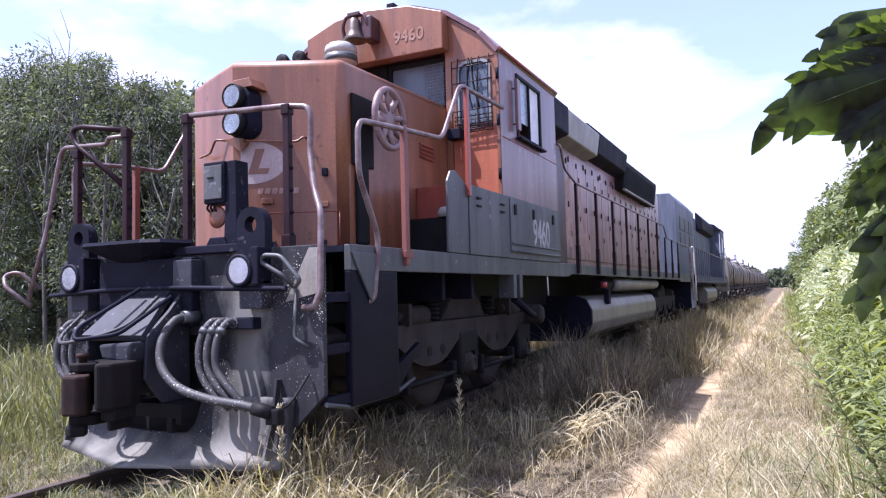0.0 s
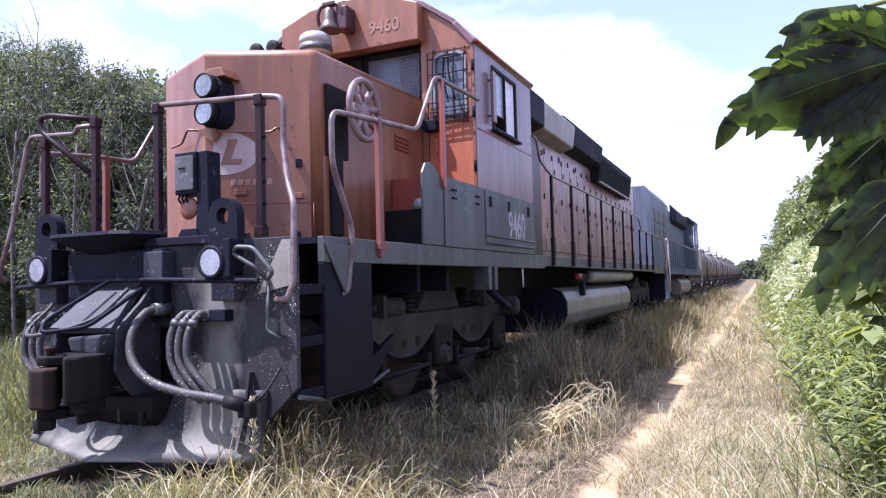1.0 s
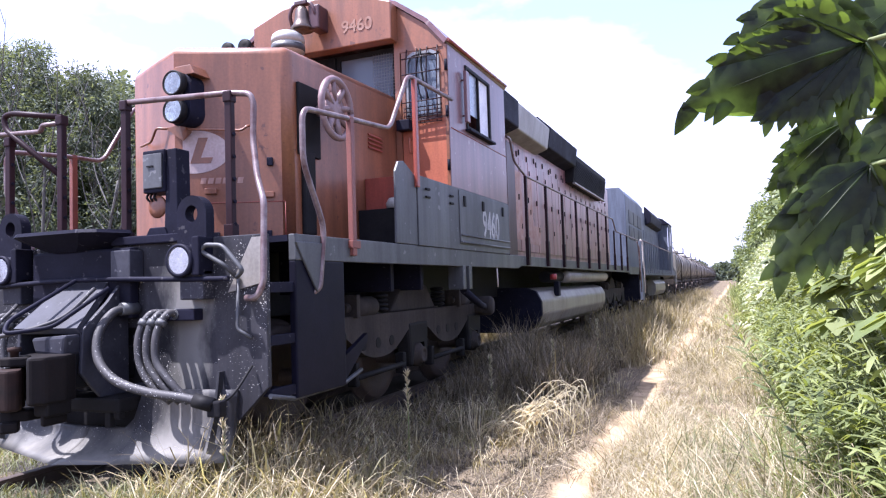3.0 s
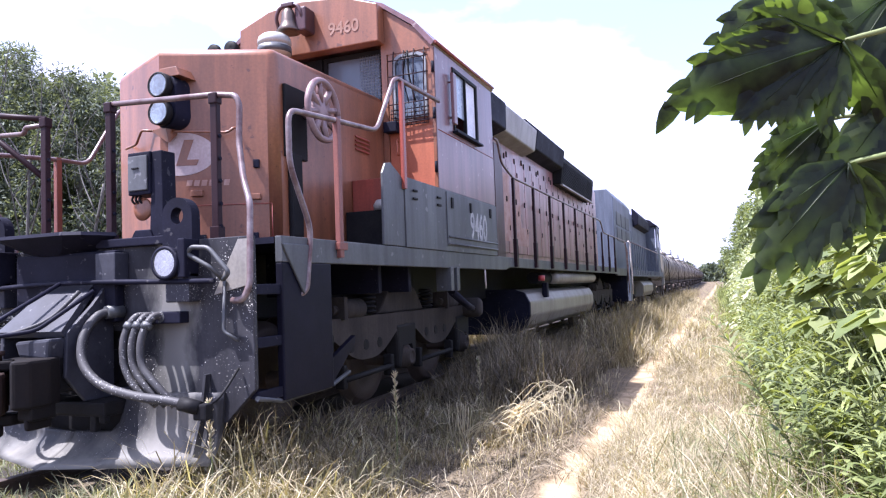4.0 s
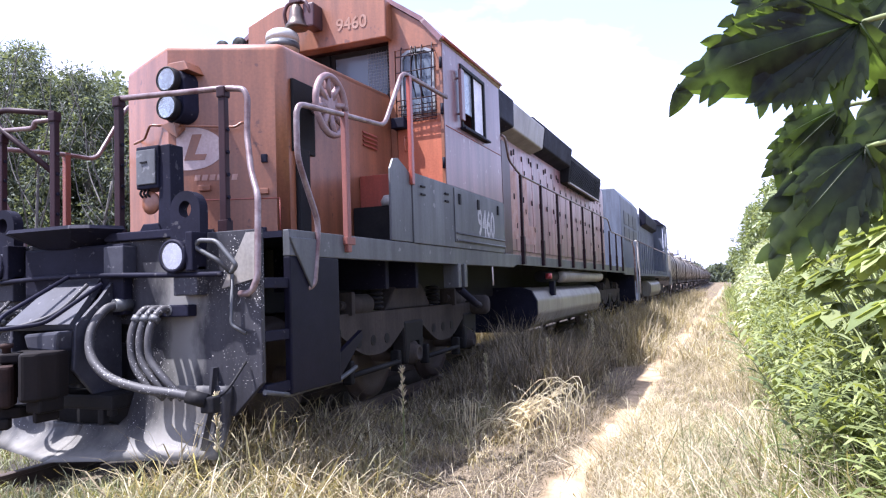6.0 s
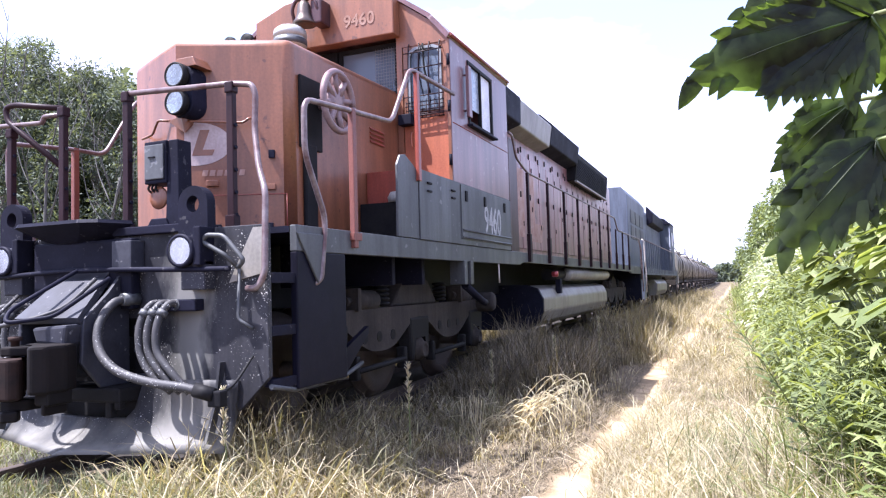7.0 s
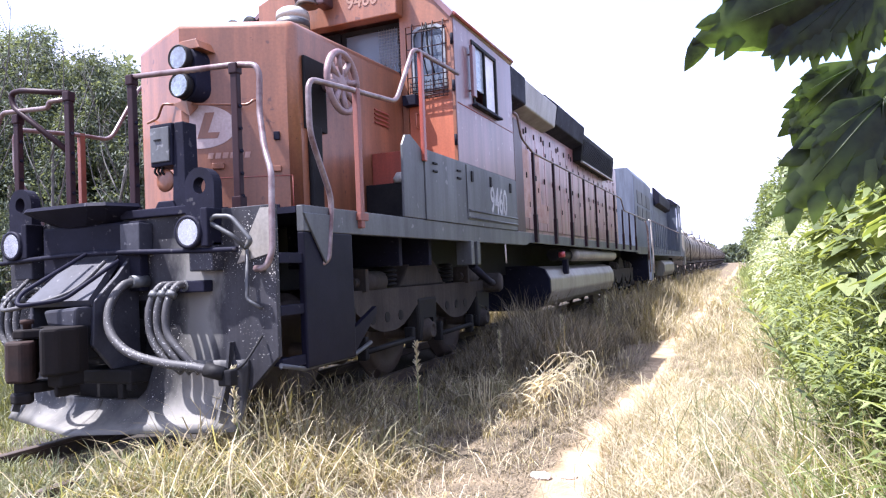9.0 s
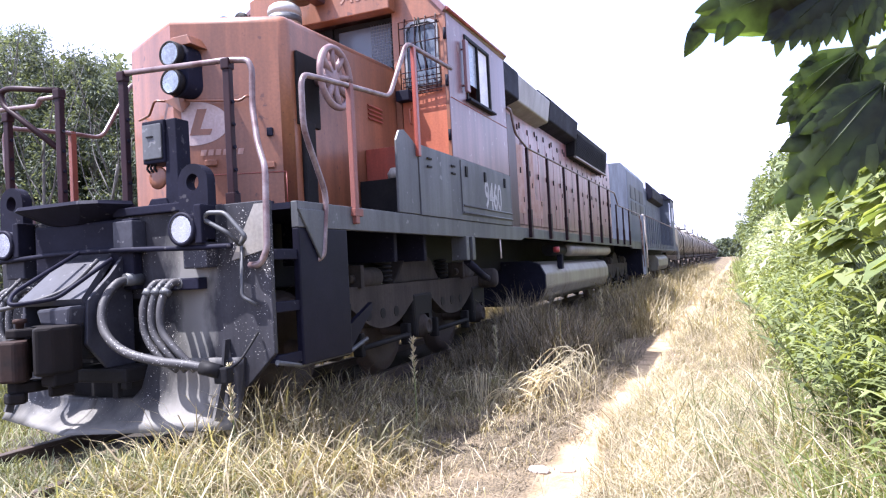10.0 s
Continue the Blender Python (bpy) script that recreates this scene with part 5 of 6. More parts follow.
        box(bm, s * 1.50, s * 1.56, 0.73, 0.86, 1.56, 1.62, 0.004)
        part("side_post", bm, M_POST, loco, "orange rail post")
        bm = B()
        box(bm, s * 1.52, s * 1.56, 2.02, 2.08, 2.20, 3.26, 0.008)
        part("side_post", bm, M_RED, loco)
    # front rails
    for x, z1, m in ((1.06, 2.64, M_RAILING), (0.08, 2.70, M_RAILING), (-0.60, 2.67, M_RAILING), (-1.20, 2.56, M_RAILING)):
        bm = B()
        box(bm, x - 0.028, x + 0.028, -0.13, -0.08, 1.60, z1, 0.008)
        box(bm, x - 0.04, x + 0.04, -0.14, -0.07, 1.60, 1.72, 0.006)
        box(bm, x - 0.035, x + 0.035, -0.14, -0.07, z1 - 0.05, z1 + 0.03, 0.01)
        p = part("front_post", bm, m, loco)
        for j in range(5):
            bm = B()
            cyl(bm, (x + 0.03, -0.105, 1.72 + 0.16 * j), (x + 0.042, -0.105, 1.72 + 0.16 * j), 0.014, 6)
            part("bolt", bm, M_DARK, p)
    bm = B()
    tube(bm, rounded(((0.04, -0.105, 2.72), (1.06, -0.105, 2.66), (1.24, -0.105, 2.63), (1.27, -0.105, 2.56), (1.27, -0.12, 2.30), (1.36, -0.2, 2.02), (1.47, -0.28, 1.84), (1.50, -0.34, 1.30), (1.46, -0.36, 1.20), (1.36, -0.34, 1.20)), 0.06), 0.022, 8)
    part("front_handrail", bm, M_WORNRAIL, loco, "bent rail worn to bare metal")
    bm = B()
    tube(bm, rounded(((-0.60, -0.105, 2.69), (-1.16, -0.105, 2.79), (-1.28, -0.105, 2.78), (-1.25, -0.105, 2.66), (-0.62, -0.105, 2.22)), 0.08), 0.024, 8)
    part("gate_rail", bm, M_RAILING, loco, "bent maroon gate rail")
    bm = B()
    tube(bm, rounded(((-0.60, -0.105, 2.64), (-0.82, -0.105, 2.65), (-0.84, -0.105, 2.60), (-1.38, -0.105, 2.63), (-1.44, -0.105, 2.56), (-1.55, -0.15, 1.9), (-1.56, -0.3, 1.3)), 0.05), 0.020, 8)
    tube(bm, rounded(((-1.52, -0.3, 1.25), (-1.72, -0.4, 1.42), (-1.80, -0.36, 1.52), (-1.70, -0.3, 1.55), (-1.55, -0.2, 1.4)), 0.05), 0.018, 8)
    part("front_handrail", bm, M_WORNRAIL, loco)

    # fuel tank and reservoirs
    for s in (1, -1):
        bm = B()
        prism(bm, [(0.02, 0.42), (s * 1.10, 0.42), (s * 1.28, 0.52), (s * 1.36, 0.70), (s * 1.36, 0.92), (s * 1.28, 1.08), (s * 1.10, 1.14), (0.02, 1.14)], "y", 7.38, 14.0, 0.03, 3)
        t = part("fuel_tank", bm, M_TANK, loco, "dull silver rounded fuel tank")
        bm = B()
        prism(bm, [(0.02, 0.40), (s * 1.11, 0.40), (s * 1.30, 0.51), (s * 1.385, 0.70), (s * 1.385, 0.92), (s * 1.30, 1.09), (s * 1.11, 1.16), (0.02, 1.16)], "y", 7.32, 7.40, 0.01)
        part("tank_end", bm, M_DARK, t)
        bm = B()
        box(bm, s * 1.30, s * 1.40, 8.6, 8.75, 0.98, 1.25, 0.02)
        part("tank_filler", bm, M_DARK, t)
        bm = B()
        lathe(bm, [(0.01, 0), (0.08, 0.01), (0.125, 0.05), (0.125, 4.65), (0.08, 4.69), (0.01, 4.7)], (s * 1.30, 9.5, 1.34), (0, 1, 0), 22)
        part("air_reservoir", bm, M_TANK, loco, "dull silver air reservoir")
        bm = B()
        cyl(bm, (s * 1.20, 8.35, 1.34), (s * 1.20, 9.5, 1.34), 0.11, 14)
        part("air_filter", bm, M_BLACK, loco)
    bm = B()
    lathe(bm, [(0.01, 0), (0.05, 0.0), (0.05, 0.1), (0.01, 0.1)], (1.42, 7.9, 1.33), (1, 0, 0), 12)
    part("cut_out_button", bm, mat("red_cap_paint", (0.4, 0.05, 0.05), rough=0.4), loco, "small red cap")
    build_truck(loco, 1.1)
    build_truck(loco, 15.4)
    bm = B()
    prism(bm, [(-1.5, 1.62), (-1.5, 0.52), (1.5, 0.52), (1.5, 1.62)], "y", 20.3, 20.34)
    part("end_plate", bm, M_DARK, loco)
    bm = B()
    box(bm, -0.15, 0.15, 20.34, 21.0, 0.66, 0.92, 0.02)
    part("coupler_shank", bm, M_BLACK, loco)
    bm = B()
    tube(bm, rounded(((1.5, 20.1, 2.5), (1.56, 20.25, 2.3), (1.56, 20.35, 1.6), (1.56, 20.40, 0.8)), 0.1), 0.02, 8)
    part("end_handrail", bm, M_WORNRAIL, loco)
    return loco


build_locomotive()


# ---------------------------------------------------------------- second locomotive and tank wagons
def build_second():
    lo = thing("locomotive", (0, 21.4, RAIL_TOP), "blue-grey diesel locomotive coupled behind, long hood first", "locomotive")
    o = 21.4
    for s in (1, -1):
        bm = B()
        prism(bm, [(o, 1.63), (o, 1.38), (o + 17.4, 1.38), (o + 17.4, 1.63)], "x", s * 1.44, s * 1.50)
        part("side_sill", bm, M_BLUE, lo)
    bm = B()
    box(bm, -1.44, 1.44, o, o + 17.4, 1.58, 1.63)
    part("deck", bm, M_DARK, lo)
    bm = B()
    prism(bm, [(0.96, 1.632), (0.96, 4.34), (0.74, 4.64), (-0.74, 4.64), (-0.96, 4.34), (-0.96, 1.632)], "y", o + 0.5, o + 6.0, 0.03)
    hood = part("long_hood", bm, M_BLUE, lo, "blue-grey radiator end of the hood")
    bm = B()
    prism(bm, [(0.93, 1.632), (0.93, 4.05), (0.72, 4.38), (-0.72, 4.38), (-0.93, 4.05), (-0.93, 1.632)], "y", o + 6.0, o + 13.6)
    part("engine_hood", bm, M_BLUE, lo)
    for j in range(3):
        for k in range(2):
            bm = B()
            box(bm, 0.96, 0.98, o + 1.2 + 1.4 * j, o + 2.4 + 1.4 * j, 2.75 + 0.6 * k, 3.25 + 0.6 * k, 0.01)
            part("radiator_shutter", bm, M_GREY, hood)
    for j in range(11):
        bm = B()
        box(bm, 0.93, 0.95, o + 6.2 + 0.66 * j, o + 6.82 + 0.66 * j, 1.85, 3.4, 0.005)
        part("hood_door", bm, M_BLUE, lo)
    bm = B()
    prism(bm, [(0.9, 3.66), (1.18, 3.78), (1.2, 4.2), (0.95, 4.52), (0.9, 4.52)], "y", o + 7.2, o + 12.8, 0.02)
    part("brake_pod", bm, M_DARK, lo)
    for s in (1, -1):
        bm = B()
        ring_plate(bm, [(o + 13.6, 1.64), (o + 15.8, 1.64), (o + 15.8, 4.2), (o + 13.6, 4.2)], [(o + 14.1, 3.0), (o + 15.4, 3.0), (o + 15.4, 3.75), (o + 14.1, 3.75)], "x", s * 1.42, s * 1.48)
        part("cab_wall", bm, M_BLUE, lo)
    bm = B()
    box(bm, -1.4, 1.4, o + 13.6, o + 13.65, 1.64, 4.2)
    part("rear_wall", bm, M_BLUE, lo)
    bm = B()
    prism(bm, [(1.52, 4.12), (1.2, 4.42), (0.6, 4.60), (-0.6, 4.60), (-1.2, 4.42), (-1.52, 4.12)], "y", o + 13.4, o + 16.0)
    part("cab_roof", bm, M_DARK, lo)
    bm = B()
    box(bm, 1.45, 1.455, o + 14.1, o + 15.4, 3.0, 3.75)
    part("side_window", bm, M_SKYPANE, lo)
    bm = B()
    box(bm, -0.9, 0.9, o + 15.8, o + 17.0, 1.64, 3.2, 0.05)
    part("nose", bm, M_BLUE, lo)
    for j in range(18):
        y = o + 0.4 + 0.78 * j
        bm = B()
        box(bm, 1.49, 1.52, y - 0.02, y + 0.02, 1.45, 2.62, 0.004)
        part("stanchion", bm, M_BLUE, lo)
    for z in (2.62,):
        bm = B()
        tube(bm, ((1.505, o + 0.2, z), (1.505, o + 13.8, z)), 0.02, 6)
        part("handrail", bm, M_WORNRAIL, lo)
    bm = B()
    box(bm, 1.40, 1.54, o + 16.9, o + 17.4, 0.9, 2.6, 0.02)
    part("step_post", bm, M_TANK, lo)
    bm = B()
    box(bm, 1.40, 1.5, o - 0.02, o + 0.5, 0.5, 2.6, 0.01)
    part("step_post", bm, M_BLUE, lo)
    bm = B()
    prism(bm, [(-1.25, 0.5), (1.25, 0.5), (1.35, 0.7), (1.35, 1.0), (1.2, 1.2), (-1.2, 1.2), (-1.35, 1.0), (-1.35, 0.7)], "y", o + 6.4, o + 11.4, 0.03)
    part("fuel_tank", bm, M_TANK, lo)
    bm = B()
    box(bm, -0.6, 0.6, o + 0.2, o + 17.2, 1.0, 1.57)
    part("centre_frame", bm, M_BLACK, lo)
    build_truck(lo, o + 1.2, detail=False)
    build_truck(lo, o + 12.2, detail=False)
    # white rail and red tail plate at the coupled end
    bm = B()
    tube(bm, rounded(((1.5, o - 0.25, 2.62), (1.56, o - 0.2, 2.55), (1.56, o - 0.1, 1.9), (1.56, o + 0.05, 1.6), (1.56, o + 0.05, 0.75)), 0.08), 0.025, 8)
    part("end_handrail", bm, M_WHITE, lo, "white end handrail")


build_second()


def build_wagon(y0):
    w = thing("tank_wagon", (0, y0, RAIL_TOP), "dusty brown cylindrical tank wagon in a long row", "tank wagon", "tank wagons of the train")
    bm = B()
    lathe(bm, [(0.02, 0.0), (0.7, 0.06), (1.1, 0.22), (1.32, 0.5), (1.36, 0.7), (1.36, 10.3), (1.32, 10.5), (1.1, 10.78), (0.7, 10.94), (0.02, 11.0)], (0, y0 + 0.6, 2.30), (0, 1, 0), 28)
    tank = part("tank", bm, M_CAR, w)
    for y in (2.5, 4.6, 7.4, 9.6):
        bm = B()
        lathe(bm, [(1.355, 0), (1.385, 0), (1.385, 0.10), (1.355, 0.10)], (0, y0 + y, 2.30), (0, 1, 0), 28)
        part("tank_band", bm, M_UNDER, tank)
    bm = B()
    lathe(bm, [(0.5, -0.1), (0.5, 0.30), (0.42, 0.38), (0.02, 0.42)], (0, y0 + 6.1, 3.60), (0, 0, 1), 20)
    part("dome", bm, M_CAR, tank)
    bm = B()
    box(bm, -0.9, 0.9, y0 + 5.0, y0 + 7.2, 3.66, 3.70)
    for y in (5.0, 6.1, 7.2):
        tube(bm, ((0.88, y0 + y, 3.7), (0.88, y0 + y, 4.15)), 0.02, 6)
    tube(bm, ((0.88, y0 + 5.0, 4.15), (0.88, y0 + 7.2, 4.15)), 0.02, 6)
    part("walkway", bm, M_UNDER, w)
    bm = B()
    for y in (5.6, 6.0):
        tube(bm, ((1.42, y0 + y, 0.9), (1.42, y0 + y, 2.6), (0.95, y0 + y, 3.66)), 0.02, 6)
    for j in range(7):
        tube(bm, ((1.42, y0 + 5.6, 1.0 + 0.25 * j), (1.42, y0 + 6.0, 1.0 + 0.25 * j)), 0.015, 5)
    part("ladder", bm, M_UNDER, w)
    bm = B()
    box(bm, -1.3, 1.3, y0 + 0.1, y0 + 0.3, 0.85, 1.15, 0.01)
    box(bm, -1.3, 1.3, y0 + 11.9, y0 + 12.1, 0.85, 1.15, 0.01)
    box(bm, -0.3, 0.3, y0 + 0.1, y0 + 12.1, 0.8, 1.05)
    for s in (1, -1):
        box(bm, s * 1.22, s * 1.30, y0 + 0.3, y0 + 11.9, 0.95, 1.12)
    part("underframe", bm, M_UNDER, w)
    for c in (2.0, 10.2):
        for s in (1, -1):
            bm = B()
            prism(bm, [(y0 + c - 1.1, 0.42), (y0 + c - 0.6, 0.75), (y0 + c + 0.6, 0.75), (y0 + c + 1.1, 0.42), (y0 + c + 0.9, 0.36), (y0 + c + 0.4, 0.30), (y0 + c - 0.4, 0.30), (y0 + c - 0.9, 0.36)], "x", s * 0.85, s * 0.98)
            part("bogie_frame", bm, M_UNDER, w)
        for d in (-0.85, 0.85):
            bm = B()
            for s in (1, -1):
                cyl(bm, (s * 0.5, y0 + c + d, 0.41), (s * 0.62, y0 + c + d, 0.41), 0.42, 20)
            cyl(bm, (-0.6, y0 + c + d, 0.41), (0.6, y0 + c + d, 0.41), 0.07, 8)
            part("wheelset", bm, M_RAIL, w)
    return w


first = build_wagon(39.6)
for ob in first.children_recursive:                         # low-slung tanks
    if ob.type == "MESH" and ob.name.split(".")[0] in ("tank", "tank_band", "dome", "walkway", "ladder"):
        for v in ob.data.vertices:
            v.co.z = 1.0 + (v.co.z - 1.0) * 0.86
for k in range(1, 13):
    copy_thing(first, pose(0, 39.6 + 12.9 * k, RAIL_TOP))


# ---------------------------------------------------------------- vegetation
rng = np.random.default_rng(7)


def strips(name, rows, widths, material):
    """Blades and leaves as one mesh. rows: n x k x 3 spine points; widths: n x k x 3 half-width vectors; the last spine point is the tip."""
    n, k, _ = rows.shape
    left, right = rows[:, :-1] - widths[:, :-1], rows[:, :-1] + widths[:, :-1]
    verts = np.concatenate([left, right, rows[:, -1:]], axis=1)          # per blade: k-1 left, k-1 right, tip
    per = 2 * (k - 1) + 1
    base = (np.arange(n) * per)[:, None]
    quads = []
    for i in range(k - 2):
        quads.append(np.concatenate([base + i, base + k - 1 + i, base + k + i, base + i + 1], axis=1))
    tri = np.concatenate([base + k - 2, base + 2 * (k - 1) - 1, base + per - 1], axis=1)
    loops = np.concatenate([q for q in quads] + [tri], axis=1).ravel()
    sizes = np.tile(np.array([4] * (k - 2) + [3]), n)
    me = bpy.data.meshes.new(name)
    me.vertices.add(n * per)
    me.vertices.foreach_set("co", verts.astype(np.float32).ravel())
    me.loops.add(len(loops))
    me.loops.foreach_set("vertex_index", loops.astype(np.int32))
    me.polygons.add(len(sizes))
    me.polygons.foreach_set("loop_start", np.concatenate([[0], np.cumsum(sizes)[:-1]]).astype(np.int32))
    me.polygons.foreach_set("use_smooth", np.ones(len(sizes), dtype=bool))
    me.update(calc_edges=True)
    me.materials.append(material)
    return me


def ground_zs(x, y):
    px = 3.24 + 0.05 * np.sin(y * 0.55 + 0.6) - 0.10 * np.exp(-((y - 1.5) / 2.2) ** 2) + np.maximum(0, y - 8) * 0.012
    z = -0.24 + 0.14 * np.maximum(0, 1 - np.abs(x) / 2.2) - 0.03 * np.exp(-((x - px) / 0.22) ** 2)
    return z + np.where(x > 4.6, np.minimum(0.5, (x - 4.6) * 0.16), 0) - 0.02


def grass(name, label, material, area, count, tufts, height, width, lean=0.6, spread=0.07, near=None, gap=0.2, bend=0.5):
    """Tufted grass over a rectangle x0, x1, y0, y1; tufts thin out away from the point near."""
    x0, x1, y0, y1 = area
    tx, ty = rng.uniform(x0, x1, tufts * 4), rng.uniform(y0, y1, tufts * 4)
    keep = np.ones(len(tx), dtype=bool)
    if near is not None:
        d = np.hypot(tx - near[0], ty - near[1])
        keep &= rng.uniform(0, 1, len(tx)) < np.minimum(1, (near[2] / np.maximum(d, 0.1)) ** 1.4)
    pxs = 3.24 + 0.05 * np.sin(ty * 0.55 + 0.6) - 0.10 * np.exp(-((ty - 1.5) / 2.2) ** 2) + np.maximum(0, ty - 8) * 0.012
    off = gap + 0.05 * np.sin(ty * 3.1) + 0.04 * np.sin(ty * 7.7 + 1)
    keep &= np.abs(tx - pxs) > off
    tx, ty = tx[keep][:tufts], ty[keep][:tufts]
    th = rng.uniform(0.55, 1.15, len(tx)) * (0.8 + 0.4 * np.sin(tx * 1.7 + ty * 0.9))
    which = rng.integers(0, len(tx), count)
    x, y = tx[which] + rng.normal(0, spread, count), ty[which] + rng.normal(0, spread, count)
    h = rng.uniform(height[0], height[1], count) * th[which]
    a = rng.uniform(0, 2 * np.pi, count)
    out = np.stack([np.cos(a), np.sin(a), np.zeros(count)], axis=1)
    ln = (rng.uniform(0.05, 1, count) ** 1.2 * lean)[:, None]
    base = np.stack([x, y, ground_zs(x, y)], axis=1)
    up = np.array([0, 0, 1.0])
    hh = h[:, None]
    bd = (rng.uniform(0, 1, count) ** 2 * bend)[:, None]
    p1 = base + hh * (0.45 * up + 0.25 * ln * out)
    p2 = base + hh * ((0.85 - 0.25 * bd) * up + (0.75 * ln + 0.25 * bd) * out)
    p3 = base + hh * ((1.0 - 0.75 * bd) * up + (1.15 * ln + 0.75 * bd) * out)
    sa = rng.uniform(0, 2 * np.pi, count)
    side = np.stack([np.cos(sa), np.sin(sa), np.zeros(count)], axis=1) * (rng.uniform(width[0], width[1], count) / 2)[:, None]
    rows = np.stack([base, p1, p2, p3], axis=1)
    wid = np.stack([side * 0.7, side, side * 0.7, side * 0], axis=1)
    ob = new(name, strips(name, rows, wid, material))
    return tagged(ob, label, "grass", kind="stuff")


grass("dry_grass", "dense mat of pale dry grass beside the path", M_DRY, (3.2, 5.3, -2.6, 9), 60000, 6000, (0.10, 0.30), (0.003, 0.007), 1.5, 0.06, (4.2, -4.0, 4.2), 0.17, 0.9)
grass("dry_grass", "dry grass on the verge of the path further off", M_DRY, (1.6, 5.2, 8, 45), 26000, 3000, (0.18, 0.45), (0.008, 0.018), 0.9, 0.15, (4.2, -4.0, 16), 0.24, 0.7)
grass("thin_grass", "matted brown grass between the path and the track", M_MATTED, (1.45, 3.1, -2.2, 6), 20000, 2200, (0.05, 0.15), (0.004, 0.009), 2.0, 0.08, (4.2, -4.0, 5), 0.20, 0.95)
grass("tall_grass", "tall half-green grass in loose tufts along the track", M_MIXED, (0.85, 2.1, 0.3, 4.5), 2400, 80, (0.20, 0.50), (0.004, 0.009), 0.75, 0.07, None, 0.2, 0.9)
grass("tall_grass", "straw-coloured tufts beside the steps", M_MIXED, (0.9, 2.2, -1.0, 0.45), 1200, 36, (0.22, 0.52), (0.004, 0.010), 0.9, 0.06, None, 0.2, 1.0)
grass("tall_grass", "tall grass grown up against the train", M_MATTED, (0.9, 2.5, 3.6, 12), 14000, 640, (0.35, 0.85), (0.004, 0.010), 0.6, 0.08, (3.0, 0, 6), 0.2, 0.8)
grass("tall_grass", "tall half-green grass in tufts before the plow", M_FRESH, (-0.6, 1.9, -1.45, -0.75), 3600, 120, (0.14, 0.36), (0.004, 0.010), 0.8, 0.06, None, 0.2, 0.9)
grass("dry_grass", "short dry grass in front of the locomotive", M_MATTED, (-4.5, 3.0, -3.2, -0.6), 46000, 5200, (0.07, 0.22), (0.003, 0.007), 1.3, 0.07, (1.2, -2.2, 3.0), 0.2, 0.95)
grass("dry_grass", "half-green grass on the far side of the rails", M_FRESH, (-7, -0.9, -3, 3), 22000, 2200, (0.10, 0.34), (0.005, 0.010), 1.0, 0.09, None, 0.2, 0.9)
grass("tall_grass", "tall grass along the far side of the track", M_MIXED, (-2.6, -1.1, 2, 16), 9000, 500, (0.35, 0.75), (0.008, 0.016), 0.5, 0.10, None, 0.2, 0.7)
grass("tall_grass", "tall dry grass along the train", M_MIXED, (1.3, 2.9, 8, 60), 14000, 900, (0.40, 0.85), (0.007, 0.016), 0.5, 0.12, (4.2, -4.0, 18), 0.2, 0.6)
grass("meadow_grass", "sunlit yellow-green meadow behind the track", M_FRESH, (-16, -2.2, -1, 14), 26000, 2200, (0.3, 0.9), (0.010, 0.022), 0.5, 0.2, None, 0.2, 0.5)
grass("green_grass", "fresh green grass at the foot of the bushes", M_GREEN, (4.6, 6.2, -1.8, 14), 26000, 1700, (0.2, 0.62), (0.004, 0.010), 1.0, 0.09, (4.4, -3.0, 5), 0.2, 0.9)
grass("tall_grass", "half-dry tall grass among the green", M_DRY, (4.4, 5.6, -2.2, 14), 14000, 900, (0.2, 0.6), (0.004, 0.010), 0.9, 0.09, (4.4, -3.0, 5), 0.2, 0.9)
grass("green_grass", "green weeds along the foot of the far bushes", M_GREEN, (4.7, 7.0, 12, 60), 16000, 1200, (0.4, 1.1), (0.015, 0.035), 0.7, 0.2, (4.4, -3.0, 20), 0.2, 0.7)


grass("dry_stalks", "thin dry stalks standing over the matted grass", M_STRAW, (0.9, 2.9, -1.3, 7), 1500, 420, (0.22, 0.55), (0.0025, 0.005), 0.8, 0.05, (4.2, -4.0, 6), 0.2, 1.2)
grass("curled_grass", "curled half-dry grass in loose tufts beside the track", M_MIXED, (0.9, 2.5, -1.5, 3.0), 2400, 110, (0.18, 0.44), (0.006, 0.013), 1.0, 0.05, (2.2, -1.5, 3.5), 0.2, 1.4)
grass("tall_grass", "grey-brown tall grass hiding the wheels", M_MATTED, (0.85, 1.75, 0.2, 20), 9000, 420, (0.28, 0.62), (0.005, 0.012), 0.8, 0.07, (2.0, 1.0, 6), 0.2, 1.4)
grass("broad_grass", "tufts of broad pale curling blades over the shade-darkened ground", M_BLADES, (1.0, 2.15, -0.75, 3.6), 1700, 100, (0.24, 0.56), (0.007, 0.014), 0.9, 0.05, None, 0.2, 1.3)
grass("broad_grass", "green and straw blades curling up before the plow", M_BLADES, (0.2, 2.3, -1.6, -0.7), 1500, 100, (0.16, 0.40), (0.007, 0.014), 1.0, 0.05, None, 0.2, 1.3)
grass("leaf_litter_grass", "flattened straw over the ground by the path", M_MATTED, (1.6, 3.15, -1.6, 8), 5000, 1500, (0.12, 0.30), (0.003, 0.006), 2.6, 0.10, (4.2, -4.0, 6), 0.17, 0.8)
grass("seeding_grass", "half-green seeding grass mixed into the dry verge", M_FRESH, (3.9, 5.2, -2.4, 6), 2200, 160, (0.22, 0.55), (0.0025, 0.006), 0.8, 0.10, (4.2, -4.0, 4.5), 0.25, 1.2)


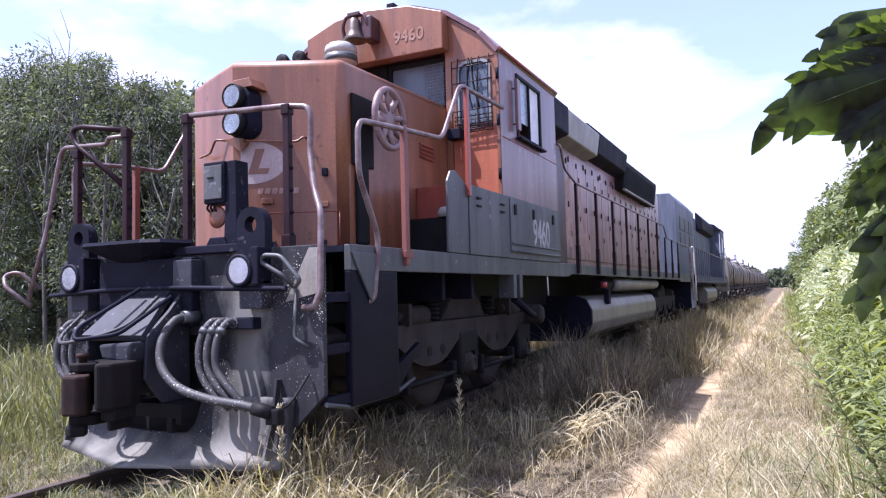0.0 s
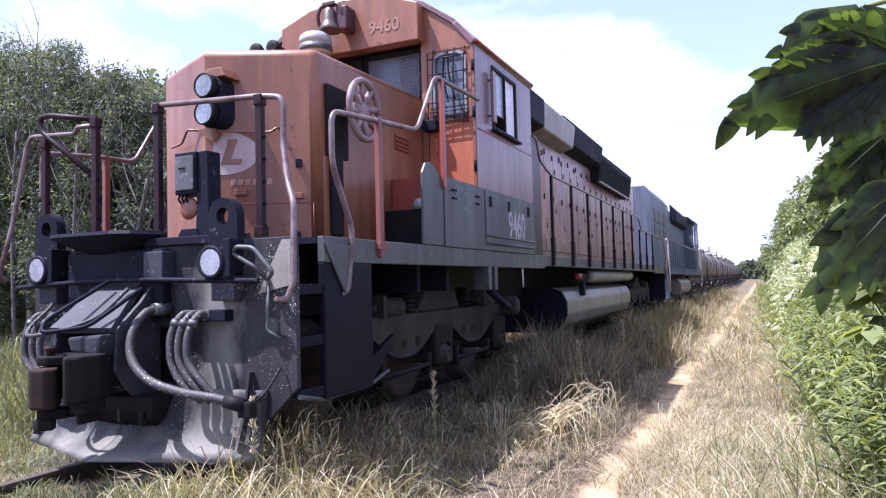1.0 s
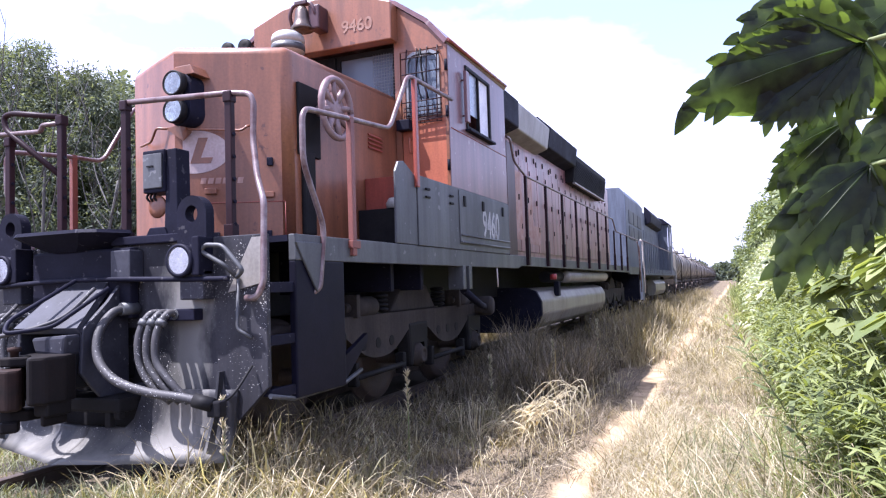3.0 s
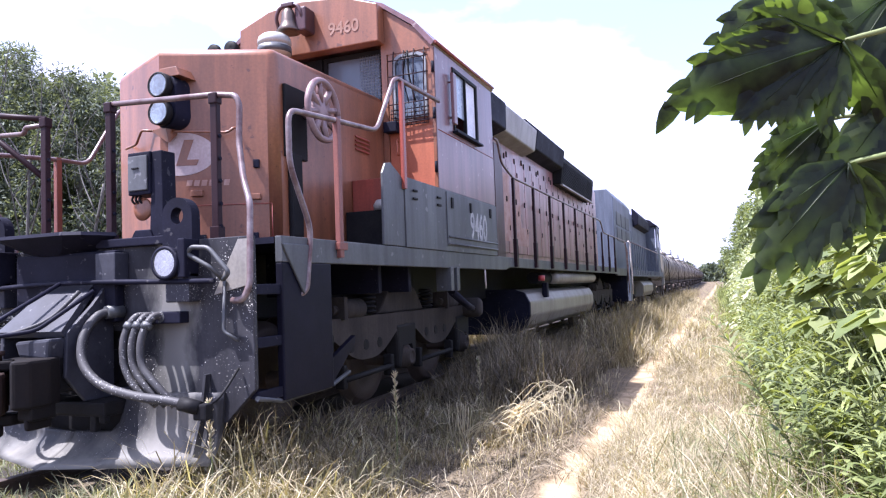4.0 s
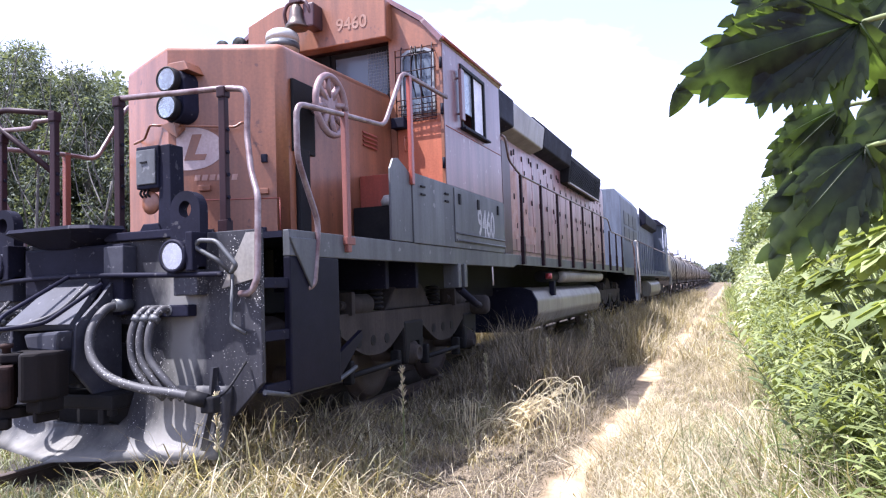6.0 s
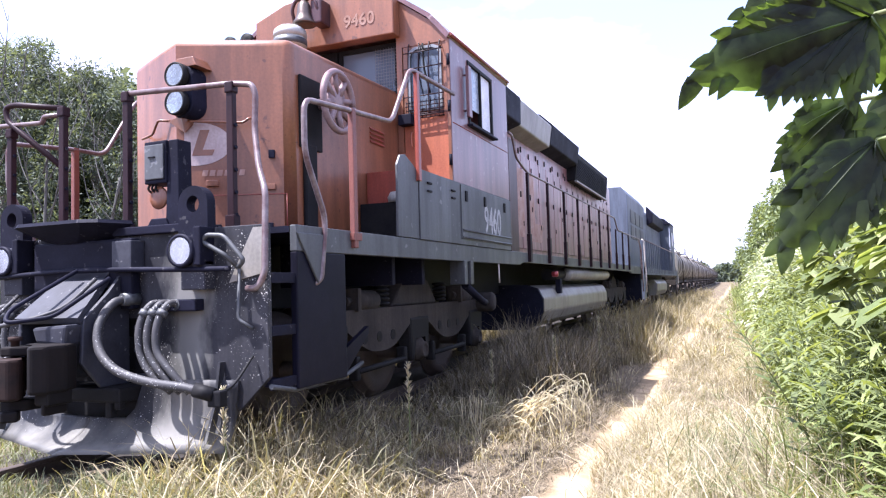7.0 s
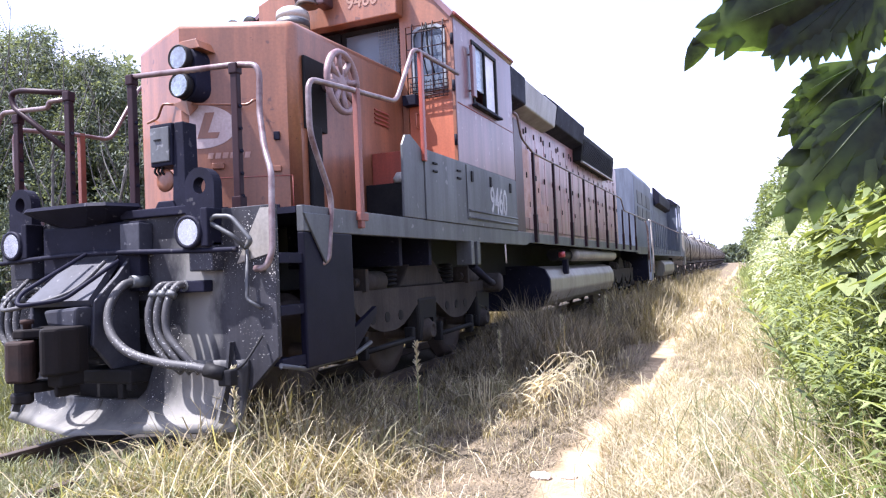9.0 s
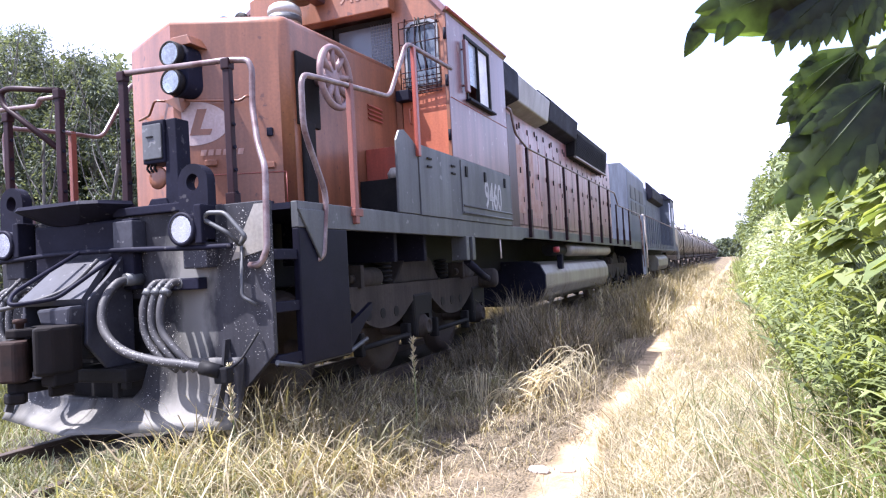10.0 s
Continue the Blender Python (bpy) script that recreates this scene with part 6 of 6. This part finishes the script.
def leaf_cloud(name, centres, radii, per, size, material, droop=0.3, aspect=0.45, flat=0.5, simple=False):
    """Leaves gathered in clumps: one mesh."""
    c = np.repeat(np.asarray(centres, dtype=float), per, axis=0)
    r = np.repeat(np.asarray(radii, dtype=float), per)
    n = len(c)
    d = rng.normal(0, 1, (n, 3))
    d /= np.linalg.norm(d, axis=1)[:, None]
    rad = rng.uniform(0.15, 1, n) ** 0.6 * r
    p = c + d * rad[:, None] * np.array([1, 1, 0.85])
    ax = d * 0.9 + rng.normal(0, 0.6, (n, 3)) + np.array([0, 0, -droop])
    ax /= np.linalg.norm(ax, axis=1)[:, None]
    nrm = np.array([0, 0, 1.0]) * flat + rng.normal(0, 0.5, (n, 3))
    side = np.cross(ax, nrm)
    side /= np.maximum(np.linalg.norm(side, axis=1), 1e-6)[:, None]
    ln = rng.uniform(size[0], size[1], n)[:, None]
    dn = np.array([0, 0, -1.0])
    rows = np.stack([p, p + ax * ln * 0.33, p + ax * ln * 0.7 + dn * ln * 0.05, p + ax * ln + dn * ln * 0.16], axis=1)
    w = side * ln * aspect * 0.5
    wid = np.stack([w * 0.12, w * 0.95, w * 0.75, w * 0], axis=1)
    if simple:
        rows, wid = rows[:, (0, 1, 3)], wid[:, (0, 1, 3)]
    return strips(name, rows, wid, material)


def crown_clumps(base, height, radius, n, low=0.15, lean=(0, 0)):
    """Clump centres of an uneven crown, most of them near its outside."""
    out = []
    for _ in range(n):
        f = low + (1 - low) * rng.uniform(0, 1) ** 0.85
        wide = radius * (math.sin(math.pi * min(1, (0.22 + 0.78 * f) * 0.95)) ** 0.7) * rng.uniform(0.72, 1.12)
        a = rng.uniform(0, 2 * math.pi)
        q = rng.uniform(0.25, 1) ** 0.5
        out.append((base[0] + math.cos(a) * wide * q + lean[0] * f, base[1] + math.sin(a) * wide * q + lean[1] * f, base[2] + f * height * 0.96))
    return out


def build_tree(name, x, y, height, radius, material, label, clumps=70, per=130, size=(0.12, 0.26), aspect=0.22, clump_r=(0.35, 0.7), low=0.05, twigs=0, group="", flat=0.4, simple=False):
    z = float(ground_zs(np.array([x]), np.array([y]))[0]) - 0.05
    t = thing(name, (x, y, z), label, "tree" if height > 2.6 else "bush", group)
    cs = crown_clumps((x, y, z), height, radius, clumps, low)
    bm = B()
    top = (x + rng.uniform(-0.2, 0.2), y + rng.uniform(-0.2, 0.2), z + height * 0.8)
    tube(bm, smooth_curve(((x, y, z - 0.1), (x + rng.uniform(-0.15, 0.15), y, z + height * 0.4), top), 4), 0.028 * height, 8, 0.006 * height)
    part("trunk", bm, M_BARK, t)
    for c in cs[::max(1, len(cs) // 9)]:
        bm = B()
        f = max(0.1, min(0.75, (c[2] - z) / height * 0.7))
        s = (x, y, z + height * f)
        mid = ((s[0] + c[0]) / 2, (s[1] + c[1]) / 2, (s[2] + c[2]) / 2 + 0.12)
        tube(bm, smooth_curve((s, mid, c), 3), 0.010 * height, 5, 0.003 * height)
        part("limb", bm, M_BARK, t)
    for _ in range(twigs):
        c = cs[rng.integers(0, len(cs))]
        bm = B()
        e = Vector((c[0] + rng.uniform(0.1, 0.7), c[1] - rng.uniform(0.4, 1.0), c[2] + rng.uniform(0.1, 0.9)))
        tube(bm, smooth_curve((c, (Vector(c) + e) / 2 + Vector((0, 0, -0.1)), e), 3), 0.016, 4, 0.004)
        for f in (0.35, 0.6, 0.8):
            s = Vector(c).lerp(e, f)
            tube(bm, (s, s + Vector((rng.uniform(-0.5, 0.5), rng.uniform(-0.4, 0.2), rng.uniform(0.0, 0.5)))), 0.008, 4, 0.003)
        part("bare_twig", bm, M_TWIG, t)
    me = leaf_cloud("crown", cs, rng.uniform(clump_r[0], clump_r[1], len(cs)), per, size, material, 0.3, aspect, flat, simple)
    ob = new("crown", me)
    ob.parent = t
    ob.location = -t.location
    return t


# dark trees behind the track
for x, y, h, r, tw in ((-23, 6.5, 8.4, 2.9, 0), (-19.5, 8.0, 8.3, 2.9, 2), (-16.2, 9.0, 8.4, 2.9, 3), (-13.2, 8.4, 8.5, 2.9, 6), (-10.9, 9.2, 7.4, 2.5, 10), (-8.8, 10.2, 6.8, 2.2, 8),
                       (-6.6, 12.0, 6.3, 1.9, 2), (-14.5, 13.0, 9.0, 2.8, 0), (-10.0, 14.5, 8.2, 2.6, 0), (-6.0, 17.0, 7.4, 2.4, 0), (-27, 9.0, 8.8, 2.9, 0)):
    build_tree("tree", x, y, h, r, M_CONIFER, "dark feathery tree with bare grey twigs behind the track" if tw else "dense dark feathery tree behind the track",
               220, 270 if y < 12.5 else 110, (0.07, 0.16), 0.34, (0.34, 0.75), 0.0, tw, "trees behind the track", 0.3, True)

for x, y, h in ((-30, 12.5, 8.4), (-25.5, 13.0, 8.6), (-21.5, 13.5, 8.8), (-18.0, 13.0, 8.8), (-15.5, 12.0, 8.6), (-12.0, 12.2, 8.0), (-9.2, 13.2, 7.2), (-7.4, 14.6, 6.8)):
    build_tree("tree", x, y, h, 2.9, M_CONIFER, "dense dark feathery tree behind the track", 120, 90, (0.22, 0.42), 0.5, (0.5, 0.9), 0.0, 0, "trees behind the track", 0.3, True)


def build_dead_tree(x, y, height, seed):
    """Leafless grey tree, forked again and again."""
    z = -0.25
    t = thing("dead_tree", (x, y, z), "leafless grey tree standing among the dark trees", "tree", "dead trees")
    r = random.Random(seed)
    bm = B()
    tube(bm, smooth_curve(((x, y, z), (x + r.uniform(-0.2, 0.2), y, z + height * 0.35), (x + r.uniform(-0.3, 0.3), y, z + height * 0.62)), 4), 0.05, 8, 0.025)
    part("trunk", bm, M_TWIG, t)
    for k in range(7):
        bm = B()
        a = r.uniform(0, 6.28)
        s = Vector((x, y, z + height * (0.28 + 0.05 * k)))
        ln = height * r.uniform(0.28, 0.42)
        e = s + Vector((math.cos(a) * ln * 0.45, math.sin(a) * ln * 0.3, ln * 0.9))
        m = (s + e) / 2 + Vector((math.cos(a) * 0.2, 0, -0.1))
        tube(bm, smooth_curve((s, m, e), 4), 0.020, 5, 0.006)
        for f in (0.35, 0.5, 0.65, 0.8, 0.95):
            p = s.lerp(e, f)
            q = p + Vector((r.uniform(-0.6, 0.6), r.uniform(-0.4, 0.4), r.uniform(0.15, 0.75)))
            tube(bm, (p, p.lerp(q, 0.5) + Vector((0, 0, 0.05)), q), 0.008, 4, 0.003)
        part("branch", bm, M_TWIG, t)


for x, y, h, sd in ((-11.4, 6.6, 8.6, 3), (-10.0, 7.0, 8.0, 5), (-8.6, 7.6, 6.6, 8), (-12.8, 6.2, 7.6, 11)):
    build_dead_tree(x, y, h, sd)

# low scrub added on the far side to darken the gap under the train
for x, y, h, r in ((-2.4, 4.6, 1.2, 0.7), (-2.4, 5.8, 1.3, 0.8), (-2.4, 7.2, 1.4, 0.8), (-2.5, 8.6, 1.4, 0.8), (-2.5, 10.2, 1.6, 0.9), (-3.0, 13.0, 2.0, 1.2), (-3.6, 15.6, 1.9, 1.2), (-3.8, 18.4, 2.1, 1.3), (-3.7, 21.4, 2.0, 1.3), (-3.8, 25.0, 2.2, 1.5), (-3.8, 29.0, 2.2, 1.5)):
    build_tree("bush", x, y, h, r, M_CONIFER, "dark scrub bush added on the far side of the track", 60, 90, (0.12, 0.26), 0.35, (0.3, 0.6), 0.0, 0, "scrub behind the track", 0.6)

# trees over the path
for x, y, h, r in ((7.6, 15.0, 3.4, 1.9), (8.0, 22.0, 5.0, 2.2), (8.3, 30.0, 6.4, 2.5), (8.6, 39.0, 7.3, 2.8), (8.4, 50.0, 7.6, 2.8), (8.0, 64.0, 7.6, 2.8), (8.0, 82.0, 7.5, 2.8), (8.5, 105.0, 7.5, 3.0)):
    build_tree("tree", x, y, h, r, M_BUSH, "leafy green tree beside the path", 80, 110, (0.16, 0.34), 0.4, (0.4, 0.8), 0.02, 0, "trees beside the path")
for x, y, h in ((3.0, 250, 6), (-6, 260, 7), (9, 190, 6), (12, 240, 8), (16, 170, 7), (-14, 250, 7), (8.5, 140, 5), (-24, 240, 8)):
    build_tree("tree", x, y, h, 3.6, M_CONIFER, "distant dark tree at the end of the track", 60, 60, (0.6, 1.2), 0.5, (0.9, 1.6), 0.0, 0, "far trees")

# bushes beside the path
BUSHES = [(5.75, -0.4, 1.25, 0.75), (5.5, 0.9, 1.3, 0.75), (6.6, 0.4, 2.0, 1.0), (5.45, 2.3, 1.15, 0.7), (6.4, 2.6, 2.0, 1.0), (5.5, 3.8, 1.2, 0.75), (6.5, 4.8, 2.2, 1.1), (5.45, 5.4, 1.2, 0.75),
          (5.6, 7.0, 1.4, 0.85), (6.8, 7.6, 2.5, 1.2), (5.6, 8.8, 1.4, 0.85), (5.8, 10.8, 1.7, 1.0), (6.9, 11.0, 2.8, 1.3), (5.8, 13.2, 1.7, 1.0), (6.0, 16.0, 2.0, 1.1), (6.1, 19.0, 2.2, 1.2), (6.3, 23.0, 2.4, 1.3),
          (6.4, 27.0, 2.5, 1.3), (6.6, 32.0, 2.8, 1.5), (6.8, 38.0, 3.0, 1.6), (7.0, 45.0, 3.0, 1.7), (7.2, 54.0, 3.2, 1.9)]
for x, y, h, r in BUSHES:
    near = y < 9
    build_tree("bush", x, y, h, r, M_PALE if 10 < y < 40 and x < 6.7 else M_GREEN if x < 6.2 else M_BUSH, "leafy green roadside bush" if near else "pale green bush along the path",
               95 if near else 75, 120 if near else 100, (0.05, 0.13) if near else (0.09, 0.20), 0.22 if near else 0.3, (0.10, 0.30) if near else (0.22, 0.5), 0.0, 0, "bushes beside the path", 0.6)


def leaf_lobe(bm, hub, tip, half, r):
    """One lobe of a palmate leaf: a tapering blade whose outer part is cut into drooping pointed fingers."""
    ax = tip - hub
    ln = ax.length
    ax.normalize()
    side = ax.cross(Vector((0.20, 1, 0.30))).normalized()
    nrm = side.cross(ax)
    half *= ln
    wave = r.uniform(0, 6)

    def spine(f):
        return hub + ax * ln * f + Vector((0, 0, -0.10 * ln * f * f)) + nrm * (0.04 * ln * math.sin(f * 4 + wave))

    def wide(f):
        return half * (0.25 + 0.75 * min(1, f / 0.45)) * (1 if f < 0.55 else max(0.05, 1 - ((f - 0.55) / 0.45) ** 1.5))

    prev = None
    for i in range(11):
        f = i / 10
        c, w = spine(f), wide(f)
        now = [bm.verts.new(c + side * q * w + nrm * abs(q) * w * 0.35) for q in (-1, -0.5, 0, 0.5, 1)]
        if prev:
            for k in range(4):
                bm.faces.new((prev[k], prev[k + 1], now[k + 1], now[k])).smooth = True
        prev = now
    for q in (-1, 1):
        for i in range(8):
            f = 0.28 + 0.09 * i + r.uniform(-0.04, 0.04)
            c = spine(f)
            if r.random() < 0.25:
                continue
            flen = half * r.uniform(0.65, 1.15) * (1.0 if f < 0.7 else 0.75)
            d = (ax * r.uniform(0.8, 1.1) + side * q * (0.9 if f < 0.75 else 0.5) + Vector((0, 0, -0.35))).normalized()
            root = c + side * q * wide(f) * 0.45 + nrm * wide(f) * 0.15
            s2 = d.cross(nrm).normalized()
            last = None
            for k, (g, w) in enumerate(((0, 0.34), (0.4, 0.31), (0.72, 0.19), (0.9, 0.08), (1.0, 0.01))):
                p = root + d * flen * g + Vector((0, 0, -0.14 * flen * g * g))
                now = [bm.verts.new(p + s2 * h * w * flen + nrm * abs(h) * 0.05 * flen) for h in (-1, 0, 1)]
                if last:
                    for m in range(2):
                        bm.faces.new((last[m], last[m + 1], now[m + 1], now[m])).smooth = True
                last = now
    tube(bm, [spine(f) - nrm * 0.002 for f in (0, 0.25, 0.5, 0.75)], 0.0035, 5, 0.001)


def build_branch():
    t = thing("overhanging_tree", (5.6, -1.2, -0.1), "tree with huge toothed palmate leaves hanging over the path", "tree")
    bm = B()
    tube(bm, smooth_curve(((5.6, -1.2, -0.2), (5.55, -1.3, 1.0), (5.4, -1.5, 2.0), (5.3, -1.7, 2.9))), 0.07, 10, 0.03)
    part("trunk", bm, M_BARK, t)
    r = random.Random(12)
    for hub, tips, half in HUBS:
        hub = Vector(hub)
        bm = B()
        for tip in tips:
            leaf_lobe(bm, hub, Vector(tip), half, r)
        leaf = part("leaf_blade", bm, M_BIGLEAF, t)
        bm = B()
        tube(bm, smooth_curve((hub, hub + Vector((0.20, 0.08, 0.06)), Vector((5.35, -1.6, min(2.6, hub.z + 0.35)))), 4), 0.006, 6, 0.010)
        part("leaf_stalk", bm, M_STEM, leaf)
    return t


# each leaf: its hub, the tips of its lobes, half the width of a lobe by its length
HUBS = (((4.62, -2.13, 1.80), ((4.20, -2.28, 1.70), (4.27, -2.25, 1.79), (4.37, -2.20, 1.64), (4.46, -2.16, 1.63), (4.56, -2.12, 1.60), (4.72, -2.06, 1.63), (4.42, -2.20, 1.92)), 0.215),
        ((4.62, -2.10, 1.50), ((4.39, -2.18, 1.27), (4.45, -2.17, 1.41), (4.49, -2.14, 1.29), (4.58, -2.10, 1.31), (4.68, -2.06, 1.34), (4.76, -2.04, 1.46)), 0.27),
        ((4.53, -2.05, 1.96), ((4.33, -2.16, 1.86), (4.40, -2.13, 1.83), (4.52, -2.08, 1.78), (4.66, -2.02, 1.84)), 0.24),
        ((4.66, -1.56, 1.72), ((4.44, -1.65, 1.54), (4.46, -1.64, 1.64), (4.54, -1.60, 1.49), (4.66, -1.55, 1.50)), 0.24),
        ((4.75, -2.02, 1.66), ((4.66, -2.06, 1.43), (4.60, -2.09, 1.50), (4.76, -2.02, 1.40), (4.87, -1.97, 1.50), (4.60, -2.07, 1.72)), 0.27),
        ((4.80, -1.90, 1.99), ((4.56, -2.00, 1.84), (4.60, -1.98, 1.72), (4.70, -1.93, 1.64), (4.82, -1.88, 1.68), (4.92, -1.85, 1.80)), 0.25),
        ((4.90, -1.86, 1.45), ((4.73, -1.93, 1.29), (4.80, -1.90, 1.20), (4.92, -1.85, 1.20), (5.02, -1.82, 1.28)), 0.27))
build_branch()


def build_broadleaf():
    """Knee to chest-high shrub with palm-sized lobed leaves under the big tree."""
    t = thing("broadleaf_bush", (5.25, -0.5, -0.1), "broad-leaved green bush with lobed leaves beside the path", "bush")
    r = random.Random(4)
    for j in range(90):
        x, y = r.uniform(4.80, 5.7), r.uniform(-1.2, 1.8)
        z = min(1.95, 0.75 + (x - 4.75) * 1.15 + r.uniform(0, 0.5))
        hub = Vector((x, y, z))
        tips = []
        a0 = r.uniform(2.2, 4.2)
        for k in range(5):
            a = a0 + (k - 2) * 0.62
            ln = r.uniform(0.11, 0.22) * (1 - 0.12 * abs(k - 2))
            tips.append(hub + Vector((math.cos(a) * ln, math.sin(a) * ln, r.uniform(-0.10, 0.01))))
        bm = B()
        for tip in tips:
            ax = tip - hub
            ln = ax.length
            ax.normalize()
            side = ax.cross(Vector((0, 0, 1))).normalized()
            prev = None
            for i in range(6):
                f = i / 5
                w = 0.30 * ln * math.sin(math.pi * min(1, f * 0.9 + 0.08)) ** 0.8 * (1.15 if i % 2 else 0.9)
                c = hub + ax * ln * f + Vector((0, 0, -0.15 * ln * f * f))
                now = (bm.verts.new(c - side * w + Vector((0, 0, 0.2 * w))), bm.verts.new(c), bm.verts.new(c + side * w + Vector((0, 0, 0.2 * w))))
                if prev:
                    for q in ((prev[0], prev[1], now[1], now[0]), (prev[1], prev[2], now[2], now[1])):
                        bm.faces.new(q).smooth = True
                prev = now
        leaf = part("leaf", bm, M_GREEN, t)
        bm = B()
        tube(bm, smooth_curve((hub, hub + Vector((0.12, 0.03, -0.12)), (5.25 + (x - 5.1) * 0.5, y * 0.6 - 0.3, max(0.1, z - 0.7))), 3), 0.004, 4, 0.007)
        part("leaf_stalk", bm, M_STEM, leaf)


build_broadleaf()


def build_shoot(x, y, height, seed):
    """Upright weed: a leaning stem with narrow drooping leaves all the way up."""
    z = float(ground_zs(np.array([x]), np.array([y]))[0])
    t = thing("green_weed", (x, y, z), "upright green weed with narrow leaves at the verge", "weed", "green weeds at the verge")
    r = random.Random(seed)
    lean = Vector((r.uniform(-0.28, 0.05), r.uniform(-0.25, 0.1), 0)) * height
    pts = [Vector((x, y, z - 0.03)) + lean * f * f + Vector((0, 0, height * f)) for f in (0, 0.3, 0.6, 0.85, 1)]
    bm = B()
    tube(bm, smooth_curve(pts, 3), 0.006, 5, 0.002)
    part("stem", bm, M_STEM, t)
    k = 34
    f = np.linspace(0.12, 1.0, k)
    base = np.stack([x + lean.x * f * f, y + lean.y * f * f, z + height * f], axis=1)
    a = np.arange(k) * 2.4 + r.random()
    ln = (0.11 + 0.14 * np.sin(np.pi * np.minimum(1, f * 0.9)))[:, None]
    out = np.stack([np.cos(a), np.sin(a), 0.55 - 0.1 * np.cos(3 * a)], axis=1)
    dn = np.array([0, 0, -1.0])
    rows = np.stack([base, base + out * ln * 0.4, base + out * ln * 0.75 + dn * ln * 0.12, base + out * ln + dn * ln * 0.38], axis=1)
    side = np.stack([-np.sin(a), np.cos(a), 0 * a], axis=1) * ln * 0.07
    ob = new("leaves", strips("leaves", rows, np.stack([side * 0.3, side, side * 0.8, side * 0], axis=1), M_GREEN))
    ob.parent = t
    ob.location = -t.location
    return t


shoots = [build_shoot(4.95, 0.9, 0.75, 1), build_shoot(5.15, 1.4, 1.0, 2), build_shoot(5.05, -0.4, 0.85, 3), build_shoot(5.3, 0.3, 1.15, 4)]
pick = random.Random(31)
for k in range(110):
    wy = pick.uniform(-1.3, 2.5) if k < 60 else pick.uniform(2.5, 11)
    wx = 4.72 + abs(pick.gauss(0, 0.32)) + (0.15 if wy < -0.5 else 0)
    copy_thing(shoots[k % 4], pose(wx, wy, ground_z(wx, wy) - 0.02, pick.uniform(-8, 8), pick.uniform(-8, 8), pick.uniform(0, 360)))


WEEDS = ((1.22, -0.42, 0.0), (1.10, -0.30, 0.12), (2.2, 4.6, 0.05), (2.45, 6.4, -0.1), (1.7, 3.6, 0.15))


def build_weed():
    t = thing("tall_weed", (1.84, 1.05, -0.2), "single tall pale weed with a tufted seed head", "weed")
    bm = B()
    tube(bm, smooth_curve(((1.84, 1.05, -0.24), (1.85, 1.04, 0.1), (1.84, 1.06, 0.56))), 0.007, 6, 0.004)
    part("stem", bm, M_STEM, t)
    bm = B()
    r = random.Random(2)
    for j in range(80):
        z = 0.20 + 0.37 * r.random() ** 0.8
        a = r.uniform(0, 6.28)
        ln = 0.012 + 0.030 * r.random() * (1.2 - (z - 0.2) * 1.5)
        tube(bm, ((1.842, 1.05, z - 0.02), (1.842 + ln * math.cos(a), 1.05 + ln * math.sin(a), z + 0.012)), 0.004, 4, 0.002)
    part("seed_head", bm, M_STRAW, t)
    return t


weed = build_weed()
for wx, wy, wh in WEEDS:
    copy_thing(weed, pose(wx, wy, -0.2 - wh, 0, 0, 70 * wx))


def build_straw():
    """Clump of long dry grass bent over towards the path: stalks rise, arch and hang their heads."""
    t = thing("straw_clump", (2.2, 2.3, -0.22), "arched clump of pale dry straw in the shade", "grass")
    r = random.Random(9)
    bm = B()
    for j in range(64):
        f = r.random() ** 0.7
        root = Vector((2.02 + 0.42 * f + r.gauss(0, 0.05), 2.15 + 0.25 * f + r.gauss(0, 0.07), -0.24))
        reach = 0.10 + 0.42 * f * r.uniform(0.6, 1.0)
        high = (0.16 + 0.44 * f) * r.uniform(0.6, 1.05)
        crest = root + Vector((reach, r.uniform(-0.08, 0.14), high))
        rise = root.lerp(crest, 0.45) + Vector((-0.05, 0, 0.10 * high))
        fall = crest + Vector((r.uniform(0.03, 0.20), r.uniform(-0.09, 0.09), -r.uniform(0.02, 0.12)))
        hang = fall + Vector((r.uniform(-0.02, 0.07), r.uniform(-0.04, 0.04), -r.uniform(0.06, 0.22)))
        tube(bm, smooth_curve((root, rise, crest, fall, hang), 3), 0.0042, 4, 0.002)
    for j in range(26):                                     # stiff broken stalks at the near end
        root = Vector((1.97 + r.gauss(0, 0.06), 2.2 + r.gauss(0, 0.10), -0.24))
        top = root + Vector((r.uniform(-0.08, 0.05), r.uniform(-0.05, 0.05), r.uniform(0.18, 0.42)))
        kink = top + Vector((r.uniform(-0.12, 0.14), r.uniform(-0.08, 0.08), r.uniform(-0.10, 0.02)))
        tube(bm, (root, root.lerp(top, 0.5), top, kink), 0.0042, 4, 0.002)
    part("straw", bm, M_STRAW, t)["kind"] = "stuff"


build_straw()


def build_stone(x, y, s):
    bm = B()
    bmesh.ops.create_icosphere(bm, subdivisions=2, radius=1)
    for v in bm.verts:
        n = 1 + 0.22 * noise.noise(v.co * 1.6 + Vector((x, y, 0)))
        v.co = Vector((x + v.co.x * s * 1.3 * n, y + v.co.y * s * n, ground_z(x, y) + 0.01 + v.co.z * s * 0.42 * n))
    tagged(part("stone", bm, M_WHITE), "flat pale stone at the edge of the path", "stone", "stones by the path")


build_stone(3.00, 0.44, 0.060)
build_stone(3.16, 0.54, 0.052)
